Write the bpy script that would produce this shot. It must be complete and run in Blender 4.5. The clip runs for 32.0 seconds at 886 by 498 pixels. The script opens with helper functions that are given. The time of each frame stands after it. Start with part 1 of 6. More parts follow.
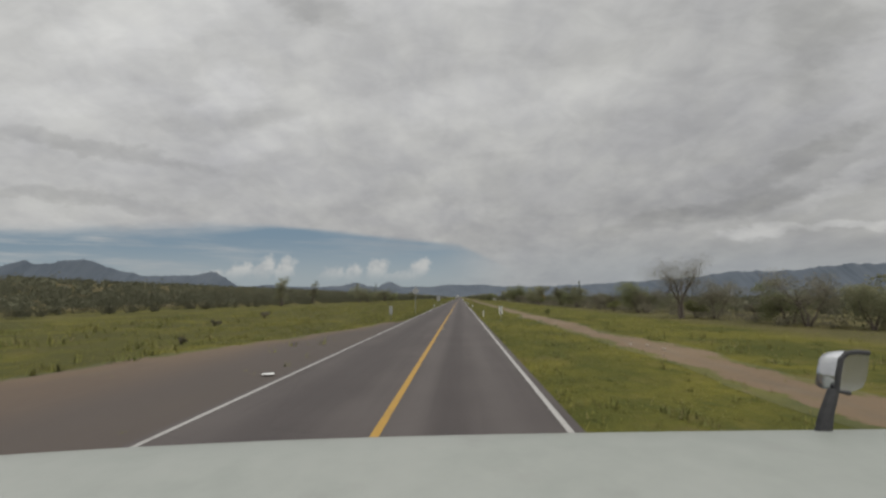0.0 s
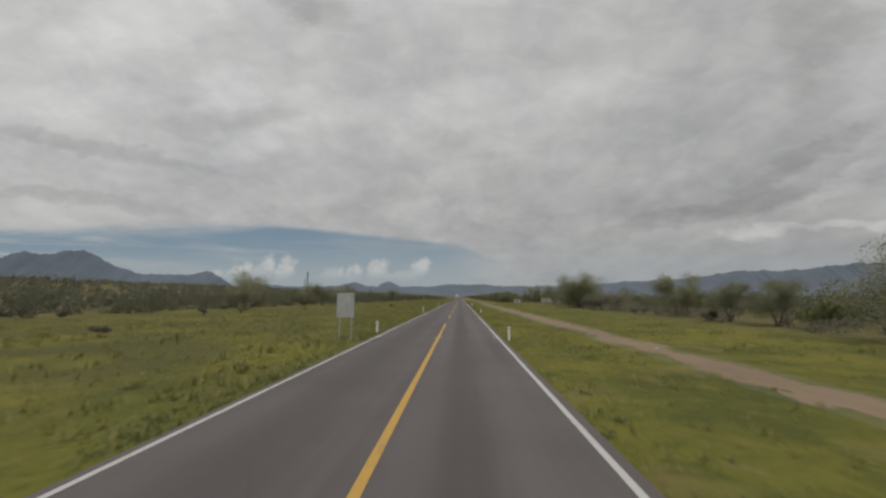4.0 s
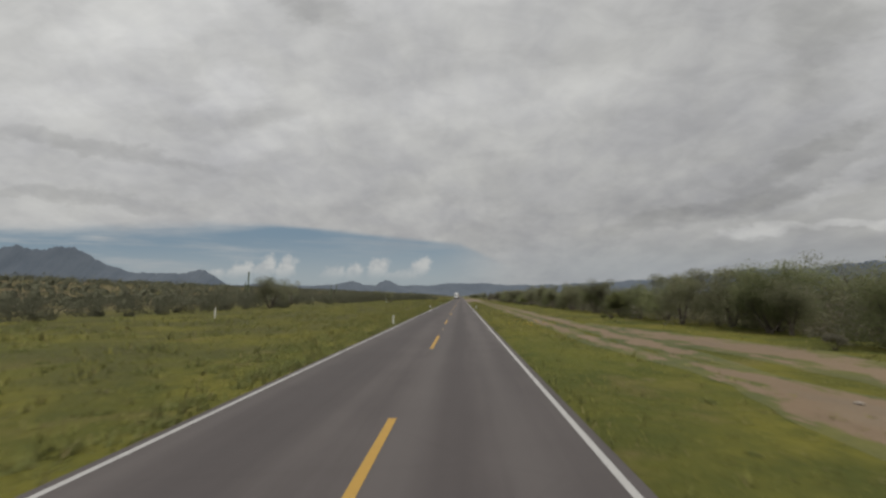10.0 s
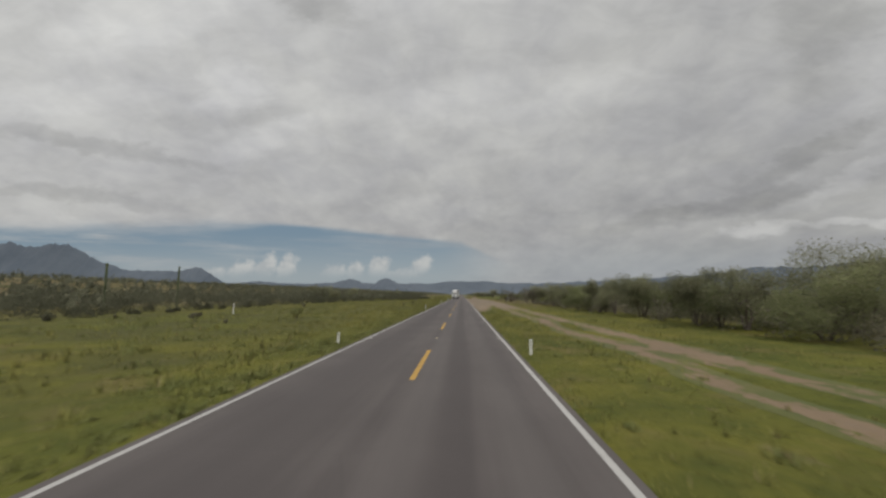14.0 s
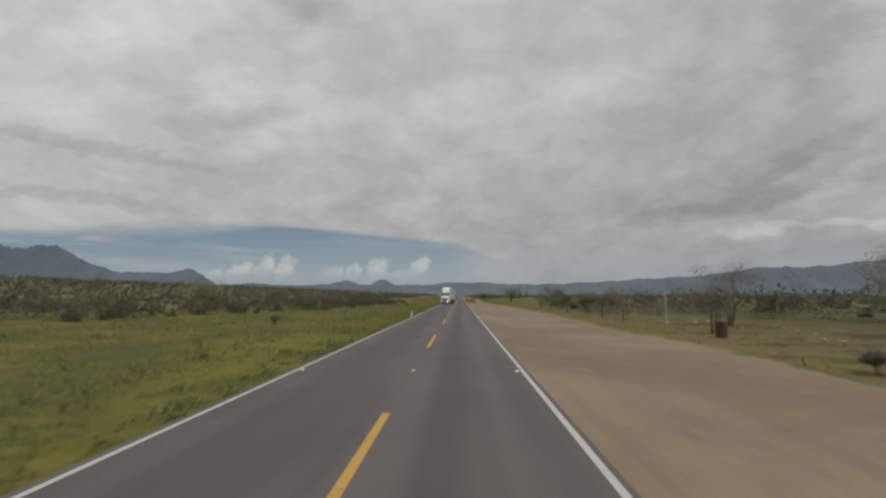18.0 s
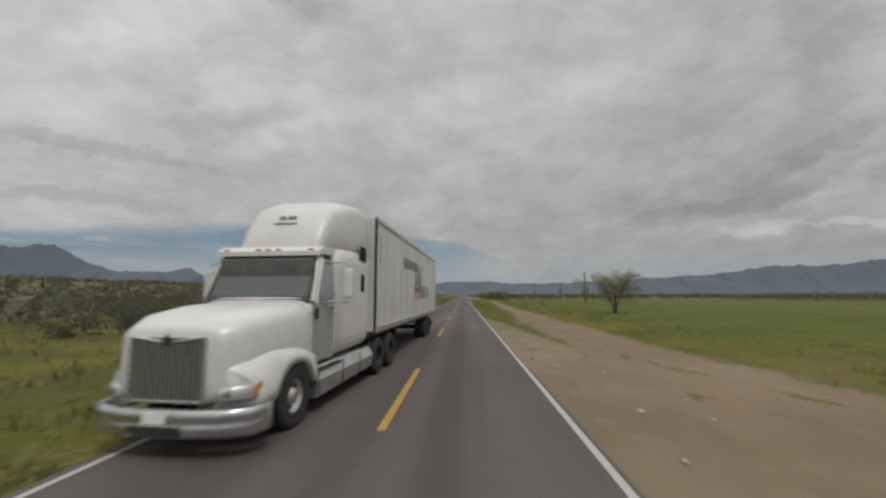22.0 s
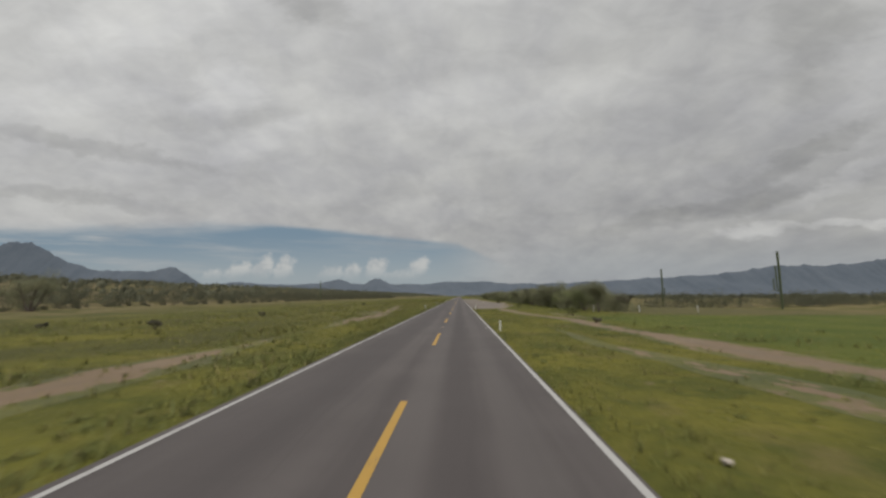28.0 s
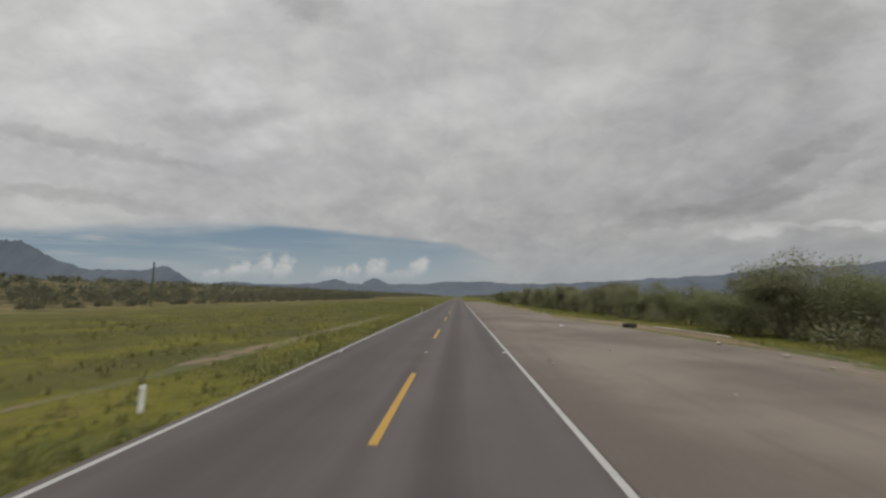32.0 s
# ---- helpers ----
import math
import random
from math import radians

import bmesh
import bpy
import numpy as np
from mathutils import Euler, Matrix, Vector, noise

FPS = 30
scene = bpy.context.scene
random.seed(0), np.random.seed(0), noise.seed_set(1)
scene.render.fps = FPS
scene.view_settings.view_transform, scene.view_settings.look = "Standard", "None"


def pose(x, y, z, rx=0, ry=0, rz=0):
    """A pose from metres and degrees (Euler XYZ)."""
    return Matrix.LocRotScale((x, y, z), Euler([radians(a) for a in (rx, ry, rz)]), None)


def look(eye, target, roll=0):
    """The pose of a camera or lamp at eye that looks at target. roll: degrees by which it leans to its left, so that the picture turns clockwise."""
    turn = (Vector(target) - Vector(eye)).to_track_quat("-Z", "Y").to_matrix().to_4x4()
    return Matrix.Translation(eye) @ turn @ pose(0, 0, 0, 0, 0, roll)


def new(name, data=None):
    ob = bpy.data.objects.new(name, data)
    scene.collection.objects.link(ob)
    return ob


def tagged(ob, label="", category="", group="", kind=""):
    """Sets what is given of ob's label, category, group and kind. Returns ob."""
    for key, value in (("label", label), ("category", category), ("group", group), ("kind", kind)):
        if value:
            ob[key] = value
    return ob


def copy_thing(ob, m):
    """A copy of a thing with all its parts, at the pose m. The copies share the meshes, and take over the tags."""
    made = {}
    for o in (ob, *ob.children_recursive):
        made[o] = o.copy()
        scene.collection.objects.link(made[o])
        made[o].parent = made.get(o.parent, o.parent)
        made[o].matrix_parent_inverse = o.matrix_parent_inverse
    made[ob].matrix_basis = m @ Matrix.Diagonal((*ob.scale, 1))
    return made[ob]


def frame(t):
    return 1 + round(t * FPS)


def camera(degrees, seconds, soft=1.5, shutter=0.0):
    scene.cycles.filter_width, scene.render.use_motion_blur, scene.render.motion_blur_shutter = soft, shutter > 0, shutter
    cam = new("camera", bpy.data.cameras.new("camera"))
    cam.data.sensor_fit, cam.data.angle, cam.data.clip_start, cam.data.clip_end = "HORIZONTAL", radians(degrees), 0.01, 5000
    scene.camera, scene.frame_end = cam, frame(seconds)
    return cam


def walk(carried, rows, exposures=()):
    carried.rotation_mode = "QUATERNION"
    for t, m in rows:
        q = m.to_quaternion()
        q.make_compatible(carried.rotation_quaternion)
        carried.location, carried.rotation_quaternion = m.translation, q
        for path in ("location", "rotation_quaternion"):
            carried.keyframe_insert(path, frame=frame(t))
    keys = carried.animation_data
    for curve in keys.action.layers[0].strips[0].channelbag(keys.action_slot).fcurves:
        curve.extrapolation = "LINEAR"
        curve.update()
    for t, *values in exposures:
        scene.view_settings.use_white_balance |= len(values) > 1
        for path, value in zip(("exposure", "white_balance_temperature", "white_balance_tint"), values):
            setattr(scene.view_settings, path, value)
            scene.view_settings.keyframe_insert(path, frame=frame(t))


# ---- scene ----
# A straight desert highway driven at about 90 km/h. y runs along the road, x to the right, road surface at z = 0.
cam = camera(96.5, 32.0, soft=2.6, shutter=0.15)
# seconds, x, y, tilt, lean, turn
ROWS = [
    (0, 0.159, 3.26, 96.9, -0.01, 2.47),
    (0.033, 0.159, 3.26, 96.9, -0.01, 2.47),
    (0.1, 0.157, 5.65, 96.85, 0.03, 2.49),
    (0.2, 0.154, 8.04, 96.78, 0.08, 2.52),
    (0.5, 0.146, 15.21, 96.62, 0.2, 2.59),
    (1, 0.132, 27.15, 96.65, -0.01, 2.96),
    (1.5, 0.08, 39.1, 96.99, 0.08, 2.72),
    (2, 0.028, 51.05, 96.81, -0.09, 2.76),
    (2.5, -0.007, 63, 96.68, -0.09, 2.73),
    (3, -0.041, 74.95, 96.56, -0.09, 2.59),
    (3.5, -0.046, 86.9, 96.89, -0.01, 2.48),
    (5.5, -0.065, 134.7, 96.9, -0.01, 2.59),
    (6, -0.006, 146.68, 96.74, -0.15, 2.71),
    (6.5, -0.018, 158.82, 96.95, -0.18, 2.72),
    (7, -0.03, 170.97, 96.87, 0.09, 2.52),
    (7.5, -0.017, 183.31, 96.81, 0.26, 2.6),
    (8, -0.004, 195.67, 97, 0.43, 2.59),
    (8.5, -0.012, 207.92, 96.77, 0.11, 2.73),
    (9, -0.019, 220.19, 96.8, -0.1, 2.73),
    (9.5, 0.013, 232.2, 96.82, 0.04, 2.64),
    (10, 0.045, 244.23, 96.78, -0, 2.59),
    (10.5, 0.015, 256.2, 96.49, -0.15, 2.6),
    (11, -0.016, 268.19, 96.99, 0.07, 2.47),
    (11.5, -0.007, 280.31, 96.8, 0.02, 2.47),
    (12, 0.002, 292.44, 96.82, -0.02, 2.72),
    (12.5, 0.034, 304.34, 96.9, 0.34, 2.59),
    (13, 0.066, 316.27, 96.72, 0.28, 2.59),
    (13.5, 0.069, 328.46, 96.77, 0.11, 2.59),
    (14, 0.072, 340.67, 96.54, -0.05, 2.72),
    (14.5, 0.087, 352.96, 96.61, -0.15, 2.64),
    (16.5, 0.147, 402.32, 96.75, 0.19, 2.59),
    (17, 0.162, 414.71, 96.94, 0.26, 2.59),
    (17.5, 0.196, 426.8, 96.86, -0.15, 2.6),
    (18, 0.229, 438.91, 96.75, 0.09, 2.47),
    (18.5, 0.228, 451.38, 96.77, -0.01, 2.59),
    (19, 0.228, 463.87, 96.77, -0.24, 2.72),
    (19.5, 0.187, 476.49, 96.81, -0.09, 2.59),
    (20, 0.145, 489.12, 96.77, -0.01, 2.34),
    (20.5, 0.146, 501.67, 96.88, -0.14, 2.35),
    (21, 0.147, 514.25, 96.73, -0.05, 2.35),
    (21.5, 0.188, 526.83, 96.62, 0.19, 2.41),
    (22, 0.228, 539.44, 96.68, 0.11, 2.94),
    (22.5, 0.189, 552.13, 96.93, 0.25, 3.08),
    (23, 0.15, 564.84, 96.73, 0.12, 2.96),
    (23.5, 0.124, 577.61, 96.75, 0.09, 2.84),
    (24, 0.097, 590.4, 96.9, -0.01, 2.84),
    (24.5, -0.002, 603.22, 96.83, -0.18, 2.96),
    (25, -0.102, 616.06, 96.83, -0.07, 2.96),
    (25.5, -0.085, 628.84, 96.74, -0.27, 2.9),
    (27.5, -0.017, 680.17, 96.92, -0.1, 2.46),
    (28, -0, 693.06, 96.75, 0.09, 2.33),
    (28.5, 0.031, 705.93, 96.82, 0.04, 2.46),
    (29, 0.062, 718.82, 96.99, 0.08, 2.58),
    (29.5, 0.074, 731.49, 96.74, 0.08, 2.71),
    (30, 0.086, 744.19, 96.64, -0.24, 2.58),
    (30.5, 0.118, 756.75, 96.82, -0.14, 2.52),
    (31, 0.151, 769.33, 96.8, -0.1, 2.4),
    (31.5, 0.162, 782.17, 96.8, -0.1, 2.33),
    (32, 0.173, 795.03, 96.79, -0.05, 2.27),
]
walk(cam, [(t, pose(x, y, 2.2, rx, ry, rz)) for t, x, y, rx, ry, rz in ROWS])

# ---------------------------------------------------------------- light
LINE_L, LINE_C = -4.67, -1.2                    # the painted lines on the west and in the middle
ROAD_R, ROAD_L = 2.20, -4.87                    # edges of the asphalt


class Nodes:
    """Short calls for building a node tree."""

    def __init__(self, tree):
        self.tree = tree
        tree.nodes.clear()

    def node(self, kind, **values):
        n = self.tree.nodes.new(kind)
        for key, value in values.items():
            n.inputs[key.replace("_", " ")].default_value = value
        return n

    def link(self, a, b):
        self.tree.links.new(a, b)

    def put(self, value, socket):
        if isinstance(value, (int, float, tuple)):
            socket.default_value = value
        else:
            self.link(value, socket)

    def math(self, op, a, b=0.0, c=0.0, clamp=False):
        n = self.tree.nodes.new("ShaderNodeMath")
        n.operation, n.use_clamp = op, clamp
        for socket, value in zip(n.inputs, (a, b, c)):
            self.put(value, socket)
        return n.outputs[0]

    def step(self, value, low, high):
        """0 below low, 1 above high, smooth between."""
        n = self.tree.nodes.new("ShaderNodeMapRange")
        n.interpolation_type = "SMOOTHSTEP"
        self.put(value, n.inputs[0])
        n.inputs[1].default_value, n.inputs[2].default_value = low, high
        n.inputs[3].default_value, n.inputs[4].default_value = 0.0, 1.0
        return n.outputs[0]

    def mix(self, fac, a, b):
        n = self.tree.nodes.new("ShaderNodeMix")
        n.data_type = "RGBA"
        self.put(fac, n.inputs[0])
        self.put(a if not isinstance(a, tuple) else (*a, 1)[:4], n.inputs[6])
        self.put(b if not isinstance(b, tuple) else (*b, 1)[:4], n.inputs[7])
        return n.outputs[2]

    def noise(self, vector, scale, detail=4.0, rough=0.55, stretch=None, warp=0.0):
        if stretch:
            m = self.tree.nodes.new("ShaderNodeMapping")
            m.inputs["Scale"].default_value = stretch
            self.link(vector, m.inputs[0])
            vector = m.outputs[0]
        n = self.node("ShaderNodeTexNoise", Scale=scale, Detail=detail, Roughness=rough, Distortion=warp)
        self.link(vector, n.inputs["Vector"])
        return n.outputs[0]

    def coords(self, which="Object"):
        return self.tree.nodes.new("ShaderNodeTexCoord").outputs[which]

    def split(self, vector):
        n = self.tree.nodes.new("ShaderNodeSeparateXYZ")
        self.link(vector, n.inputs[0])
        return n.outputs

    def join(self, x, y, z):
        n = self.tree.nodes.new("ShaderNodeCombineXYZ")
        for socket, value in zip(n.inputs, (x, y, z)):
            self.put(value, socket)
        return n.outputs[0]


SUN_UP, SUN_TURN = radians(58), radians(150)


def make_sky():
    """Broken overcast: a cloud deck, an opening of blue low ahead, heaps of cumulus far off."""
    world = bpy.data.worlds.new("sky")
    scene.world = world
    world.use_nodes = True
    k = Nodes(world.node_tree)
    way = k.coords("Generated")
    x, y, z = k.split(way)
    up = k.math("MAXIMUM", z, 0.0)
    flat = k.math("ADD", up, 0.30)
    deck = k.join(k.math("DIVIDE", x, flat), k.math("DIVIDE", y, flat), 0.0)
    # cloud deck
    big = k.noise(deck, 1.3, 3, 0.5, (0.9, 0.8, 1.0))
    mid = k.noise(deck, 4.0, 4, 0.52, (1.0, 0.75, 1.0), 0.3)
    fine = k.noise(deck, 12.0, 4, 0.55, (1.0, 0.7, 1.0), 0.4)
    body = k.math("ADD", k.math("MULTIPLY", big, 0.46), k.math("ADD", k.math("MULTIPLY", mid, 0.36), k.math("MULTIPLY", fine, 0.18)))
    cloud = k.mix(k.step(body, 0.32, 0.68), (0.398, 0.400, 0.410), (0.560, 0.560, 0.542))
    ahead = k.math("MAXIMUM", y, 0.05)
    u, v = k.math("DIVIDE", x, ahead), k.math("DIVIDE", z, ahead)
    # thicker and thinner places of the deck: across, up, half widths, slope, how much lighter
    wisp = k.noise(k.join(u, k.math("MULTIPLY", v, 2.0), 5.0), 4.5, 5, 0.6)
    curl = k.noise(k.join(u, k.math("MULTIPLY", v, 2.0), 9.0), 4.5, 5, 0.6)
    uw = k.math("ADD", u, k.math("MULTIPLY", k.math("SUBTRACT", wisp, 0.5), 0.30))
    vw = k.math("ADD", v, k.math("MULTIPLY", k.math("SUBTRACT", curl, 0.5), 0.12))
    grain = k.noise(k.join(u, k.math("MULTIPLY", v, 2.0), 2.0), 6.0, 6, 0.62, None, 0.5)
    tone = k.math("ADD", 0.99, k.math("MULTIPLY", k.step(grain, 0.30, 0.70), 0.11))
    tone = k.math("SUBTRACT", tone, k.math("MULTIPLY", k.step(u, -0.9, 0.9), 0.17))
    tone = k.math("SUBTRACT", tone, k.math("MULTIPLY", k.step(v, 0.50, 0.12), 0.13))
    for cu, cv, su, sv, slope, gain in ((-1.02, 0.41, 0.42, 0.024, -0.2, -0.17), (-1.05, 0.27, 0.36, 0.022, -0.12, -0.13),
                                        (-0.65, 0.56, 0.11, 0.09, 0.0, 0.17), (-0.55, 0.41, 0.14, 0.06, 0.3, 0.13),
                                        (-1.10, 0.55, 0.34, 0.06, 0.05, 0.12), (-0.90, 0.78, 0.34, 0.12, 0.2, 0.16),
                                        (-0.43, 0.80, 0.13, 0.07, -0.3, -0.22), (0.10, 0.52, 0.60, 0.07, 0.05, 0.10),
                                        (0.74, 0.168, 0.10, 0.018, 0.05, 0.24), (0.98, 0.175, 0.16, 0.014, 0.02, 0.20),
                                        (0.62, 0.215, 0.32, 0.030, 0.2, -0.15), (0.94, 0.67, 0.14, 0.22, 0.0, -0.13),
                                        (1.05, 0.56, 0.15, 0.14, 0.4, 0.12), (0.90, 0.36, 0.22, 0.040, 0.45, -0.16),
                                        (0.98, 0.29, 0.20, 0.030, 0.45, 0.13), (-0.66, 0.48, 0.26, 0.04, 0.1, -0.10)):
        du = k.math("SUBTRACT", uw, cu)
        dv = k.math("SUBTRACT", k.math("SUBTRACT", vw, cv), k.math("MULTIPLY", du, slope))
        du, dv = k.math("DIVIDE", du, su), k.math("DIVIDE", dv, sv)
        near = k.step(k.math("ADD", k.math("MULTIPLY", du, du), k.math("MULTIPLY", dv, dv)), 1.3, 0.0)
        tone = k.math("ADD", tone, k.math("MULTIPLY", near, gain))
    # overcast light grows towards the zenith
    lift = k.math("ADD", tone, k.math("MULTIPLY", k.step(z, 0.55, 0.95), 1.2))
    scale = k.tree.nodes.new("ShaderNodeVectorMath")
    scale.operation = "SCALE"
    k.link(cloud, scale.inputs[0])
    k.link(lift, scale.inputs["Scale"])
    low = k.math("MULTIPLY", k.step(v, 0.17, 0.05), k.math("ADD", 0.35, k.math("MULTIPLY", k.step(u, 0.0, 0.5), 0.25)))
    cloud = k.mix(low, scale.outputs[0], (0.300, 0.328, 0.352))
    # the opening of clear sky, low and ahead: a sharp rim ahead, ragged to the west
    ragged = k.step(u, -0.40, -0.75)
    wobble = k.math("MULTIPLY", k.math("SUBTRACT", k.noise(k.join(u, k.math("MULTIPLY", v, 7.0), 0.0), 3.2, 6, 0.6), 0.5), k.math("ADD", 0.018, k.math("MULTIPLY", ragged, 0.055)))
    rim = k.math("MINIMUM", k.math("ADD", 0.190, k.math("MULTIPLY", ragged, 0.014)), k.math("SUBTRACT", 0.137, k.math("MULTIPLY", u, 0.113)))
    rim = k.math("SUBTRACT", rim, k.math("MULTIPLY", k.math("MAXIMUM", u, 0.0), 0.35))
    depth = k.math("ADD", k.math("SUBTRACT", rim, v), wobble)
    clear = k.step(k.math("DIVIDE", depth, k.math("ADD", 0.014, k.math("MULTIPLY", ragged, 0.045))), -0.1, 1.0)
    clear = k.math("MULTIPLY", k.math("MULTIPLY", clear, k.step(u, 0.17, -0.08)), k.step(y, 0.0, 0.2))
    streak = k.noise(k.join(u, k.math("MULTIPLY", k.math("ADD", v, k.math("MULTIPLY", u, 0.05)), 13.0), 3.0), 2.0, 5, 0.6)
    thin = k.math("MULTIPLY", k.step(streak, 0.47, 0.70), k.math("ADD", 0.30, k.math("MULTIPLY", ragged, 0.35)))
    clear = k.math("MULTIPLY", clear, k.math("SUBTRACT", 1.0, thin))
    air = k.node("ShaderNodeTexSky")
    air.sky_type, air.sun_disc = "NISHITA", False
    air.sun_elevation, air.sun_rotation = SUN_UP, SUN_TURN
    air.air_density, air.dust_density = 1.0, 1.2
    soft = k.tree.nodes.new("ShaderNodeVectorMath")
    soft.operation = "SCALE"
    k.link(air.outputs[0], soft.inputs[0])
    soft.inputs["Scale"].default_value = 0.034
    blue = k.mix(k.step(v, 0.17, 0.03), (0.200, 0.282, 0.356), (0.345, 0.398, 0.430))
    blue = k.mix(0.2, blue, soft.outputs[0])
    sky = k.mix(clear, cloud, blue)
    # heaps of cumulus near the horizon, their feet lost in haze
    puff = None
    rough = k.math("MULTIPLY", k.math("SUBTRACT", k.noise(k.join(u, v, 1.0), 42.0, 6, 0.65), 0.5), 1.7)
    for pu, pv, w, h in ((-0.103, 0.072, 0.029, 0.028), (-0.212, 0.066, 0.029, 0.038), (-0.273, 0.058, 0.026, 0.030),
                         (-0.330, 0.050, 0.036, 0.028), (-0.452, 0.070, 0.028, 0.040), (-0.508, 0.066, 0.030, 0.040),
                         (-0.570, 0.060, 0.042, 0.030), (-0.155, 0.046, 0.055, 0.020), (-0.640, 0.050, 0.03, 0.022)):
        dv = k.math("DIVIDE", k.math("SUBTRACT", v, pv), h)
        du = k.math("SUBTRACT", k.math("DIVIDE", k.math("SUBTRACT", u, pu), w), k.math("MULTIPLY", dv, 0.35))
        r = k.math("SQRT", k.math("ADD", k.math("MULTIPLY", du, du), k.math("MULTIPLY", dv, dv)))
        p = k.step(k.math("ADD", r, rough), 1.15, 0.55)
        puff = p if puff is None else k.math("MAXIMUM", puff, p)
    puff = k.math("MULTIPLY", puff, k.math("MULTIPLY", k.step(y, 0.0, 0.2), k.step(v, 0.034, 0.080)))
    heap = k.mix(k.step(k.noise(k.join(u, v, 4.0), 26.0, 4, 0.6), 0.38, 0.62), (0.43, 0.44, 0.44), (0.56, 0.555, 0.53))
    sky = k.mix(k.math("MULTIPLY", puff, 0.72), sky, heap)
    out = k.node("ShaderNodeBackground", Strength=1.0)
    k.link(sky, out.inputs[0])
    k.link(out.outputs[0], k.node("ShaderNodeOutputWorld").inputs[0])


make_sky()
lamp = bpy.data.lights.new("sun", "SUN")
lamp.energy, lamp.angle, lamp.color = 1.55, radians(14), (1.0, 0.96, 0.90)
sun = new("sun", lamp)
sun.matrix_world = look((0, 0, 50), (0 - math.sin(SUN_TURN), 0 - math.cos(SUN_TURN), 50 - math.tan(SUN_UP)))

# ---------------------------------------------------------------- materials


def material(name, build):
    m = bpy.data.materials.new(name)
    m.use_nodes = True
    k = Nodes(m.node_tree)
    shader = k.node("ShaderNodeBsdfPrincipled")
    last = build(k, shader) or shader.outputs[0]
    k.link(last, k.node("ShaderNodeOutputMaterial").inputs[0])
    return m


def bumped(k, shader, height, strength, distance):
    b = k.node("ShaderNodeBump", Strength=strength, Distance=distance)
    k.link(height, b.inputs["Height"])
    k.link(b.outputs[0], shader.inputs["Normal"])


def surface(name, dark, light, scale, rough=0.8, metal=0.0, bump=0.3, size=0.01, stain=None, vary=0.0, coords="Object"):
    """Two scales of variation between two colours, fine relief, stains and a shift from thing to thing."""
    def build(k, shader):
        at = k.coords(coords)
        a, b = k.noise(at, scale, 5), k.noise(at, scale * 9.0, 4)
        fac = k.math("ADD", k.math("MULTIPLY", a, 0.65), k.math("MULTIPLY", b, 0.35))
        colour = k.mix(k.step(fac, 0.32, 0.66), dark, light)
        if stain:
            colour = k.mix(k.math("MULTIPLY", k.step(k.noise(at, scale * 2.3, 6, 0.65), 0.56, 0.70), 0.6), colour, stain)
        if vary:
            info = k.node("ShaderNodeObjectInfo")
            hs = k.node("ShaderNodeHueSaturation")
            k.link(colour, hs.inputs["Color"])
            k.link(k.math("ADD", 1.0 - vary, k.math("MULTIPLY", info.outputs["Random"], 2 * vary)), hs.inputs["Value"])
            colour = hs.outputs[0]
        k.link(colour, shader.inputs["Base Color"])
        shader.inputs["Roughness"].default_value, shader.inputs["Metallic"].default_value = rough, metal
        if bump:
            bumped(k, shader, b, bump, size)
    return material(name, build)


def leafy(name, dark, light, dry, share=0.12, vary=0.2, up=0.7, centre=None, through_light=0.4):
    """Leaves or blades: each island has its own tone, some are dry. The normals lean up, or out from a crown's centre, as a soft mass of leaves does."""
    def build(k, shader):
        geo, info = k.node("ShaderNodeNewGeometry"), k.node("ShaderNodeObjectInfo")
        r = geo.outputs["Random Per Island"]
        colour = k.mix(r, dark, light)
        patch = k.noise(geo.outputs["Position"], 0.16, 4)
        colour = k.mix(k.math("MULTIPLY", k.step(patch, 0.42, 0.68), 0.55), colour, light)
        colour = k.mix(k.step(k.math("FRACT", k.math("MULTIPLY", r, 17.3)), 1.0 - share, 1.0 - share * 0.8), colour, dry)
        hs = k.node("ShaderNodeHueSaturation")
        k.link(colour, hs.inputs["Color"])
        k.link(k.math("ADD", 1.0 - vary, k.math("MULTIPLY", info.outputs["Random"], 2 * vary)), hs.inputs["Value"])
        k.link(hs.outputs[0], shader.inputs["Base Color"])
        shader.inputs["Roughness"].default_value = 0.8
        shader.inputs["Specular IOR Level"].default_value = 0.15
        lean = k.join(0.0, 0.0, 1.0)
        if centre is not None:
            x, y, z = k.split(k.coords())
            lean = k.join(k.math("MULTIPLY", x, 0.4), k.math("MULTIPLY", y, 0.4), k.math("ADD", k.math("MULTIPLY", k.math("SUBTRACT", z, centre), 0.4), 0.55))
        one = k.tree.nodes.new("ShaderNodeVectorMath")
        one.operation = "NORMALIZE"
        k.link(lean, one.inputs[0])
        soft = k.tree.nodes.new("ShaderNodeMix")
        soft.data_type = "VECTOR"
        soft.inputs[0].default_value = up
        k.link(geo.outputs["Normal"], soft.inputs[4])
        k.link(one.outputs[0], soft.inputs[5])
        last = k.tree.nodes.new("ShaderNodeVectorMath")
        last.operation = "NORMALIZE"
        k.link(soft.outputs[1], last.inputs[0])
        k.link(last.outputs[0], shader.inputs["Normal"])
        # light also comes through the leaves
        thin = k.node("ShaderNodeBsdfTranslucent")
        k.link(hs.outputs[0], thin.inputs["Color"])
        both = k.tree.nodes.new("ShaderNodeMixShader")
        both.inputs[0].default_value = through_light
        k.link(shader.outputs[0], both.inputs[1])
        k.link(thin.outputs[0], both.inputs[2])
        return both.outputs[0]
    return material(name, build)


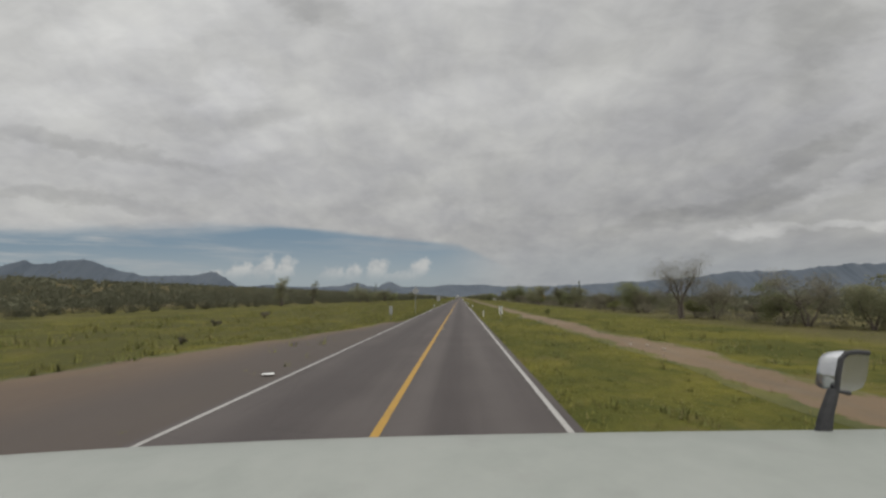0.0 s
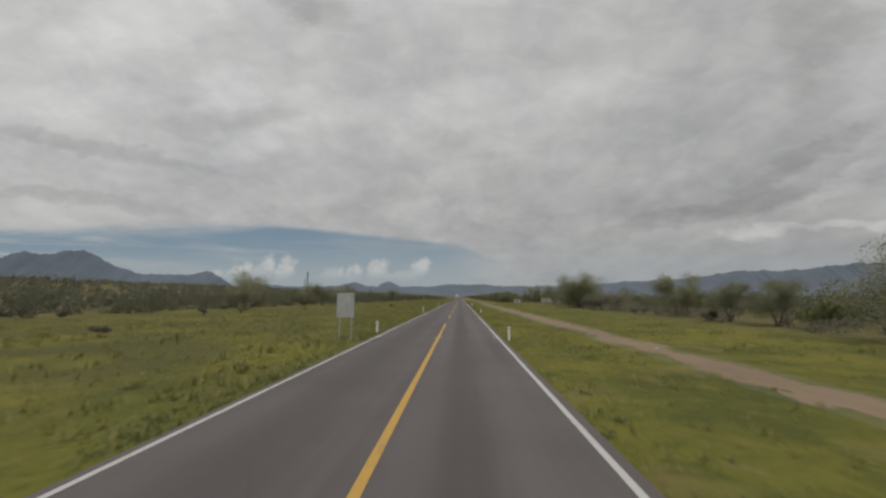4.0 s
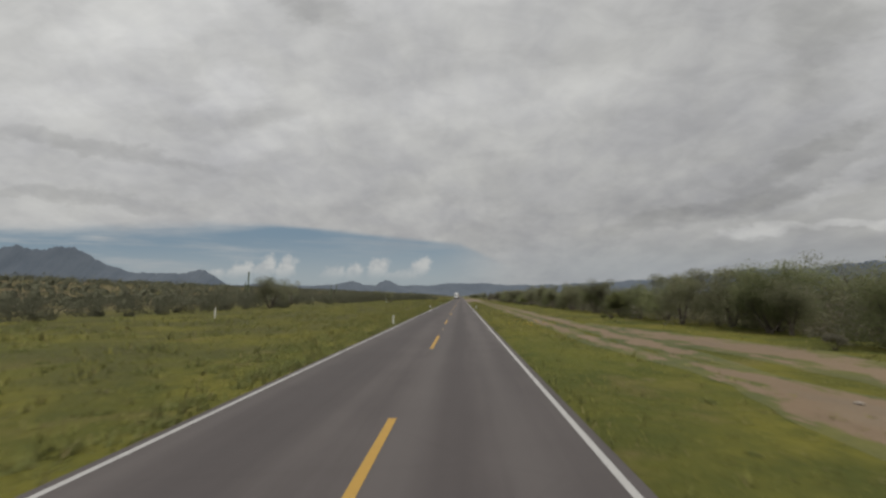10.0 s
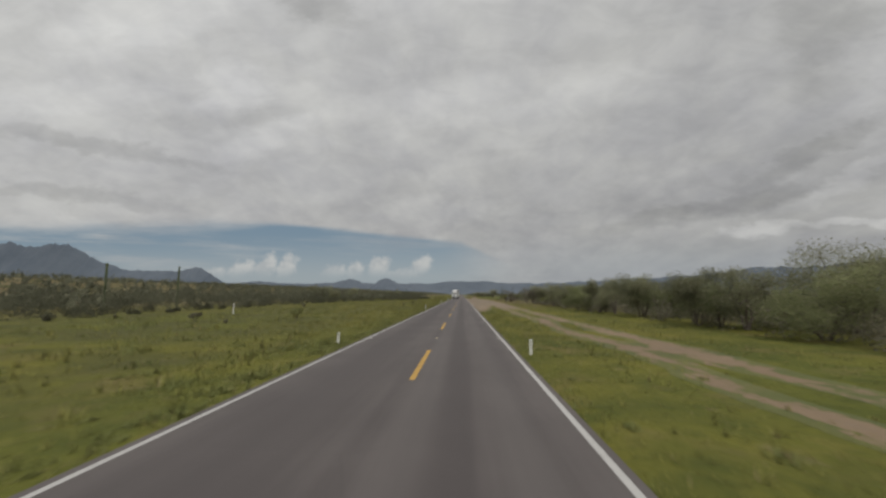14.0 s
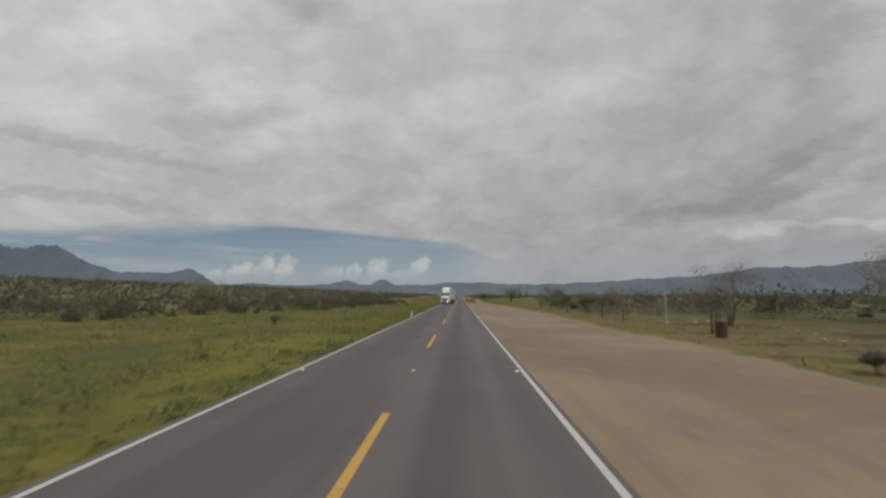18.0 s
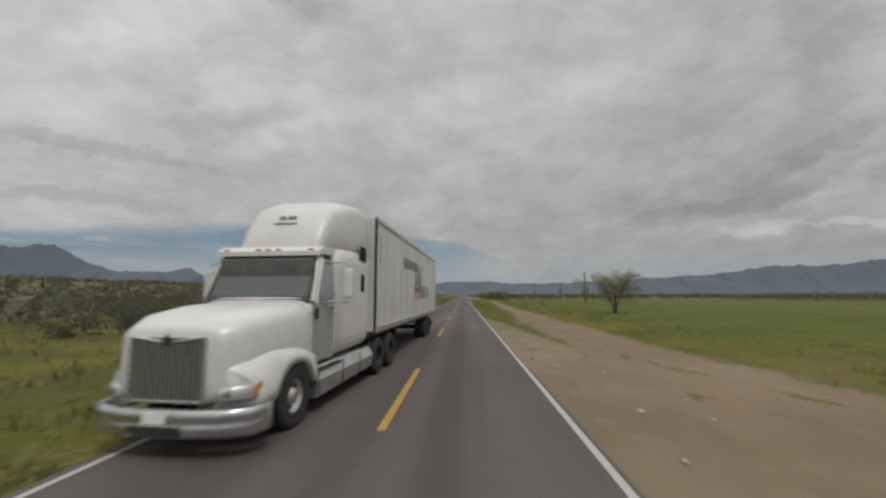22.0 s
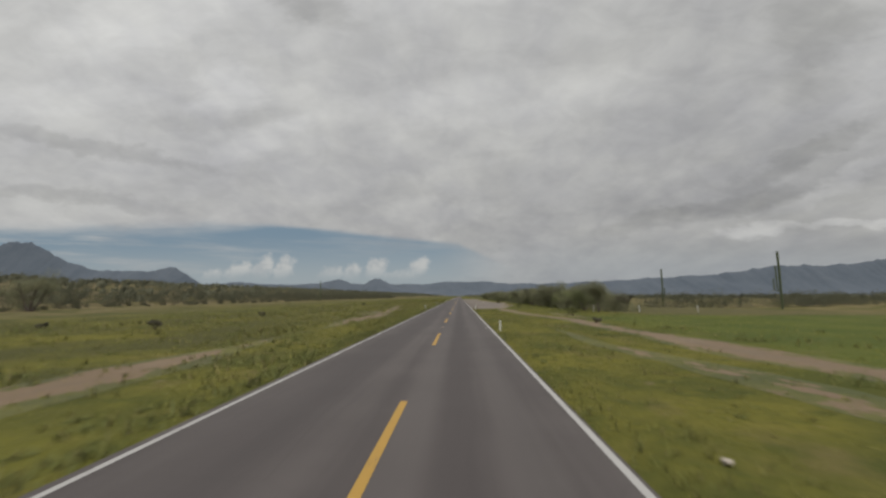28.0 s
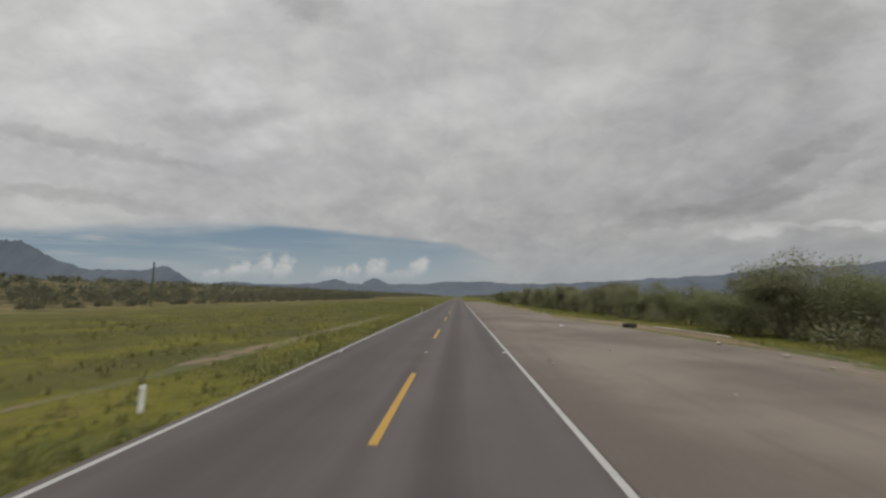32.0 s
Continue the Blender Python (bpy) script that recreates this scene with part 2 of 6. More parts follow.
def grass_colour(k, at):
    """Mottled yellow-green grass with darker clumps and dry straw."""
    wide, mid, fine = k.noise(at, 0.018, 4), k.noise(at, 0.16, 5, 0.6), k.noise(at, 3.5, 5, 0.65)
    clump = k.noise(at, 0.75, 5, 0.62)
    grass = k.mix(k.step(mid, 0.34, 0.66), (0.074, 0.079, 0.020), (0.149, 0.136, 0.027))
    grass = k.mix(k.math("MULTIPLY", k.step(wide, 0.50, 0.66), 0.6), grass, (0.080, 0.098, 0.022))
    grass = k.mix(k.math("MULTIPLY", k.step(clump, 0.50, 0.66), 0.60), grass, (0.057, 0.068, 0.018))
    grass = k.mix(k.math("MULTIPLY", k.step(clump, 0.46, 0.32), 0.40), grass, (0.167, 0.142, 0.041))
    grass = k.mix(k.math("MULTIPLY", k.step(fine, 0.42, 0.68), 0.35), grass, (0.063, 0.068, 0.018))
    straw = k.math("MULTIPLY", k.step(k.noise(at, 0.30, 5, 0.6), 0.55, 0.70), 0.6)
    grass = k.mix(straw, grass, (0.157, 0.125, 0.052))
    # duller olive on the west side of the road
    dull = k.math("MULTIPLY", k.step(k.split(at)[0], -6.5, -11.0), k.step(mid, 0.70, 0.34))
    return k.mix(k.math("MULTIPLY", dull, 0.75), grass, (0.076, 0.073, 0.029)), wide, mid, fine, clump


def build_ground(k, shader):
    at = k.tree.nodes.new("ShaderNodeNewGeometry").outputs["Position"]
    grass, wide, mid, fine, clump = grass_colour(k, at)
    soil = k.mix(fine, (0.17, 0.125, 0.080), (0.25, 0.19, 0.125))
    x, y, z = k.split(at)
    # away from the road the grass gives way to scrub soil
    far = k.math("ADD", k.math("ABSOLUTE", k.math("ADD", x, 3.0)), k.math("MULTIPLY", k.math("SUBTRACT", wide, 0.5), 60.0))
    bare = k.math("MULTIPLY", k.step(far, 34.0, 75.0), k.step(mid, 0.40, 0.58))
    colour = k.mix(k.math("MULTIPLY", bare, 0.7), grass, soil)
    # dry soil under the roadside trees, and trodden ground by the pull-off
    field = k.math("MULTIPLY", k.step(y, 552.0, 562.0), k.step(y, 748.0, 738.0))
    colour = k.mix(k.math("MULTIPLY", k.math("MULTIPLY", field, k.step(k.math("ADD", x, k.math("MULTIPLY", mid, 6.0)), 14.0, 19.0)), 0.6), colour, k.mix(mid, (0.060, 0.088, 0.022), (0.095, 0.122, 0.028)))
    under = k.math("MULTIPLY", k.step(k.math("ADD", x, k.math("MULTIPLY", mid, 8.0)), 23.5, 29.0), k.math("MULTIPLY", k.step(x, 70.0, 40.0), k.math("SUBTRACT", 1.0, field)))
    colour = k.mix(k.math("MULTIPLY", under, 0.75), colour, k.mix(mid, (0.078, 0.076, 0.036), (0.135, 0.112, 0.062)))
    dry = k.math("MULTIPLY", k.math("MULTIPLY", k.step(y, 588.0, 598.0), k.step(y, 648.0, 618.0)), k.math("MULTIPLY", k.step(x, -5.8, -8.0), k.step(x, -48.0, -26.0)))
    dry = k.math("MULTIPLY", dry, k.step(k.noise(at, 0.33, 6, 0.65, (0.7, 1.2, 1.0)), 0.38, 0.52))
    pale = k.step(k.noise(at, 0.24, 6, 0.7, (0.6, 1.1, 1.0)), 0.49, 0.57)
    colour = k.mix(k.math("MULTIPLY", dry, 0.72), colour, k.mix(pale, (0.112, 0.098, 0.044), (0.225, 0.178, 0.112)))
    # shade of the trees beside the pull-off, put into the ground colour
    tree_shade = k.math("MULTIPLY", k.math("MULTIPLY", k.step(y, 430.0, 440.0), k.step(y, 552.0, 540.0)), k.step(k.math("ADD", x, k.math("MULTIPLY", mid, 5.0)), 14.5, 18.0))
    colour = k.mix(k.math("MULTIPLY", tree_shade, 0.7), colour, (0.066, 0.068, 0.030))
    trodden = k.math("MULTIPLY", k.math("MULTIPLY", k.step(y, 400.0, 425.0), k.step(y, 565.0, 540.0)), k.math("MULTIPLY", k.math("MULTIPLY", k.step(x, 8.0, 10.5), k.step(x, 34.0, 20.0)), k.step(k.noise(at, 0.42, 6, 0.65), 0.42, 0.52)))
    colour = k.mix(k.math("MULTIPLY", trodden, 0.75), colour, (0.150, 0.108, 0.060))
    colour = k.mix(k.math("MULTIPLY", k.step(k.noise(at, 0.9, 5, 0.6), 0.64, 0.75), 0.5), colour, soil)
    k.link(colour, shader.inputs["Base Color"])
    shader.inputs["Roughness"].default_value = 0.95
    shader.inputs["Specular IOR Level"].default_value = 0.1
    bumped(k, shader, k.math("ADD", fine, k.math("MULTIPLY", clump, 2.0)), 0.8, 0.12)


def build_asphalt(k, shader):
    at = k.coords()
    x, y, z = k.split(at)
    grit = k.noise(at, 55.0, 4, 0.7)
    patch, long = k.noise(at, 0.35, 5), k.noise(at, 1.2, 4, 0.6, (1.0, 0.035, 1.0))
    base = k.mix(k.step(k.math("ADD", k.math("MULTIPLY", patch, 0.4), k.math("MULTIPLY", long, 0.6)), 0.34, 0.64), (0.074, 0.064, 0.062), (0.102, 0.089, 0.085))
    # polished wheel paths and oil down the middle of each lane
    for centre, width, tone in ((-0.05, 0.34, (0.062, 0.053, 0.052)), (-3.1, 0.60, (0.066, 0.057, 0.056))):
        d = k.math("ABSOLUTE", k.math("SUBTRACT", k.math("ADD", x, k.math("MULTIPLY", k.math("SUBTRACT", long, 0.5), 0.5)), centre))
        base = k.mix(k.math("MULTIPLY", k.step(d, width * 1.7, width * 0.4), 0.62), base, tone)
    for centre in (0.95, -0.80):
        d = k.math("ABSOLUTE", k.math("SUBTRACT", x, centre))
        base = k.mix(k.math("MULTIPLY", k.step(d, 0.5, 0.1), 0.35), base, (0.114, 0.102, 0.097))
    base = k.mix(k.math("MULTIPLY", k.step(grit, 0.58, 0.72), 0.35), base, (0.16, 0.145, 0.135))
    crack = k.tree.nodes.new("ShaderNodeTexVoronoi")
    crack.feature = "DISTANCE_TO_EDGE"
    crack.inputs["Scale"].default_value = 0.16
    k.link(at, crack.inputs["Vector"])
    base = k.mix(k.math("MULTIPLY", k.step(crack.outputs["Distance"], 0.005, 0.001), 0.12), base, (0.035, 0.032, 0.031))
    k.link(base, shader.inputs["Base Color"])
    k.link(k.math("ADD", 0.72, k.math("MULTIPLY", grit, 0.2)), shader.inputs["Roughness"])
    shader.inputs["Specular IOR Level"].default_value = 0.3
    bumped(k, shader, grit, 0.5, 0.006)


def paint(name, colour):
    """Thermoplastic road paint, worn through in specks."""
    def build(k, shader):
        at = k.coords()
        wear = k.math("ADD", k.math("MULTIPLY", k.noise(at, 16.0, 5, 0.7), 0.6), k.math("MULTIPLY", k.noise(at, 1.1, 4), 0.4))
        tone = k.mix(k.noise(at, 4.0, 4), tuple(c * 0.82 for c in colour), colour)
        k.link(k.mix(k.step(wear, 0.56, 0.66), tone, (0.095, 0.085, 0.080)), shader.inputs["Base Color"])
        shader.inputs["Roughness"].default_value = 0.7
        bumped(k, shader, wear, 0.3, 0.004)
    return material(name, build)


def overgrown(k, at, colour, rim):
    """Grass creeps over the edges of bare ground, after a rim of washed-out soil."""
    edge = k.node("ShaderNodeAttribute")
    edge.attribute_name = "edge"
    wander = k.math("MULTIPLY", k.math("SUBTRACT", k.noise(at, 1.1, 6, 0.72, (1.0, 0.45, 1.0)), 0.5), 3.6)
    d = k.math("ADD", edge.outputs["Fac"], wander)
    colour = k.mix(k.math("MULTIPLY", k.step(d, 1.9, 0.9), 0.62), colour, rim)
    grass = k.mix(0.22, grass_colour(k, at)[0], (0.052, 0.062, 0.018))
    spot = k.math("MULTIPLY", k.step(k.noise(at, 0.55, 6, 0.7, (1.0, 0.4, 1.0)), 0.62, 0.70), k.step(d, 3.2, 1.2))
    return k.mix(k.math("MAXIMUM", k.step(d, 0.62, 0.38), k.math("MULTIPLY", spot, 0.75)), colour, grass)


def build_earth(k, shader, pale, deep, rim, oily=None):
    at = k.tree.nodes.new("ShaderNodeNewGeometry").outputs["Position"]
    wide, mid = k.noise(at, 0.11, 5, 0.6), k.noise(at, 0.9, 5, 0.65)
    rut = k.noise(at, 1.6, 4, 0.55, (1.0, 0.06, 1.0))
    blot = k.noise(at, 0.35, 6, 0.68, (1.0, 0.5, 1.0))
    fine = k.noise(at, 14.0, 5, 0.7)
    c = k.mix(k.step(wide, 0.36, 0.64), deep, pale)
    c = k.mix(k.math("MULTIPLY", k.step(rut, 0.50, 0.66), 0.30), c, (0.132, 0.096, 0.070))
    c = k.mix(k.math("MULTIPLY", k.step(blot, 0.54, 0.68), 0.40), c, rim)
    c = k.mix(k.math("MULTIPLY", k.step(blot, 0.46, 0.36), 0.40), c, (0.124, 0.099, 0.070))
    c = k.mix(k.math("MULTIPLY", k.step(mid, 0.55, 0.70), 0.35), c, tuple(q * 1.2 for q in pale))
    c = k.mix(k.math("MULTIPLY", k.step(fine, 0.58, 0.74), 0.4), c, (0.12, 0.088, 0.065))
    if oily:
        # dark stones and dust from the asphalt
        c = k.mix(k.math("MULTIPLY", k.step(k.math("ADD", k.split(at)[0], k.math("MULTIPLY", wide, 3.0)), -9.6, -5.6), 0.85), c, oily)
    k.link(overgrown(k, at, c, rim), shader.inputs["Base Color"])
    shader.inputs["Roughness"].default_value = 0.95
    bumped(k, shader, k.math("ADD", fine, k.math("MULTIPLY", rut, 2.0)), 0.6, 0.03)


def build_gravel(k, shader):
    at = k.tree.nodes.new("ShaderNodeNewGeometry").outputs["Position"]
    wide, fine = k.noise(at, 0.13, 5, 0.6), k.noise(at, 16.0, 5, 0.7)
    rut = k.noise(at, 1.3, 4, 0.55, (1.0, 0.05, 1.0))
    x, y, z = k.split(at)
    c = k.mix(k.step(wide, 0.36, 0.64), (0.125, 0.102, 0.084), (0.190, 0.160, 0.132))
    # darker oily stones thrown up next to the asphalt
    c = k.mix(k.math("MULTIPLY", k.step(k.math("ADD", x, k.math("MULTIPLY", wide, 4.0)), 7.0, 3.6), 0.6), c, (0.098, 0.080, 0.068))
    c = k.mix(k.math("MULTIPLY", k.step(rut, 0.52, 0.68), 0.35), c, (0.105, 0.088, 0.076))
    c = k.mix(k.math("MULTIPLY", k.step(fine, 0.56, 0.70), 0.4), c, (0.23, 0.20, 0.17))
    k.link(overgrown(k, at, c, (0.205, 0.160, 0.118)), shader.inputs["Base Color"])
    shader.inputs["Roughness"].default_value = 0.95
    bumped(k, shader, fine, 0.6, 0.03)


GROUND = material("grassland", build_ground)
ASPHALT = material("asphalt", build_asphalt)
DIRT = material("dirt", lambda k, shader: build_earth(k, shader, (0.205, 0.156, 0.102), (0.142, 0.107, 0.069), (0.182, 0.122, 0.070)))
SHOULDER = material("brown dirt", lambda k, shader: build_earth(k, shader, (0.150, 0.108, 0.074), (0.112, 0.082, 0.060), (0.150, 0.104, 0.066), (0.078, 0.066, 0.060)))
GRAVEL = material("gravel", build_gravel)
WHITE_LINE, YELLOW_LINE = paint("white road paint", (0.42, 0.41, 0.39)), paint("yellow road paint", (0.43, 0.255, 0.048))
GRASS = leafy("grass", (0.145, 0.157, 0.046), (0.243, 0.229, 0.063), (0.28, 0.235, 0.11), 0.12, up=0.9, through_light=0.15)
WEED = leafy("roadside weed", (0.118, 0.136, 0.048), (0.180, 0.186, 0.064), (0.24, 0.20, 0.10), 0.08, up=0.88, through_light=0.15)
MESQUITE = leafy("mesquite leaves", (0.168, 0.179, 0.103), (0.286, 0.286, 0.168), (0.316, 0.278, 0.196), 0.10, centre=2.0, through_light=0.55)
PALO = leafy("green thorn tree leaves", (0.172, 0.196, 0.092), (0.293, 0.309, 0.156), (0.316, 0.293, 0.180), 0.08, centre=2.0, through_light=0.55)
SCRUB = leafy("grey scrub", (0.137, 0.132, 0.092), (0.224, 0.211, 0.148), (0.280, 0.246, 0.179), 0.22, centre=0.8, through_light=0.55)
WOODS = leafy("far scrub", (0.116, 0.119, 0.078), (0.148, 0.150, 0.098), (0.150, 0.132, 0.098), 0.05, vary=0.0, up=0.92, through_light=0.55)
MESQUITE_FAR = leafy("mesquite leaves behind", (0.142, 0.152, 0.087), (0.243, 0.243, 0.142), (0.268, 0.236, 0.166), 0.10, through_light=0.55)
SCRUB_FAR = leafy("grey brush", (0.137, 0.132, 0.092), (0.224, 0.211, 0.148), (0.280, 0.246, 0.179), 0.22, through_light=0.55)
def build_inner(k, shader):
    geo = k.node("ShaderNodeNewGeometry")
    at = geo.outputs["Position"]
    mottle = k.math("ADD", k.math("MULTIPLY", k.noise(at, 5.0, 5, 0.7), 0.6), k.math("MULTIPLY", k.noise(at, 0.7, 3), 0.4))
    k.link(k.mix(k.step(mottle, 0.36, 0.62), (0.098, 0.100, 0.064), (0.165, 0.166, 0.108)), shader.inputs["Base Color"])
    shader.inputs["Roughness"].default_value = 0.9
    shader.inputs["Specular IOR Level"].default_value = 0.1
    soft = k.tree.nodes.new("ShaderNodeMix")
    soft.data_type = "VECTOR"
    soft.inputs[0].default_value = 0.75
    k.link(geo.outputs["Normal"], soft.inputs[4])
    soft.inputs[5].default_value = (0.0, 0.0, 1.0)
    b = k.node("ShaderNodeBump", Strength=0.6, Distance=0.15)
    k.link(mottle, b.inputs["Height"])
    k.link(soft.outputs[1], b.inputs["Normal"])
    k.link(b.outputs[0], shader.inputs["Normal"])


INNER = material("leaves deep in a crown", build_inner)
CLUMP = leafy("soft green weeds", (0.130, 0.152, 0.050), (0.215, 0.220, 0.070), (0.26, 0.22, 0.10), 0.08, up=0.92, through_light=0.15)
BARK = surface("dark bark", (0.090, 0.075, 0.063), (0.170, 0.142, 0.120), 5.0, 0.95, bump=0.8, size=0.03)
BARE = surface("pale dead wood", (0.115, 0.098, 0.082), (0.205, 0.175, 0.150), 5.0, 0.95, bump=0.6, size=0.02)
CACTUS = surface("cactus skin", (0.050, 0.072, 0.034), (0.105, 0.125, 0.060), 2.5, 0.8, bump=0.5, size=0.02, stain=(0.16, 0.14, 0.10))
# the blue of distance haze is put into this base colour
MOUNT = surface("far mountain with painted haze", (0.074, 0.092, 0.116), (0.096, 0.115, 0.140), 0.004, 1.0, bump=0.0, stain=(0.104, 0.122, 0.142))
POST_WHITE = surface("white marker post", (0.62, 0.62, 0.59), (0.80, 0.80, 0.77), 3.0, 0.6, bump=0.1, stain=(0.42, 0.37, 0.30))
GALV = surface("galvanised steel", (0.30, 0.31, 0.32), (0.46, 0.47, 0.48), 6.0, 0.5, 0.6, 0.1, stain=(0.26, 0.22, 0.18))
SIGN_BACK = surface("bare aluminium sign back", (0.34, 0.35, 0.36), (0.47, 0.48, 0.49), 4.0, 0.45, 0.5, 0.05)
SIGN_FACE = surface("white sign sheet", (0.66, 0.66, 0.64), (0.80, 0.80, 0.78), 3.0, 0.5, bump=0.05, stain=(0.5, 0.47, 0.42))
BLACK = surface("black sign paint", (0.018, 0.018, 0.020), (0.035, 0.035, 0.037), 8.0, 0.6, bump=0.05)
GATE_WHITE = surface("white painted pipe", (0.58, 0.58, 0.55), (0.78, 0.78, 0.75), 4.0, 0.5, bump=0.1, stain=(0.36, 0.24, 0.16))
WOOD = surface("weathered wood", (0.055, 0.044, 0.036), (0.135, 0.110, 0.090), 6.0, 0.95, bump=0.7, size=0.02)
RUBBER = surface("rubber", (0.012, 0.012, 0.012), (0.035, 0.034, 0.033), 9.0, 0.85, bump=0.3, stain=(0.07, 0.06, 0.05))
STONE = surface("pale stone", (0.26, 0.22, 0.18), (0.46, 0.41, 0.35), 6.0, 0.95, bump=0.6, vary=0.25)
STUD_WHITE = surface("white reflector plastic", (0.42, 0.41, 0.38), (0.56, 0.55, 0.51), 20.0, 0.4, bump=0.1)
STUD_YELLOW = surface("dusty amber reflector plastic", (0.36, 0.30, 0.17), (0.48, 0.40, 0.24), 20.0, 0.4, bump=0.1)

# ---------------------------------------------------------------- mesh helpers


def mesh_of(name, verts, faces, mat, smooth=False):
    me = bpy.data.meshes.new(name)
    me.from_pydata(verts if isinstance(verts, list) else verts.tolist(), [], faces if isinstance(faces, list) else faces.tolist())
    me.materials.append(mat)
    if smooth:
        me.polygons.foreach_set("use_smooth", [True] * len(me.polygons))
    me.update()
    return me


def finish(bm, name, mat, smooth=False):
    bmesh.ops.recalc_face_normals(bm, faces=bm.faces)
    me = bpy.data.meshes.new(name)
    bm.to_mesh(me)
    bm.free()
    me.materials.append(mat)
    if smooth:
        me.polygons.foreach_set("use_smooth", [True] * len(me.polygons))
    return me


def part(name, bm, mat, parent, label="", smooth=False):
    """One mesh under a thing or under a part; a bmesh or a ready mesh."""
    me = finish(bm, name, mat, smooth) if isinstance(bm, bmesh.types.BMesh) else bm
    ob = new(name, me)
    ob.parent = parent
    return tagged(ob, label)


def thing(name, label, category, group="", at=(0, 0, 0), turn=0.0, kind=""):
    ob = new(name)
    ob.matrix_world = pose(*at, 0, 0, turn)
    ob.empty_display_size = 0.2
    return tagged(ob, label, category, group, kind)


def box(bm, size, at=(0, 0, 0), bevel=0.0, turn=None):
    m = Matrix.Translation(at) @ (turn.to_4x4() if turn else Matrix.Identity(4)) @ Matrix.Diagonal((*size, 1))
    made = bmesh.ops.create_cube(bm, size=1.0, matrix=m)
    if bevel:
        edges = list({e for v in made["verts"] for e in v.link_edges})
        bmesh.ops.bevel(bm, geom=edges, offset=bevel, segments=2, affect="EDGES", profile=0.6)
    return bm


def boxes(size, at=(0, 0, 0), bevel=0.0, turn=None):
    return box(bmesh.new(), size, at, bevel, turn)


def tube(bm, points, radii, sides=7):
    """A tapering tube along points, closed at both ends."""
    rings = []
    for i, p in enumerate(points):
        p = Vector(p)
        a, b = Vector(points[max(i - 1, 0)]), Vector(points[min(i + 1, len(points) - 1)])
        d = (b - a).normalized()
        side = d.cross(Vector((0.31, 0.95, 0.07))).normalized()
        other = d.cross(side)
        r = radii[i] if isinstance(radii, (list, tuple)) else radii
        rings.append([bm.verts.new(p + r * (math.cos(2 * math.pi * j / sides) * side + math.sin(2 * math.pi * j / sides) * other)) for j in range(sides)])
    for a, b in zip(rings, rings[1:]):
        for j in range(sides):
            bm.faces.new((a[j], a[(j + 1) % sides], b[(j + 1) % sides], b[j]))
    bm.faces.new(rings[0]), bm.faces.new(rings[-1])
    return bm


def tubes(points, radii, sides=7):
    return tube(bmesh.new(), points, radii, sides)


def cards(centres, sizes, long=1.9, seed=1):
    """Small bent leaf cards in all directions at the centres."""
    rng = np.random.default_rng(seed)
    n = len(centres)
    a = rng.normal(size=(n, 3))
    a /= np.linalg.norm(a, axis=1)[:, None]
    b = np.cross(a, rng.normal(size=(n, 3)))
    b /= np.linalg.norm(b, axis=1)[:, None]
    s = np.asarray(sizes)[:, None]
    a, b = a * s * long * 0.5, b * s * 0.5
    verts = np.stack([centres - a, centres + b, centres + a, centres - b], 1).reshape(-1, 3)
    faces = np.arange(4 * n).reshape(-1, 4)
    return verts, faces


def lumps(centres, radii, seed=1):
    """Uneven six-sided clods of foliage that fill the inside of a crown."""
    g = np.random.default_rng(seed)
    corner = np.array([(x, y, z) for z in (-1, 1) for x, y in ((-1, -1), (1, -1), (1, 1), (-1, 1))]) * 0.58
    n = len(centres)
    a = g.uniform(0, 6.283, n)
    p = corner[None] * g.uniform(0.65, 1.25, (n, 8, 1)) * np.asarray(radii)[:, None, None]
    x, y = p[..., 0] * np.cos(a)[:, None] - p[..., 1] * np.sin(a)[:, None], p[..., 0] * np.sin(a)[:, None] + p[..., 1] * np.cos(a)[:, None]
    verts = (np.stack([x, y, p[..., 2]], -1) + np.asarray(centres)[:, None]).reshape(-1, 3)
    quads = np.array(((0, 3, 2, 1), (4, 5, 6, 7), (0, 1, 5, 4), (1, 2, 6, 5), (2, 3, 7, 6), (3, 0, 4, 7)))
    return verts, (quads[None] + 8 * np.arange(n)[:, None, None]).reshape(-1, 4)


def foliage(name, one, two, mat):
    """Leaf cards round an inner mass, in one mesh."""
    me = mesh_of(name, np.vstack([one[0], two[0]]), np.vstack([one[1], two[1] + len(one[0])]), mat)
    me.materials.append(INNER)
    slot = np.zeros(len(me.polygons), dtype=np.int32)
    slot[len(one[1]):] = 1
    me.polygons.foreach_set("material_index", slot)
    return me


# ---------------------------------------------------------------- the large structure


def spread(lo, hi, fine_lo, fine_hi, step):
    """Grid lines: fine between fine_lo and fine_hi, ever wider outside."""
    inside = list(np.arange(fine_lo, fine_hi + step * 0.5, step))
    left, right, s = [], [], step
    v = fine_lo
    while v > lo:
        s *= 1.5
        v = max(lo, v - s)
        left.append(v)
    v, s = fine_hi, step
    while v < hi:
        s *= 1.5
        v = min(hi, v + s)
        right.append(v)
    return np.array(left[::-1] + inside + right)


def ground_height(x, y):
    """The verge falls a little from the asphalt, then rolls gently."""
    x, y = np.asarray(x, float), np.asarray(y, float)
    off = np.maximum(np.maximum(x - ROAD_R, ROAD_L - x), 0.0)
    dip = -0.05 - 0.10 * np.clip(off / 3.0, 0, 1)
    roll = 0.05 * np.sin(x * 0.31 + y * 0.043) * np.sin(y * 0.093 + 1.3) * np.clip((off - 3.0) / 8.0, 0, 1)
    rise = np.clip((-66.0 - x) / 150.0, 0, 1)
    return np.where(off > 0, dip + roll + 10.0 * rise * rise * (3 - 2 * rise), -0.20)


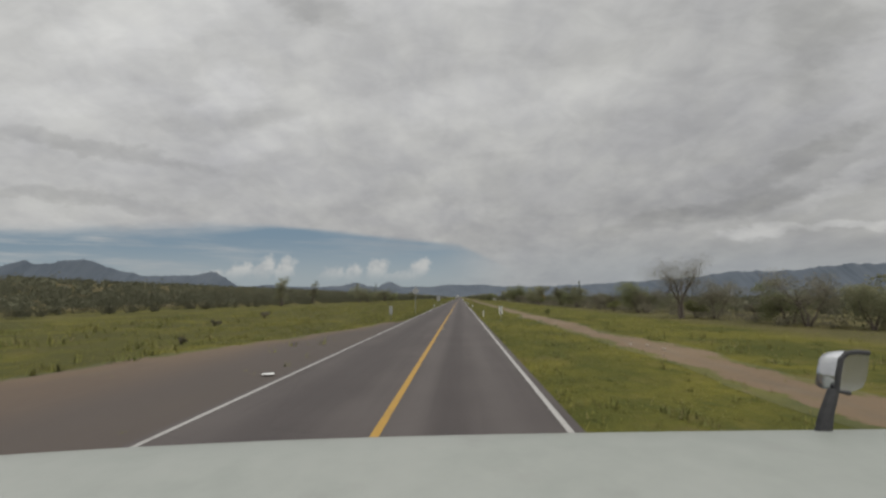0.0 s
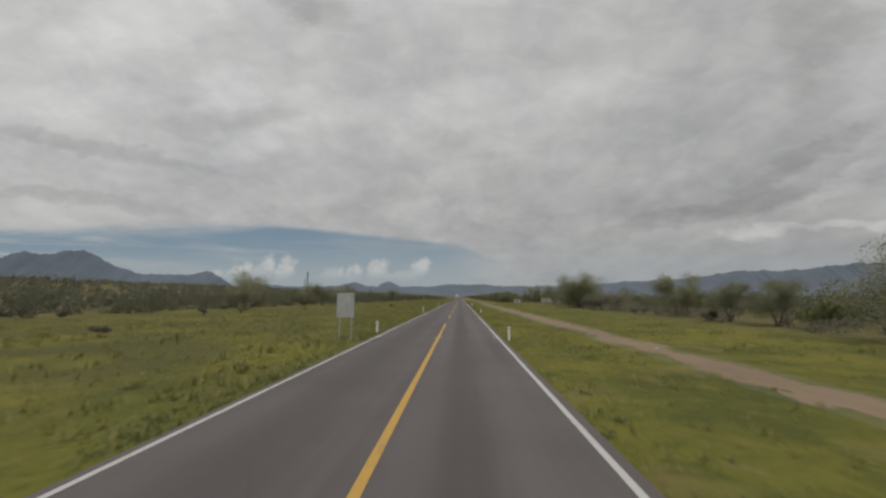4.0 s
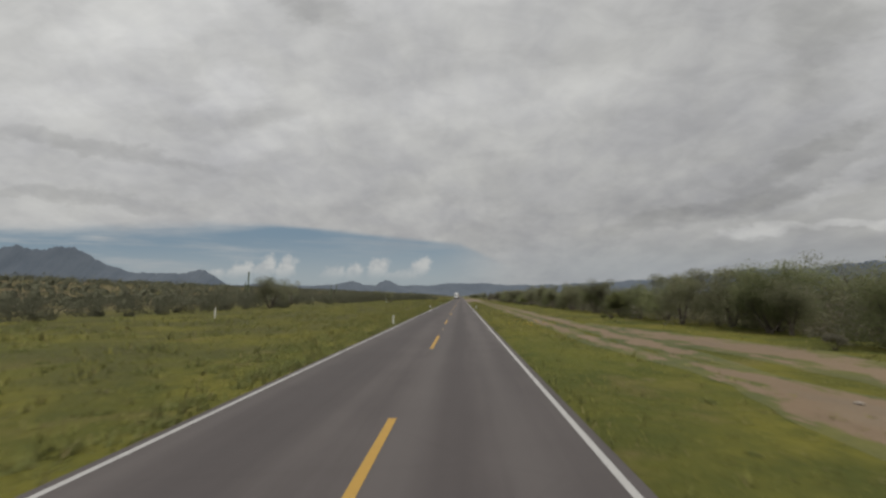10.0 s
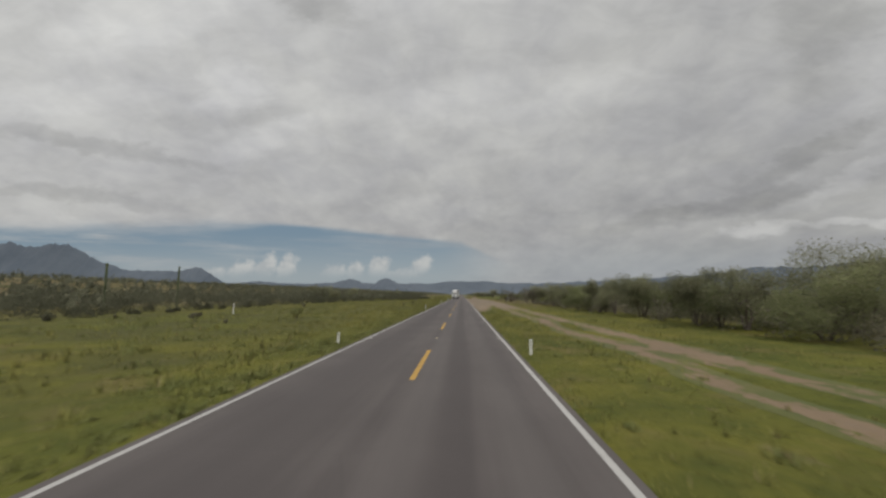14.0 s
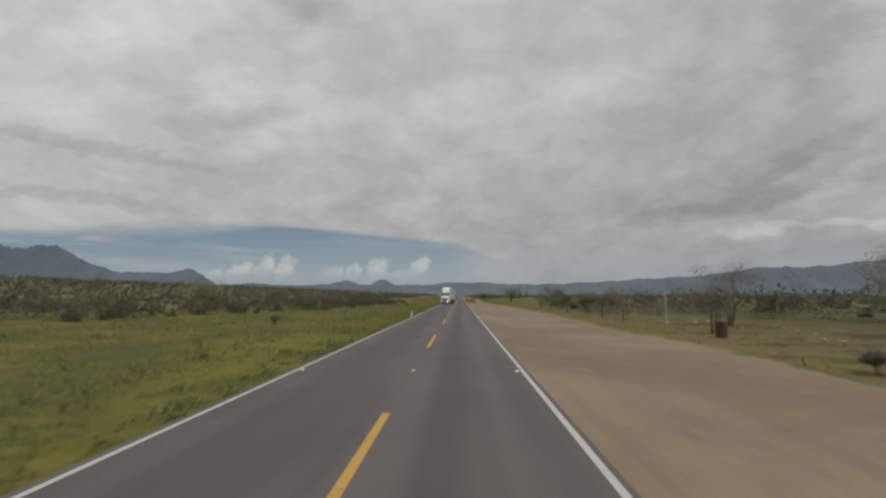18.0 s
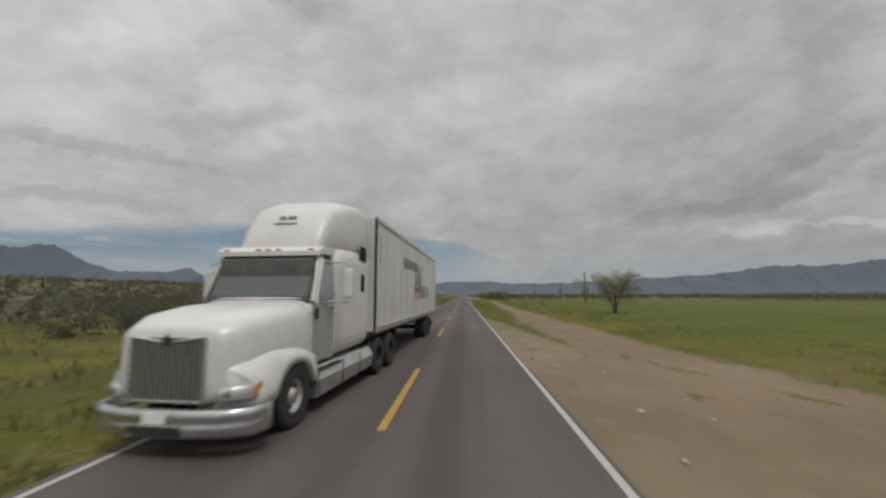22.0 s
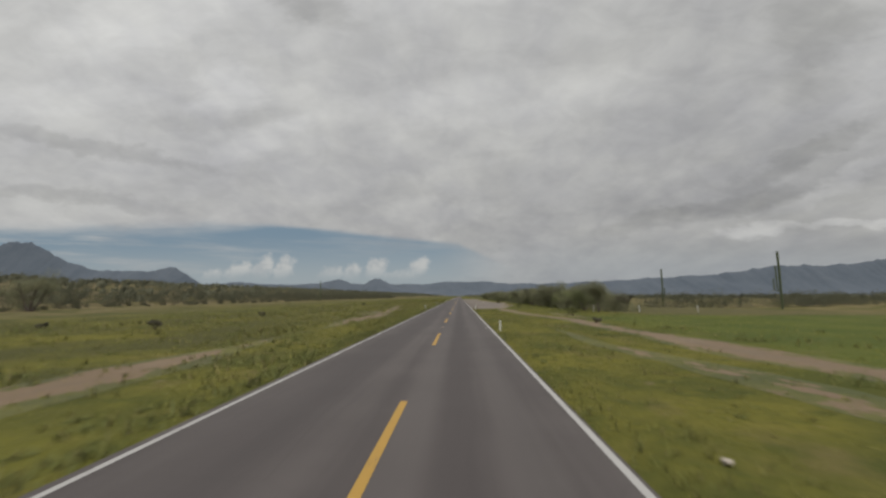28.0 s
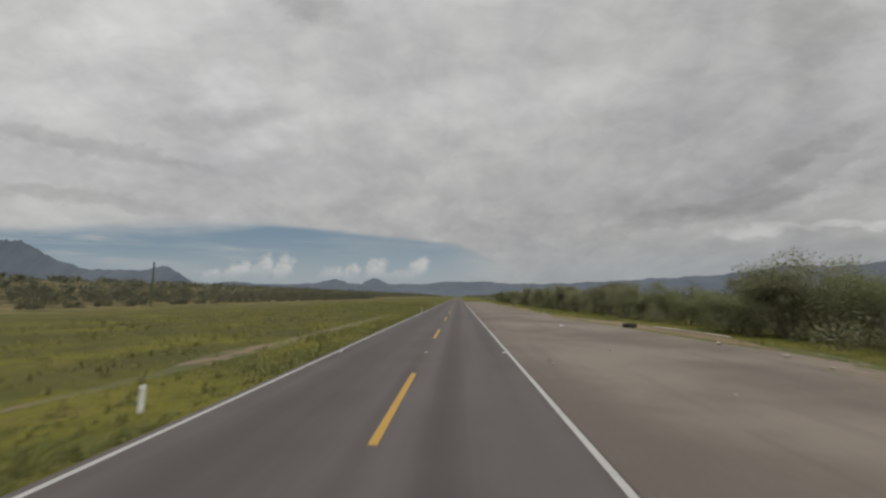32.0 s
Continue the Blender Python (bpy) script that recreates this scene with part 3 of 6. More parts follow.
def sheet(xs, ys, z):
    gx, gy = np.meshgrid(xs, ys)
    verts = np.stack([gx, gy, z(gx, gy)], -1).reshape(-1, 3)
    w, h = len(xs), len(ys)
    i = (np.arange(h - 1)[:, None] * w + np.arange(w - 1)[None, :]).reshape(-1)
    return verts, np.stack([i, i + 1, i + w + 1, i + w], 1)


ground_x = np.concatenate([spread(-4800, ROAD_L, -26, ROAD_L, 1.0), spread(ROAD_R, 4800, ROAD_R, 26, 1.0)])
ground_y = spread(-300, 6000, -40, 960, 4.0)
ground = new("ground", mesh_of("ground", *sheet(ground_x, ground_y, ground_height), GROUND, True))
tagged(ground, "green and yellow desert grassland beside the road", "ground", kind="structure")

road = thing("road", "straight two-lane asphalt road with worn paint", "road", kind="structure")
road_y = spread(-300, 5600, -40, 960, 10.0)
rv, rf = sheet(np.array([ROAD_L, -3.1, LINE_C, 0.4, ROAD_R]), road_y, lambda x, y: 0 * x)
n = len(rv)
side = [[i, i + 5, i + 5 + n, i + n] for i in range(0, n - 5, 5)] + [[i + 4, i + 9, i + 9 + n, i + 4 + n] for i in range(0, n - 5, 5)]
slab = mesh_of("asphalt", np.vstack([rv, rv - (0, 0, 0.25)]).tolist(), rf.tolist() + side, ASPHALT)
part("asphalt", slab, ASPHALT, road)


def ramp(y, *pts):
    return float(np.interp(y, [p[0] for p in pts], [p[1] for p in pts]))


def right_line(y):
    return ramp(y, (-40, 1.96), (230, 1.97), (400, 2.03), (576, 2.08), (800, 2.09))


def left_line(y):
    return LINE_L


def centre_line(y):
    return ramp(y, (-40, -1.21), (60, -1.22), (156, -1.27), (231, -1.19), (323, -1.25), (471, -1.16), (576, -1.14), (700, -1.17), (802, -1.12))


def stripe(x, width, y0, y1, mat, name, label, step=20.0):
    """A painted line; x is a function of y."""
    ys = np.arange(y0, y1 + 0.1, step)
    mid = np.array([x(y) for y in ys])
    verts = np.stack([np.stack([mid - width / 2, ys, 0 * ys + 0.004], 1), np.stack([mid + width / 2, ys, 0 * ys + 0.004], 1)], 1).reshape(-1, 3)
    k = 2 * np.arange(len(ys) - 1)
    return part(name, mesh_of(name, verts, np.stack([k, k + 1, k + 3, k + 2], 1), mat), mat, road, label)


stripe(right_line, 0.115, -40, 3000, WHITE_LINE, "edge_line", "worn white edge line")
stripe(left_line, 0.105, -40, 3000, WHITE_LINE, "edge_line", "worn white edge line")
stripe(centre_line, 0.15, -40, 126, YELLOW_LINE, "centre_line", "solid yellow centre line", 2.0)


def belt(name, label, x0, x1, y0, y1, mat, seed, lift=0.02, step=0.5, taper=10.0, bare=1.0):
    """A worn strip of bare ground whose edges wander; x0 and x1 are functions of y."""
    ys = np.arange(y0, y1, step)
    across = (0.0, 0.07, 0.14, 0.24, 0.5, 0.76, 0.86, 0.93, 1.0)
    verts, rims, cols = [], [], len(across)
    for y in ys:
        end = min(1.0, (y - y0) / taper + 0.05, (y1 - y) / taper + 0.05)
        wide = 0.7 if x1(y) - x0(y) > 1.5 else 0.55
        a = x0(y) - wide + 0.9 * noise.noise((seed, y * 0.13, 0)) + 0.3 * noise.noise((seed, y * 0.6, 3))
        b = x1(y) + wide + 0.9 * noise.noise((seed, y * 0.11, 7)) + 0.3 * noise.noise((seed, y * 0.5, 11))
        mid = (a + b) / 2
        a, b = mid + (a - mid) * end, mid + (b - mid) * end
        at_road_a, at_road_b = 0 < a < ROAD_R + 0.3, 0 > b > ROAD_L - 0.3
        a, b = ROAD_R + 0.01 if at_road_a else a, ROAD_L - 0.01 if at_road_b else b
        for i, q in enumerate(across):
            x = a + (b - a) * q
            z = float(ground_height(x, y)) + (lift if 0 < i < cols - 1 else 0.004) + 0.006 * noise.noise((x * 0.8, y * 0.5, seed))
            verts.append((x, y, z))
            rims.append(bare * min(9.0 if at_road_a else x - a, 9.0 if at_road_b else b - x))
    w, h = cols, len(ys)
    i = (np.arange(h - 1)[:, None] * w + np.arange(w - 1)[None, :]).reshape(-1)
    faces = np.stack([i, i + 1, i + w + 1, i + w], 1)
    me = mesh_of(name, verts, faces, mat, True)
    me.attributes.new("edge", "FLOAT", "POINT").data.foreach_set("value", rims)
    ob = new(name, me)
    return tagged(ob, label, "dirt track", kind="structure")


belt("dirt_track", "reddish dirt track worn through the grass", lambda y: ramp(y, (-40, 8.1), (30, 8.1), (100, 8.1), (165, 7.5), (240, 7.2)), lambda y: ramp(y, (-40, 9.9), (30, 9.7), (100, 9.4), (165, 9.2), (230, 8.8), (246, 9.5)), -40, 262, DIRT, 1)
belt("dirt_patch", "bare washed-out dirt where the tracks fork", lambda y: ramp(y, (250, 10.6), (262, 11.4), (278, 9.8)), lambda y: ramp(y, (250, 11.6), (262, 15.2), (278, 11.6)), 248, 280, DIRT, 2, bare=0.5)
belt("dirt_track", "narrow wheel rut in the grass", lambda y: ramp(y, (258, 6.8), (320, 7.2), (410, 6.5)), lambda y: ramp(y, (258, 7.5), (320, 7.7), (410, 7.1)), 255, 412, DIRT, 3)
belt("dirt_track", "narrow wheel rut in the grass", lambda y: ramp(y, (258, 8.7), (320, 9.1), (410, 8.7)), lambda y: ramp(y, (258, 9.8), (320, 10.0), (410, 9.6)), 255, 412, DIRT, 4)
belt("dirt_lot", "wide packed dirt pull-off beside the road", lambda y: 1.0, lambda y: ramp(y, (395, 3.2), (412, 4.8), (425, 6.2), (432, 10.5), (450, 11.0), (520, 11.5), (548, 8.4), (560, 4.6), (568, 3.4), (578, 2.5)), 392, 579, DIRT, 5, taper=4.0)
belt("dirt_track", "worn dirt track joining the pull-off", lambda y: ramp(y, (405, 6.4), (445, 6.0)), lambda y: ramp(y, (405, 9.6), (445, 11.0)), 402, 448, DIRT, 12)
belt("dirt_track", "pale dirt track running on beside the road", lambda y: ramp(y, (530, 4.8), (560, 5.4), (577, 5.5), (592, 6.7), (602, 7.2), (640, 8.6), (706, 11.5), (722, 10.6), (735, 10.3), (739, 9.4), (747, 7.6), (754, 7.0), (764, 6.6)), lambda y: ramp(y, (530, 9.5), (560, 8.8), (577, 8.8), (602, 8.9), (640, 10.2), (706, 13.3), (722, 11.9), (735, 11.6), (739, 10.6), (747, 9.0), (754, 8.5), (764, 8.6)), 528, 768, DIRT, 6)
belt("dirt_patch", "bare strip higher up the verge", lambda y: ramp(y, (735, 13.5), (750, 12.0)), lambda y: ramp(y, (735, 14.3), (750, 12.8)), 732, 753, DIRT, 23, bare=0.7)
belt("dirt_track", "narrow wheel rut in the grass", lambda y: ramp(y, (690, 8.6), (704, 8.2), (716, 6.6)), lambda y: ramp(y, (690, 9.1), (704, 8.7), (716, 7.1)), 686, 722, DIRT, 17, bare=0.55)
belt("gravel_lot", "grey gravel pull-off beside the road", lambda y: 1.0, lambda y: ramp(y, (762, 2.6), (767, 6.5), (775, 10.2), (792, 12.0), (810, 13.6), (826, 14.0), (838, 12.2), (875, 10.8), (960, 11.0)), 761, 965, GRAVEL, 7, taper=6.0, bare=0.7)
for a, c, seed in ((781, 806, 27), (810, 846, 31), (852, 905, 35)):
    belt("dirt_patch", "brown dirt along the edge of the gravel", lambda y: ramp(y, (775, 9.6), (792, 11.2), (810, 12.8), (826, 13.2), (838, 11.4), (875, 10.2), (960, 10.4)), lambda y: ramp(y, (775, 10.8), (792, 13.0), (810, 14.6), (826, 15.0), (838, 13.2), (875, 11.8), (960, 12.0)), a, c, DIRT, seed, lift=0.045)
belt("dirt_lot", "brown dirt shoulder spreading into the grass", lambda y: ramp(y, (-40, -13.2), (12, -12.9), (17, -11.7), (23, -10.0), (31, -7.7), (42, -5.8)), lambda y: ROAD_L + 1.2, -40, 42, SHOULDER, 8, taper=3.0)
for a, c, seed in ((610, 668, 9), (676, 716, 19), (722, 752, 29), (757, 799, 39), (800, 846, 49)):
    belt("dirt_track", "faint dirt track in the grass", lambda y: ramp(y, (612, -9.7), (630, -8.3), (645, -8.9), (704, -11.2), (750, -10.6), (768, -12.5), (782, -14.2), (790, -12.4), (803, -9.0), (840, -8.5)), lambda y: ramp(y, (612, -9.0), (630, -7.6), (645, -8.0), (704, -9.6), (750, -9.0), (768, -11.4), (782, -13.2), (790, -11.8), (803, -8.9), (840, -8.45)), a, c, DIRT, seed, bare=0.8)
belt("dirt_patch", "pale bare dirt in the grassy verge", lambda y: ramp(y, (744, -12.4), (757, -12.3), (761, -11.9), (767, -10.5)), lambda y: ramp(y, (744, -11.2), (755, -10.4), (758, -9.9), (767, -9.7)), 741, 770, DIRT, 41, taper=5.0, bare=0.6)
belt("dirt_patch", "bare dirt worn in the verge", lambda y: ramp(y, (573, -9.8), (584, -9.0)), lambda y: ramp(y, (573, -8.4), (584, -7.8)), 572, 585, DIRT, 10, taper=4.0, bare=0.75)
belt("dirt_patch", "dirt entrance leading to the gate", lambda y: ramp(y, (582, -23.0), (586, -27.0), (592, -25.0)), lambda y: ramp(y, (582, -16.0), (585, -9.0), (589, -7.4), (592, -10.0)), 581.5, 592.5, DIRT, 14, taper=2.0, bare=0.16)


def mountains(name, label, y, lo, hi, shape, mat, seed, step=18.0):
    """A ridge with spurs running down towards the plain."""
    xs = np.arange(lo, hi, step)
    rows = np.linspace(0, 1, 9)
    verts = []
    for r in rows:
        for x in xs:
            crest = max(shape(x), 0.0) * (1 + 0.05 * noise.noise((x * 0.011, seed, 2)) + 0.035 * noise.noise((x * 0.031, seed, 4)))
            rug = noise.fractal((x * 0.004, r * 1.7, seed), 0.9, 2.1, 5)
            z = crest * (r ** 1.3) * (1.0 + 0.22 * rug * (1.15 - r)) + (6 * rug if r > 0 else -6)
            verts.append((x + 60 * (1 - r) * noise.noise((x * 0.003, r * 3, seed + 5)), y - 500 * (1 - r), z))
    w, h = len(xs), len(rows)
    i = (np.arange(h - 1)[:, None] * w + np.arange(w - 1)[None, :]).reshape(-1)
    faces = np.stack([i, i + 1, i + w + 1, i + w], 1)
    ob = new(name, mesh_of(name, verts, faces, mat, True))
    return tagged(ob, label, "mountain", kind="structure")


def hump(x, at, height, left, right=None):
    s = left if x < at else (right or left)
    return height * math.exp(-((x - at) / s) ** 2)


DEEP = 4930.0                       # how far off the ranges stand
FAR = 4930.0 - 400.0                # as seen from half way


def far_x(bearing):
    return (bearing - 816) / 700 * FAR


def shelf(x, at, height, soft):
    """High on the left of at, falling away to its right."""
    return height / (1 + math.exp(max(-50.0, min(50.0, (x - at) / soft))))


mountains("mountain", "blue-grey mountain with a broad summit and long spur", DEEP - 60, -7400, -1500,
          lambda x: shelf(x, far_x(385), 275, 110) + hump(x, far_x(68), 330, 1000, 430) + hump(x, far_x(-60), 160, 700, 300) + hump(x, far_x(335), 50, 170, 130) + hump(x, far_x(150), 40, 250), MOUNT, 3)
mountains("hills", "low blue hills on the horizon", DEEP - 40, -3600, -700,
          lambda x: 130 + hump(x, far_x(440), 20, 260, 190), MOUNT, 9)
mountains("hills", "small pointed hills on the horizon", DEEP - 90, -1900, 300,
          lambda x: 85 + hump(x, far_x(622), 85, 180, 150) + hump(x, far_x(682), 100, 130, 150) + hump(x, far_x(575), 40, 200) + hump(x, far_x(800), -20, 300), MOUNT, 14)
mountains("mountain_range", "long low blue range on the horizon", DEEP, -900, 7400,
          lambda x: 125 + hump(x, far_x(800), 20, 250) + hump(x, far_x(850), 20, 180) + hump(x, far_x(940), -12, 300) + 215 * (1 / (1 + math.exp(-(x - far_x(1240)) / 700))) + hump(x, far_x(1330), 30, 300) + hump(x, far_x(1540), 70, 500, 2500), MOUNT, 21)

# ---------------------------------------------------------------- trees and scrub


def crown_points(rng, blobs, count):
    """Points near the skin of several overlapping blobs."""
    out = []
    weights = np.array([b[3] ** 2 for b in blobs])
    pick = rng.choice(len(blobs), count, p=weights / weights.sum())
    d = rng.normal(size=(count, 3))
    d /= np.linalg.norm(d, axis=1)[:, None]
    r = rng.uniform(0.05, 1.04, count) ** 0.55
    base = np.array([b[:3] for b in blobs])[pick]
    rad = np.array([b[3] for b in blobs])[pick]
    return base + d * (r * rad)[:, None] * np.array([1, 1, 0.78])


def tree(name, label, height, spread_r, seed, leaves=1500, size=0.2, leaf=None, bark=None, low=0.25, stems=3, category="tree", fuse=0.4):
    """Several leaning stems that fork twice, with a crown of small leaf cards."""
    rng = np.random.default_rng(seed)
    top = thing(name, label, category)
    bm = bmesh.new()
    blobs = []
    for s in range(stems):
        ang = 2 * math.pi * (s + rng.uniform(0, 0.7)) / stems
        lean = rng.uniform(0.25, 0.55) * spread_r
        a = Vector((0.12 * math.cos(ang), 0.12 * math.sin(ang), -0.1))
        mid = Vector((lean * fuse * math.cos(ang), lean * fuse * math.sin(ang), height * low * 1.1))
        end = Vector((lean * math.cos(ang + 0.3), lean * math.sin(ang + 0.3), height * rng.uniform(0.5, 0.66)))
        r0 = 0.022 * height * rng.uniform(0.8, 1.2)
        tube(bm, [a, (a + mid) / 2 + Vector(rng.normal(size=3) * 0.06), mid, (mid + end) / 2 + Vector(rng.normal(size=3) * 0.12), end], [r0, r0 * 0.85, r0 * 0.7, r0 * 0.5, r0 * 0.25], 6)
        for f in range(4):
            t = rng.uniform(0.15, 1.0)
            start = mid.lerp(end, t)
            an = ang + rng.uniform(-1.3, 1.3)
            reach = spread_r * rng.uniform(0.45, 0.95)
            tip = Vector((reach * math.cos(an), reach * math.sin(an), height * rng.uniform(0.26 if low > 0.12 else 0.13, 0.9)))
            tube(bm, [start, start.lerp(tip, 0.5) + Vector(rng.normal(size=3) * 0.15), tip], [r0 * 0.42, r0 * 0.26, r0 * 0.08], 5)
            blobs.append((*tip, spread_r * rng.uniform(0.32, 0.52)))
            for g in range(2):
                t2 = start.lerp(tip, rng.uniform(0.4, 0.9))
                tw = t2 + Vector((*rng.normal(size=2) * spread_r * 0.28, rng.uniform(0.0, 0.25) * height))
                tube(bm, [t2, tw], [r0 * 0.16, r0 * 0.04], 4)
                blobs.append((*tw, spread_r * rng.uniform(0.20, 0.36)))
        blobs.append((*end, spread_r * rng.uniform(0.3, 0.42)))
    part("trunk", bm, bark or BARK, top)
    pts = crown_points(rng, blobs, leaves)
    pts[:, 2] = np.maximum(pts[:, 2], height * low * 0.5)
    v, f = cards(pts, rng.uniform(0.6, 1.4, leaves) * size, 1.8, seed)
    part("crown", mesh_of("crown", v, f, leaf or MESQUITE), leaf or MESQUITE, top)
    return top


def bush(name, label, height, spread_r, seed, leaves=420, size=0.17, leaf=None):
    """A low many-stemmed shrub."""
    rng = np.random.default_rng(seed)
    top = thing(name, label, "bush")
    bm, blobs = bmesh.new(), []
    for s in range(7):
        an = rng.uniform(0, 6.28)
        tip = Vector((spread_r * 0.7 * math.cos(an) * rng.uniform(0.3, 1), spread_r * 0.7 * math.sin(an) * rng.uniform(0.3, 1), height * rng.uniform(0.5, 0.85)))
        tube(bm, [(0.05 * math.cos(an), 0.05 * math.sin(an), -0.1), tip * 0.5 + Vector(rng.normal(size=3) * 0.08), tip], [0.03, 0.02, 0.008], 4)
        blobs.append((*(tip * 0.9), spread_r * rng.uniform(0.3, 0.5)))
    part("stem", bm, BARK, top)
    pts = crown_points(rng, blobs, leaves)
    pts[:, 2] = np.maximum(pts[:, 2], 0.05)
    v, f = cards(pts, rng.uniform(0.6, 1.4, leaves) * size, 1.8, seed)
    part("foliage", mesh_of("foliage", v, f, leaf or SCRUB), leaf or SCRUB, top)
    return top


def put(proto, x, y, turn=0.0, size=1.0, group=""):
    """A copy of a prototype that stands on the ground at x, y."""
    m = pose(x, y, float(ground_height(x, y)), 0, 0, turn)
    c = copy_thing(proto, m)
    c.scale = (size, size, size * (0.92 + 0.16 * ((x * 7.13 + y * 3.7) % 1.0)))
    if group:
        c["group"] = group
    return c


PARK = (0.0, -230.0)       # prototypes stand in the woods far behind the start
tree_kinds = []
for i, (h, r, cnt, mat, lab) in enumerate((
        (5.2, 2.7, 4600, MESQUITE, "grey-green mesquite tree with a dense rounded crown"),
        (4.6, 2.9, 4400, PALO, "spreading green thorn tree with fine leaves"),
        (5.8, 2.8, 4800, MESQUITE, "tall mesquite tree with dark leaning stems"),
        (4.2, 2.5, 3000, SCRUB, "grey half-bare thorn tree at the edge of the grass"),
        (4.4, 2.4, 4000, PALO, "bushy green thorn tree reaching to the ground"),
        (4.8, 2.7, 2600, SCRUB, "brownish thorn tree with an open twiggy crown"))):
    t = tree("thorn_tree", lab, h, r, 31 + i, cnt * (4 if mat is SCRUB else 3), 0.052 if mat is SCRUB else 0.066, mat, low=0.12 if i in (1, 4) else 0.17)
    t.matrix_world = pose(-60 + 14 * i, PARK[1], -0.1)
    tree_kinds.append(t)
leafy_kinds = [tree_kinds[i] for i in (0, 1, 2, 4)]
bush_kinds = []
for i, (h, r, cnt, mat, lab) in enumerate((
        (1.5, 1.2, 620, SCRUB, "dry grey desert shrub"),
        (1.9, 1.4, 700, WEED, "dense dark green desert shrub"),
        (1.0, 0.9, 420, SCRUB, "low twiggy grey-brown shrub"))):
    b = bush("shrub", lab, h, r, 71 + i, cnt * 2, 0.09, mat)
    b.matrix_world = pose(30 + 10 * i, PARK[1], -0.1)
    bush_kinds.append(b)

rng = random.Random(5)


def right_edge(y):
    """Where the trees begin on the right."""
    return ramp(y, (-40, 27), (60, 27), (120, 24), (190, 25), (240, 29), (262, 19), (330, 18), (430, 18), (470, 18), (545, 20), (560, 135), (700, 135), (744, 130), (752, 19), (800, 18), (900, 17.5), (1000, 17.5))


def left_edge(y):
    return ramp(y, (-40, -52), (100, -52), (230, -48), (300, -41), (328, -40), (340, -48), (352, -48), (360, -40), (430, -42), (480, -36), (505, -25), (560, -22), (576, -24), (592, -36), (612, -41), (650, -46), (690, -62), (760, -74), (960, -76))


GATES = ((14, 36, 215, 262), (10, 30, 452, 486), (-31, -8, 576, 606))


def is_free(x, y):
    return not any(a < x < b and c < y < d for a, b, c, d in GATES)


second_row = []
y = -25.0
while y < 985:
    wide = right_edge(y) > 40
    thin = 436 < y < 548
    for row in range(2):
        x = right_edge(y) + rng.uniform(0, 2.2) + row * rng.uniform(3.6, 5.5)
        yy = y + rng.uniform(-2.4, 2.4)
        if not is_free(x, yy) or wide:
            continue
        size = rng.uniform(0.62, 0.80) if y > 745 else rng.uniform(0.64, 0.92) if 280 < y < 420 else rng.uniform(0.62, 0.98)
        if rng.random() < (0.55 if y < 215 or thin else 0.88):
            if row == 0:
                put(rng.choice((tree_kinds[3], tree_kinds[5]) if thin else leafy_kinds if y > 740 or 262 < y < 425 else tree_kinds), x, yy, rng.uniform(0, 360), size, "trees along the verge")
            else:
                second_row.append((x, yy, 5.2 * size, 2.7 * size))
        elif rng.random() < 0.6:
            put(rng.choice(bush_kinds), x - 1, yy, rng.uniform(0, 360), rng.uniform(0.8, 1.6), "shrubs along the verge")
    y += rng.uniform(2.8, 4.0) if y > 745 or 258 < y < 425 else rng.uniform(4.0, 6.0)


def thicket(name, label, spots, seed, per=420, leaf=None, coarse=1.0):
    """Trees and bushes grown together: spots are (x, y, height, radius); too thick to count."""
    g = np.random.default_rng(seed)
    s = np.array(spots)
    n_s = len(s)
    # each plant is a handful of overlapping clumps
    clumps = 9
    idx = np.repeat(np.arange(n_s), clumps)
    a, q = g.uniform(0, 6.283, len(idx)), np.sqrt(g.random(len(idx)))
    cz = g.uniform(0.15, 0.84, len(idx)) * (1 - 0.4 * q * q)
    rad = s[idx, 3] * 0.72 * q
    base = np.maximum(ground_height(s[:, 0], s[:, 1]), -0.1)
    c = np.stack([s[idx, 0] + np.cos(a) * rad, s[idx, 1] + np.sin(a) * rad, cz * s[idx, 2] + base[idx]], 1)
    cr = np.minimum(s[idx, 3] * g.uniform(0.34, 0.52, len(idx)), s[idx, 2] * 0.28)
    k = np.repeat(np.arange(len(idx)), per // clumps)
    d = g.normal(size=(len(k), 3))
    d /= np.linalg.norm(d, axis=1)[:, None]
    p = c[k] + d * (cr[k] * g.uniform(0.4, 1.1, len(k)) ** 0.6)[:, None]
    p[:, 2] = np.maximum(p[:, 2], 0.05) - 0.1
    size = coarse * (0.065 + 0.012 * s[idx, 2][k]) * g.uniform(0.6, 1.4, len(k))
    v, f = cards(p, size, 1.8, seed)
    v[:, 2] = np.maximum(v[:, 2], -0.14)
    ob = new(name, mesh_of(name, v, f, leaf or WOODS))
    return tagged(ob, label, "thicket", kind="stuff")


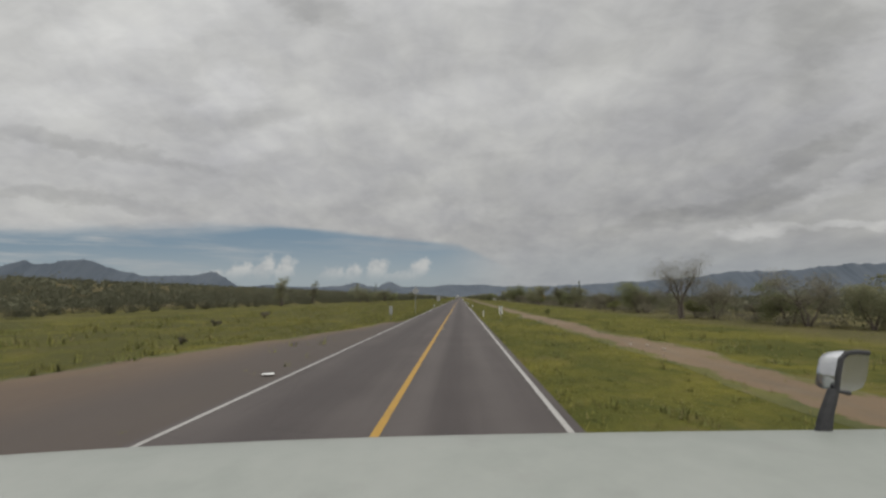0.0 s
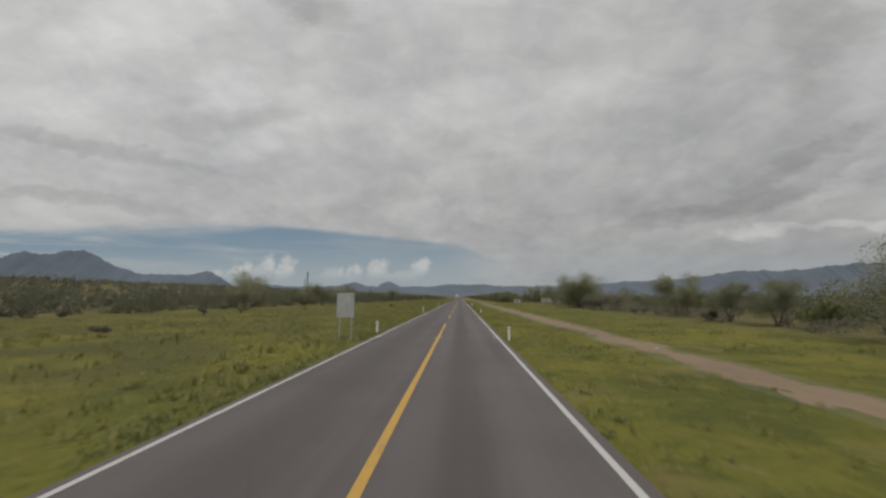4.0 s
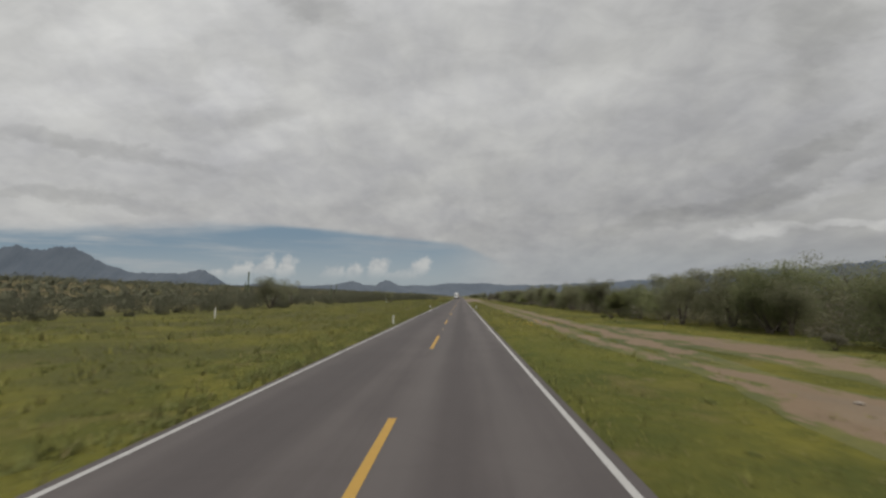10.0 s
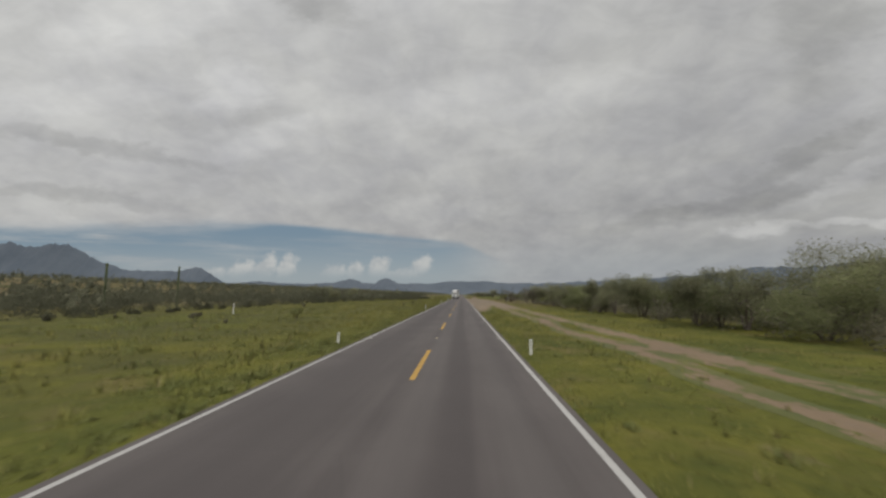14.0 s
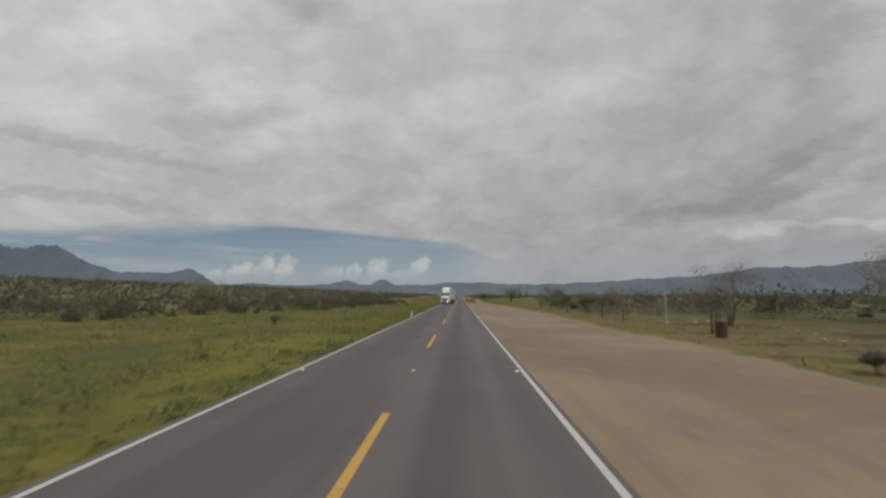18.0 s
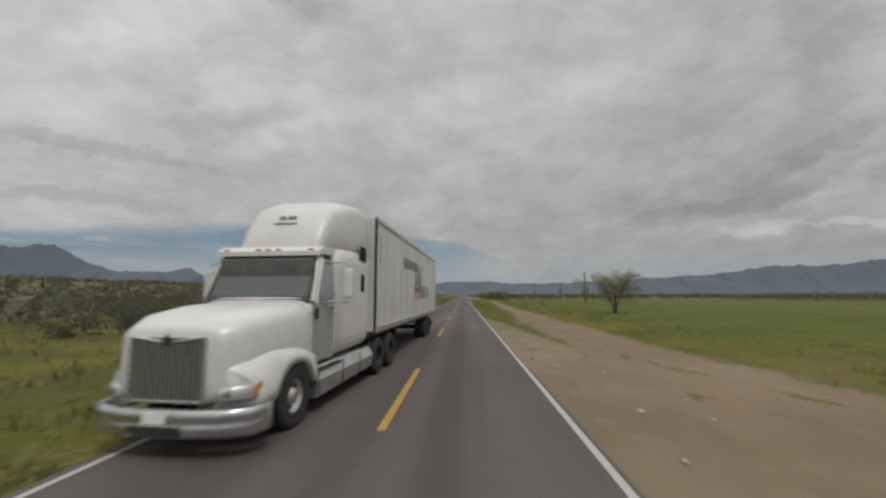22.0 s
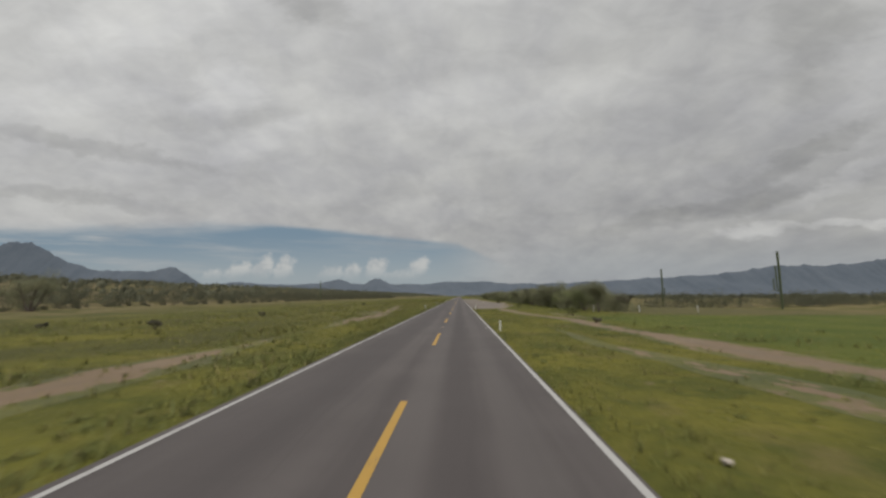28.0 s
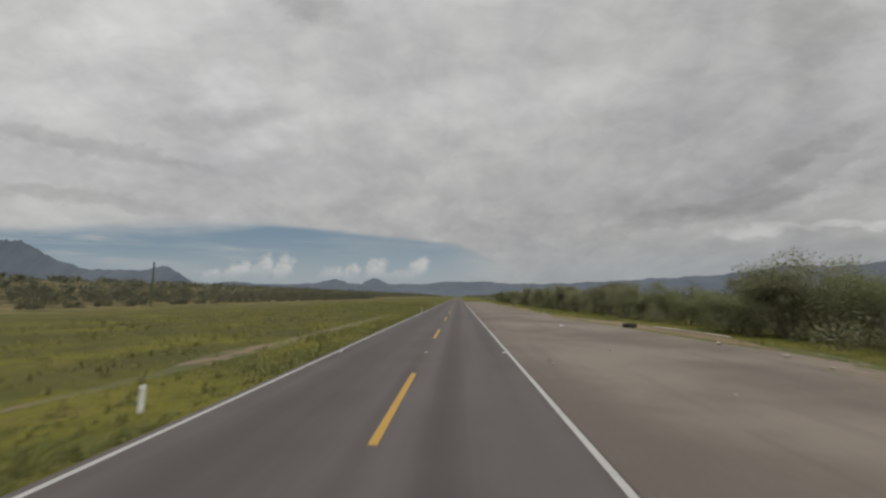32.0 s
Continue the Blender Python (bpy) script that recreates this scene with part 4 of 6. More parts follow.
spots_l, spots_r, under = [], [], []
y = -40.0
while y < 1150:
    for row in range(3):
        tall = 1.0 if y < 260 or y > 690 else 0.55 if 488 < y < 596 else 0.8
        x = left_edge(y) - rng.uniform(0, 4) - row * rng.uniform(4, 8)
        yy = y + rng.uniform(-2.5, 2.5)
        if is_free(x, yy):
            h = rng.uniform(3.6, 5.6) * tall if rng.random() < 0.85 else rng.uniform(5.0, 6.6) * tall
            spots_l.append((x, yy, h, h * rng.uniform(0.55, 0.8)))
    for i in range(2):
        x = left_edge(y) + rng.uniform(-2, 5)
        h = rng.uniform(0.7, 2.0)
        spots_l.append((x, y + rng.uniform(-3, 3), h, h * rng.uniform(0.6, 0.9)))
    for row in range(2):
        x = right_edge(y) + rng.uniform(8, 12) + row * rng.uniform(5, 8)
        h = rng.uniform(2.8, 4.6)
        if is_free(x, y) and not 740 < y < 830:
            spots_r.append((x, y + rng.uniform(-2, 2), h, h * rng.uniform(0.6, 0.85)))
    for i in range(6):
        x = right_edge(y) + rng.uniform(-0.8, 6.5)
        yy = y + rng.uniform(-2.5, 2.5)
        h = rng.uniform(0.8, 2.9) if 255 < y < 425 or y > 745 else rng.uniform(0.6, 2.0)
        if is_free(x, yy):
            under.append((x, yy, h, h * rng.uniform(0.7, 1.2)))
    y += rng.uniform(4.2, 6.0)
for i in range(170):
    q = rng.random()
    x = 19 + 190 * q ** 1.5
    h = rng.uniform(2.0, 4.2)
    spots_r.append((x, 782 - 12 * min(1.0, (x - 19) / 20) + 0.55 * max(0.0, x - 60) + abs(rng.gauss(0, 10)), h, h * rng.uniform(0.6, 0.9)))
thicket("thicket", "grey-green thorn trees grown together beyond the grass", spots_l, 41, 620, None, 1.0)
thicket("thicket", "grey-green thorn trees grown together behind the verge", spots_r, 42, 420)
thicket("thicket", "thorn trees standing close behind the first row", second_row, 44, 1200, MESQUITE_FAR)
thicket("undergrowth", "dry grey brush under the roadside trees", [s for s in under if s[1] < 740], 43, 200, SCRUB_FAR)
thicket("undergrowth", "green brush under the roadside trees", [s for s in under if s[1] >= 740], 46, 230, MESQUITE_FAR)
# lone shrubs out in the grass
for i in range(46):
    yy = rng.uniform(-5, 930)
    x = rng.choice((rng.uniform(-34, -11), rng.uniform(-34, -11), rng.uniform(11.5, 17)))
    if not any(a < x < b and c < yy < d for a, b, c, d in GATES):
        put(rng.choice(bush_kinds), x, yy, rng.uniform(0, 360), rng.uniform(0.3, 0.6), "shrubs in the grass")


def wood_edge(y):
    """Where the open field on the right ends in far scrub."""
    return 135.0 if 553 < y < 900 else right_edge(y)


def far_woods(name, label, side, seed):
    """The scrub that covers the plain, too thick to count."""
    g = np.random.default_rng(seed)
    n_clump = 8000 if side > 0 else 13000
    yy = -60 + 2960 * g.random(n_clump) ** 1.7
    deep = np.abs(g.normal(size=n_clump))
    edge = np.array([(wood_edge if side > 0 else left_edge)(min(v, 990)) for v in yy])
    xx = edge + side * (12 + (deep * 85) * (1 + yy / 700))
    hh = g.uniform(1.3, 3.4, n_clump) * (1 + yy / 1800)
    per = np.where((yy < 1000) & (deep < 1.1), 34, np.where(yy < 1000, 20, 11))
    idx = np.repeat(np.arange(n_clump), per)
    m = len(idx)
    d = g.normal(size=(m, 3))
    d /= np.linalg.norm(d, axis=1)[:, None]
    rad = hh[idx] * g.uniform(0.5, 1.0, m)
    c = np.stack([xx[idx] + d[:, 0] * rad * 1.1, yy[idx] + d[:, 1] * rad * 1.1, np.abs(d[:, 2]) * rad * 0.95 + 0.15], 1)
    lift = np.maximum(ground_height(xx, yy), 0.0)
    c[:, 2] += lift[idx]
    inner = np.stack([xx, yy, hh * 0.34 + lift], 1)
    v, f = cards(c, hh[idx] * g.uniform(0.07, 0.16, m) * np.where(per[idx] > 30, 0.8, 1.2), 1.5, seed)
    v[:, 2] = np.maximum(v[:, 2], -0.12)
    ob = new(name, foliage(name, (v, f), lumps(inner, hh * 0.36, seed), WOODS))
    return tagged(ob, label, "scrub", kind="stuff")


far_woods("far_scrub", "dense grey-green desert scrub covering the plain", 1, 3)
far_woods("far_scrub", "dense grey-green desert scrub covering the plain", -1, 4)


def grass_belt(name, label, bands, mat, seed, y0=-12.0, y1=935.0, blades=4):
    """Tufts of blades, thick beside the asphalt and thinner further out."""
    g = np.random.default_rng(seed)
    xs, ys, hs = [], [], []
    for x0, x1, dens, lo, hi in bands:
        n_t = int(abs(x1 - x0) * (y1 - y0) * dens)
        xs.append(g.uniform(x0, x1, n_t)), ys.append(g.uniform(y0, y1, n_t)), hs.append(g.uniform(lo, hi, n_t))
    x, y, h = np.concatenate(xs), np.concatenate(ys), np.concatenate(hs)
    keep = ~bare_mask(x, y, g)
    x, y, h = x[keep], y[keep], h[keep]
    h = h * (0.65 + 0.7 * (0.5 + 0.5 * np.sin(x * 0.9 + y * 0.21) * np.sin(y * 0.13 + 2.0)))
    n_t = len(x)
    idx = np.repeat(np.arange(n_t), blades)
    m = len(idx)
    ang, lean = g.uniform(0, 6.283, m), g.uniform(0.15, 0.75, m)
    hb = h[idx] * g.uniform(0.6, 1.15, m)
    bx, by = x[idx] + g.normal(size=m) * h[idx] * 0.22, y[idx] + g.normal(size=m) * h[idx] * 0.22
    z = ground_height(bx, by) - 0.02
    wx, wy = -np.sin(ang) * hb * 0.07, np.cos(ang) * hb * 0.07
    verts = np.stack([np.stack([bx - wx, by - wy, z], 1), np.stack([bx + wx, by + wy, z], 1),
                      np.stack([bx + np.cos(ang) * lean * hb, by + np.sin(ang) * lean * hb, z + hb], 1)], 1).reshape(-1, 3)
    ob = new(name, mesh_of(name, verts, np.arange(3 * m).reshape(-1, 3), mat))
    return tagged(ob, label, "grass", kind="stuff")


def bare_mask(x, y, g):
    """True on tracks and pull-offs, where only a few tufts grow."""
    worn = (x > 7.9) & (x < 9.6) & (y < 258)
    worn |= (x > 10.5) & (x < 14.5) & (y > 252) & (y < 276)
    worn |= (((x > 6.9) & (x < 7.6)) | ((x > 8.9) & (x < 9.8))) & (y > 256) & (y < 412)
    lot_edge = np.interp(y, [395, 412, 425, 432, 450, 520, 548, 560, 568, 578], [3.2, 4.8, 6.2, 10.5, 11.0, 11.5, 8.4, 4.6, 3.4, 2.4])
    worn |= (x > 0) & (x < lot_edge) & (y > 396) & (y < 592)
    a = np.interp(y, [530, 560, 577, 592, 602, 640, 706, 722, 735, 739, 747, 754, 764], [4.8, 5.4, 5.5, 6.7, 7.2, 8.6, 11.5, 10.6, 10.3, 9.4, 7.6, 7.0, 6.6])
    b = np.interp(y, [530, 560, 577, 602, 640, 706, 722, 735, 739, 747, 754, 764], [9.5, 8.8, 8.8, 8.9, 10.2, 13.3, 11.9, 11.6, 10.6, 9.0, 8.5, 8.6])
    worn |= (x > a) & (x < b) & (y > 528) & (y < 766)
    worn |= (x > 0) & (x < np.interp(y, [762, 767, 775, 792, 810, 826, 838, 875], [2.6, 6.5, 10.2, 12.0, 13.6, 14.0, 12.2, 10.8])) & (y > 763)
    worn |= (x < 0) & (x > np.interp(y, [12, 17, 23, 31, 42], [-13.2, -12.0, -10.3, -8.0, -6.0])) & (y < 38)
    worn |= (np.abs(x - np.interp(y, [612, 630, 645, 704, 750, 768, 782, 790, 803, 840], [-9.3, -8.0, -8.4, -10.4, -9.8, -12.0, -13.7, -12.1, -9.0, -8.4])) < 0.5) & (y > 612) & (y < 846) & (g.random(len(x)) > 0.25)
    worn |= (x > -26) & (x < -8.0) & (y > 583.5) & (y < 591)
    worn |= (x > -26) & (x < -6.5) & (y > 592) & (y < 640) & (g.random(len(x)) > 0.5)
    worn |= (x > 6.3) & (x < 10.0) & (y > 404) & (y < 446)
    return worn & (g.random(len(x)) > 0.015)


grass_belt("grass", "yellow-green grass along the road", ((ROAD_R + 0.05, 6.0, 15.0, 0.05, 0.15), (6.0, 14.0, 4.0, 0.08, 0.18), (14.0, 27.0, 1.2, 0.10, 0.22),
                                                       (-9.0, ROAD_L - 0.05, 15.0, 0.06, 0.16), (-18.0, -9.0, 5.0, 0.07, 0.18), (-40.0, -18.0, 1.6, 0.09, 0.22)), GRASS, 12)
grass_belt("roadside_weeds", "green weeds at the edge of the asphalt", ((ROAD_L - 0.8, ROAD_L - 0.05, 10.0, 0.08, 0.25), (ROAD_R + 0.1, ROAD_R + 0.6, 4.0, 0.06, 0.15)), WEED, 13, blades=7)
grass_belt("tall_grass", "taller soft grass standing in the verge", ((-13.0, ROAD_L - 0.5, 1.4, 0.14, 0.32), (-30.0, -13.0, 0.42, 0.18, 0.38), (ROAD_R + 0.8, 6.8, 0.7, 0.12, 0.24), (10.5, 18.0, 0.36, 0.14, 0.30)), GRASS, 15, blades=9)
# rounded clumps of weeds, thickest along the left edge of the asphalt
def weed_clumps(name, label, count, seed, blades=70):
    """Mounds of short fine blades that merge with the grass round them."""
    g = np.random.default_rng(seed)
    lane = g.choice(6, count, p=(0.34, 0.16, 0.18, 0.18, 0.08, 0.06))
    lo = np.array((ROAD_L - 1.0, ROAD_L - 3.0, ROAD_L - 10.0, -34.0, ROAD_R + 0.2, 10.5))[lane]
    hi = np.array((ROAD_L - 0.15, ROAD_L - 1.0, ROAD_L - 3.0, ROAD_L - 10.0, ROAD_R + 3.4, 18.0))[lane]
    x, y = lo + (hi - lo) * g.random(count), g.uniform(-10, 935, count)
    keep = ~bare_mask(x, y, g)
    x, y, lane = x[keep], y[keep], lane[keep]
    r = (0.16 + 0.5 * g.random(len(x)) ** 2.5) * np.array((0.9, 1.0, 1.1, 1.5, 0.7, 1.3))[lane]
    idx = np.repeat(np.arange(len(x)), blades)
    m = len(idx)
    a, q = g.uniform(0, 6.283, m), np.sqrt(g.random(m))
    bx, by = x[idx] + np.cos(a) * q * r[idx], y[idx] + np.sin(a) * q * r[idx] * 1.6
    h = r[idx] * (0.75 - 0.6 * q * q) * g.uniform(0.6, 1.1, m)
    ang, lean = g.uniform(0, 6.283, m), g.uniform(0.3, 1.1, m)
    z = ground_height(bx, by) - 0.02
    wx, wy = -np.sin(ang) * 0.022, np.cos(ang) * 0.022
    verts = np.stack([np.stack([bx - wx, by - wy, z], 1), np.stack([bx + wx, by + wy, z], 1),
                      np.stack([bx + np.cos(ang) * lean * h, by + np.sin(ang) * lean * h, z + h], 1)], 1).reshape(-1, 3)
    ob = new(name, mesh_of(name, verts, np.arange(3 * m).reshape(-1, 3), CLUMP))
    return tagged(ob, label, "weeds", kind="stuff")


weed_clumps("weed_clumps", "low soft clumps of green weeds in the verge", 4200, 45)

# ---------------------------------------------------------------- things along the road


def marker_post():
    top = thing("marker_post", "white flat-topped roadside marker post in the grass", "marker post", "marker posts")
    part("shaft", boxes((0.12, 0.045, 0.98), (0, 0, 0.33), 0.015), POST_WHITE, top)
    part("reflector", boxes((0.07, 0.006, 0.10), (0, -0.026, 0.66), 0.003), STUD_WHITE, top, "small pale reflector")
    return top


mp = marker_post()
mp.matrix_world = pose(-5.35, 88.5, -0.08, 0, 1.5, 0)
for x, y, lean, s in ((-5.45, 124.7, 1, 1), (-5.4, 156.3, -2, 1.12), (-5.6, 198.8, 1, 1), (-5.35, 238, 2, 1), (-5.5, 276.8, 0, 1), (-5.6, 317.5, -1, .9), (-5.7, 359.2, 2, .7), (-5.4, 401, 0, 1),
                      (-5.3, 443.5, -1, 1), (-4.95, 481.2, 2, 1), (-6.6, 604.8, 1, .8), (-5.4, 642.6, 0, 1), (-5.6, 682, -1, .9), (-6.2, 765.7, 3, .8), (-6.1, 802.9, 1, .74), (-5.2, 853, 0, 1), (-5.4, 890, 0, 1),
                      (2.9, 50.8, 0, .9), (2.7, 87.7, 1, 1), (2.6, 121, -1, .9), (2.85, 156, 2, .9), (2.8, 196.6, 0, .95), (2.65, 236.7, -2, .36), (2.75, 316.8, 0, .9), (2.75, 356.6, 1, .75),
                      (2.5, 641.1, 0, 1), (2.65, 680, 1, 1), (2.7, 719.8, 0, .9), (2.72, 759.8, -1, 1)):
    c = copy_thing(mp, pose(x, y, -0.08, 0, lean, 0))
    c.scale = (0.92, 1, 0.86 * s)
mp.scale = (0.92, 1, 0.8)


def road_stud(mat):
    bm = bmesh.new()
    box(bm, (0.11, 0.10, 0.03), (0, 0, 0.012))
    for v in bm.verts:
        if v.co.z > 0.01:
            v.co.x *= 0.8
            v.co.y *= 0.55
    return finish(bm, "road_stud", mat)


stud_w, stud_y = road_stud(STUD_WHITE), road_stud(STUD_YELLOW)
for i in range(-1, 33):
    y = 0.9 + 30 * i
    for x, me in ((right_line(y) - 0.16, stud_w), (LINE_L + 0.16, stud_w)):
        s = part("road_stud", me, STUD_WHITE, road)
        s.location = (x, y, 0.004)
    for x in ((centre_line(y) - 0.16, centre_line(y) + 0.16) if y < 126 else (centre_line(y),)):
        s = part("road_stud", stud_y, STUD_YELLOW, road)
        s.location = (x, y, 0.004)
dash = mesh_of("lane_dash", *sheet(np.array([-0.075, 0.075]), np.linspace(-2.75, 2.75, 4), lambda a, b: 0.004 + 0 * a), YELLOW_LINE)
for i in range(120):
    d = part("lane_dash", dash, YELLOW_LINE, road)
    d.location = (centre_line(128.9 + 15 * i), 128.9 + 15 * i, 0)



def saguaro(height, arms, seed, at, label="tall green saguaro cactus with upright arms"):
    """A ribbed column with arms: (start height, reach, turn, tip height)."""
    top = thing("saguaro", label, "cactus", "saguaro cacti", (at[0], at[1], float(ground_height(*at))), seed * 37.0)

    def column(points, radius):
        last, step = Vector(points[-1]), (Vector(points[-1]) - Vector(points[-2])).normalized()
        points = list(points[:-1]) + [tuple(last - step * radius * q) for q in (1.0, 0.7, 0.4, 0.15, 0.02)]
        bm, sides, rings = bmesh.new(), 16, []
        for i, p in enumerate(points):
            p = Vector(p)
            t = i / (len(points) - 1)
            left = min(1.0, (last - p).length / radius)
            r = radius * min(1.0, 0.72 + 1.4 * t) * math.sqrt(max(0.03, 1 - (1 - left) ** 2))
            d = (Vector(points[min(i + 1, len(points) - 1)]) - Vector(points[max(i - 1, 0)])).normalized()
            u = d.cross(Vector((0.2, 0.97, 0.1))).normalized()
            w = d.cross(u)
            rings.append([bm.verts.new(p + r * (1.0 if j % 2 else 0.86) * (math.cos(2 * math.pi * j / sides) * u + math.sin(2 * math.pi * j / sides) * w)) for j in range(sides)])
        for a, b in zip(rings, rings[1:]):
            for j in range(sides):
                bm.faces.new((a[j], a[(j + 1) % sides], b[(j + 1) % sides], b[j]))
        bm.faces.new(rings[-1])
        return bm
    r0 = 0.085 + 0.0095 * height
    part("column", column([(0.02 * math.sin(i), 0, -0.15 + (height + 0.15) * i / 12) for i in range(13)], r0), CACTUS, top)
    for z, reach, turn, tip in arms:
        c, s = math.cos(radians(turn)), math.sin(radians(turn))
        pts = [(c * q, s * q, h) for q, h in ((0.05, z), (reach * 0.6, z + 0.05), (reach * 0.95, z + 0.35), (reach, z + 0.8))]
        pts += [(c * reach, s * reach, z + 0.8 + (tip - z - 0.8) * i / 6) for i in range(1, 7)]
        part("arm", column(pts, r0 * 0.62), CACTUS, top)
    return top


saguaro(9.6, ((4.2, 0.75, 180, 7.6), (4.0, 0.7, 10, 5.9)), 0, (-44.5, 212.5))
saguaro(6.6, (), 1, (31.6, 109.6), "single straight saguaro cactus among thorn trees")
saguaro(8.0, (), 2, (-64.0, 386.0), "single straight saguaro cactus above the scrub")
saguaro(6.7, ((3.0, 0.6, 200, 4.6),), 3, (-49.4, 393.5))
saguaro(7.6, (), 4, (-53.7, 413.5), "single straight saguaro cactus above the scrub")
saguaro(8.9, ((4.0, 0.7, 20, 6.2),), 5, (-56.9, 348.1))
saguaro(7.8, ((2.3, 0.75, 178, 4.1), (3.4, 0.42, 190, 5.2), (2.1, 0.80, 5, 4.6), (2.5, 0.45, -20, 4.0), (1.9, 0.5, 200, 3.4)), 0, (29.6, 637.0), "tall saguaro cactus with four upturned arms")
saguaro(5.0, (), 7, (51.2, 699.5), "single short saguaro cactus at the field's edge")
saguaro(7.9, ((2.4, 0.4, 10, 4.0),), 8, (42.5, 778.0))
saguaro(9.8, ((3.2, 0.55, 180, 7.4), (3.0, 0.95, 170, 5.2)), 0, (54.1, 762.2), "tall saguaro cactus with two arms close to its column")
saguaro(8.6, (), 9, (-54.8, 732.9), "single straight saguaro cactus above the scrub")
saguaro(9.6, (), 10, (-65.0, 877.0), "single straight saguaro cactus above the scrub")


def big_tree(label, x, y, height, spread_r, seed, leaves, leaf, low=0.2, stems=3, bark=None, size=0.075, fuse=0.4):
    t = tree("thorn_tree", label, height, spread_r, seed, int(leaves * (4.0 if leaf is SCRUB else 3.6)), size * (0.52 if leaf is SCRUB else 0.80), leaf, bark, low, stems, fuse=fuse)
    t.matrix_world = pose(x, y, float(ground_height(x, y)), 0, 0, seed * 51)
    return t


big_tree("bare grey thorn tree with a wide crown of twigs", 24.5, 48.5, 7.0, 3.3, 101, 4800, SCRUB, 0.24, 4, BARE, 0.07, 0.15)
big_tree("broad dense mesquite tree standing in the grass", 26.5, 188.0, 7.0, 4.6, 102, 15000, PALO, 0.05, 7)
big_tree("rounded mesquite tree at the edge of the grass", 22.5, 118.5, 5.6, 3.0, 103, 4500, MESQUITE, 0.14)
big_tree("grey-green thorn tree with an open drooping crown", 19.6, 591.6, 6.0, 2.6, 104, 4600, MESQUITE, 0.14, 5, None, 0.075, 0.2)
big_tree("tall mesquite tree above the scrub", -45.0, 182.0, 8.2, 3.4, 105, 4200, MESQUITE, 0.2)
big_tree("broad mesquite tree at the edge of the grass", -39.0, 170.0, 5.8, 3.6, 106, 4200, MESQUITE, 0.12)
big_tree("large dense mesquite tree beside the track", 24.0, 366.0, 5.4, 3.8, 107, 6500, MESQUITE, 0.10, 5)
big_tree("large spreading mesquite tree beside the track", 21.5, 272.5, 4.3, 3.2, 108, 6000, PALO, 0.12, 4)
big_tree("round-crowned thorn tree with a dark trunk behind the gate", 28.5, 254.0, 6.6, 2.7, 141, 5200, MESQUITE, 0.24, 3, None, 0.075, 0.25)
big_tree("dense mesquite tree beyond the gate", 30.5, 276.0, 5.0, 3.4, 142, 5600, MESQUITE, 0.06, 5)
big_tree("broad low mesquite tree beyond the gate", 36.0, 272.0, 4.6, 3.4, 143, 5600, MESQUITE, 0.05, 5)
big_tree("low leafy mesquite tree beyond the gate", 33.0, 266.0, 3.8, 2.8, 144, 4600, PALO, 0.05, 5)
big_tree("dark mesquite tree beyond the corral", 41.0, 266.0, 4.9, 3.2, 145, 5000, MESQUITE, 0.06, 5)
big_tree("tall mesquite tree beyond the corral", 43.0, 258.0, 5.6, 3.2, 146, 5000, MESQUITE, 0.08, 4)
big_tree("large mesquite tree spreading over the edge of the field", 18.6, 774.0, 4.5, 3.4, 147, 7000, MESQUITE, 0.12, 5)
big_tree("tall mesquite tree with dark stems at the edge of the field", 22.8, 774.5, 4.9, 3.4, 148, 7000, MESQUITE, 0.16, 5)
big_tree("low spreading mesquite tree at the edge of the field", 26.5, 774.0, 3.7, 2.8, 149, 5000, MESQUITE, 0.16, 4)
big_tree("dark-stemmed thorn tree behind the fence", 20.5, 470.0, 4.6, 2.9, 110, 2800, SCRUB, 0.3, 3)
big_tree("half-bare thorn tree behind the fence", 24.5, 461.0, 5.4, 2.8, 111, 1800, SCRUB, 0.3, 3, None, 0.09)
big_tree("leafy thorn tree beside the corral", 33.5, 247.0, 4.6, 2.6, 112, 3000, PALO, 0.22, 3)
big_tree("large dense mesquite tree before the corral", 28.5, 219.5, 6.0, 3.4, 116, 6000, MESQUITE, 0.10, 4)
big_tree("large mesquite tree at the roadside woods", 21.0, 443.0, 5.0, 3.6, 113, 7000, MESQUITE, 0.10, 4)
big_tree("dense mesquite tree beside a saguaro", -39.5, 211.0, 6.4, 3.4, 121, 4800, MESQUITE, 0.10, 4)
big_tree("broad mesquite tree before the scrub", -43.5, 208.5, 5.4, 3.4, 122, 4200, MESQUITE, 0.10, 4)
big_tree("rounded mesquite tree before the scrub", -36.0, 214.5, 5.0, 3.0, 123, 4200, PALO, 0.10, 4)
big_tree("slender mesquite tree above the scrub", -50.0, 136.5, 7.2, 2.2, 124, 2600, MESQUITE, 0.25, 2)
big_tree("dark mesquite tree before the scrub", -45.0, 464.0, 5.2, 3.0, 125, 4000, MESQUITE, 0.10, 4)
big_tree("dark mesquite tree at the edge of the grass", -39.5, 463.0, 4.6, 2.6, 126, 3400, MESQUITE, 0.10, 4)
big_tree("twiggy dark thorn tree at the edge of the grass", -45.5, 103.5, 7.4, 2.6, 131, 3000, MESQUITE, 0.2, 3)
big_tree("small leaning thorn tree with a dark trunk", -45.0, 349.0, 6.0, 2.6, 132, 1800, MESQUITE, 0.3, 2)
big_tree("large dense mesquite tree above the scrub", -49.5, 269.0, 7.6, 4.0, 133, 5200, MESQUITE, 0.10, 5)
big_tree("large mesquite tree with twigs above its crown", -56.0, 268.0, 7.0, 3.8, 134, 4200, MESQUITE, 0.10, 4)
big_tree("mesquite tree with an open twiggy top", -47.5, 273.5, 6.6, 2.8, 135, 3000, SCRUB, 0.14, 3)
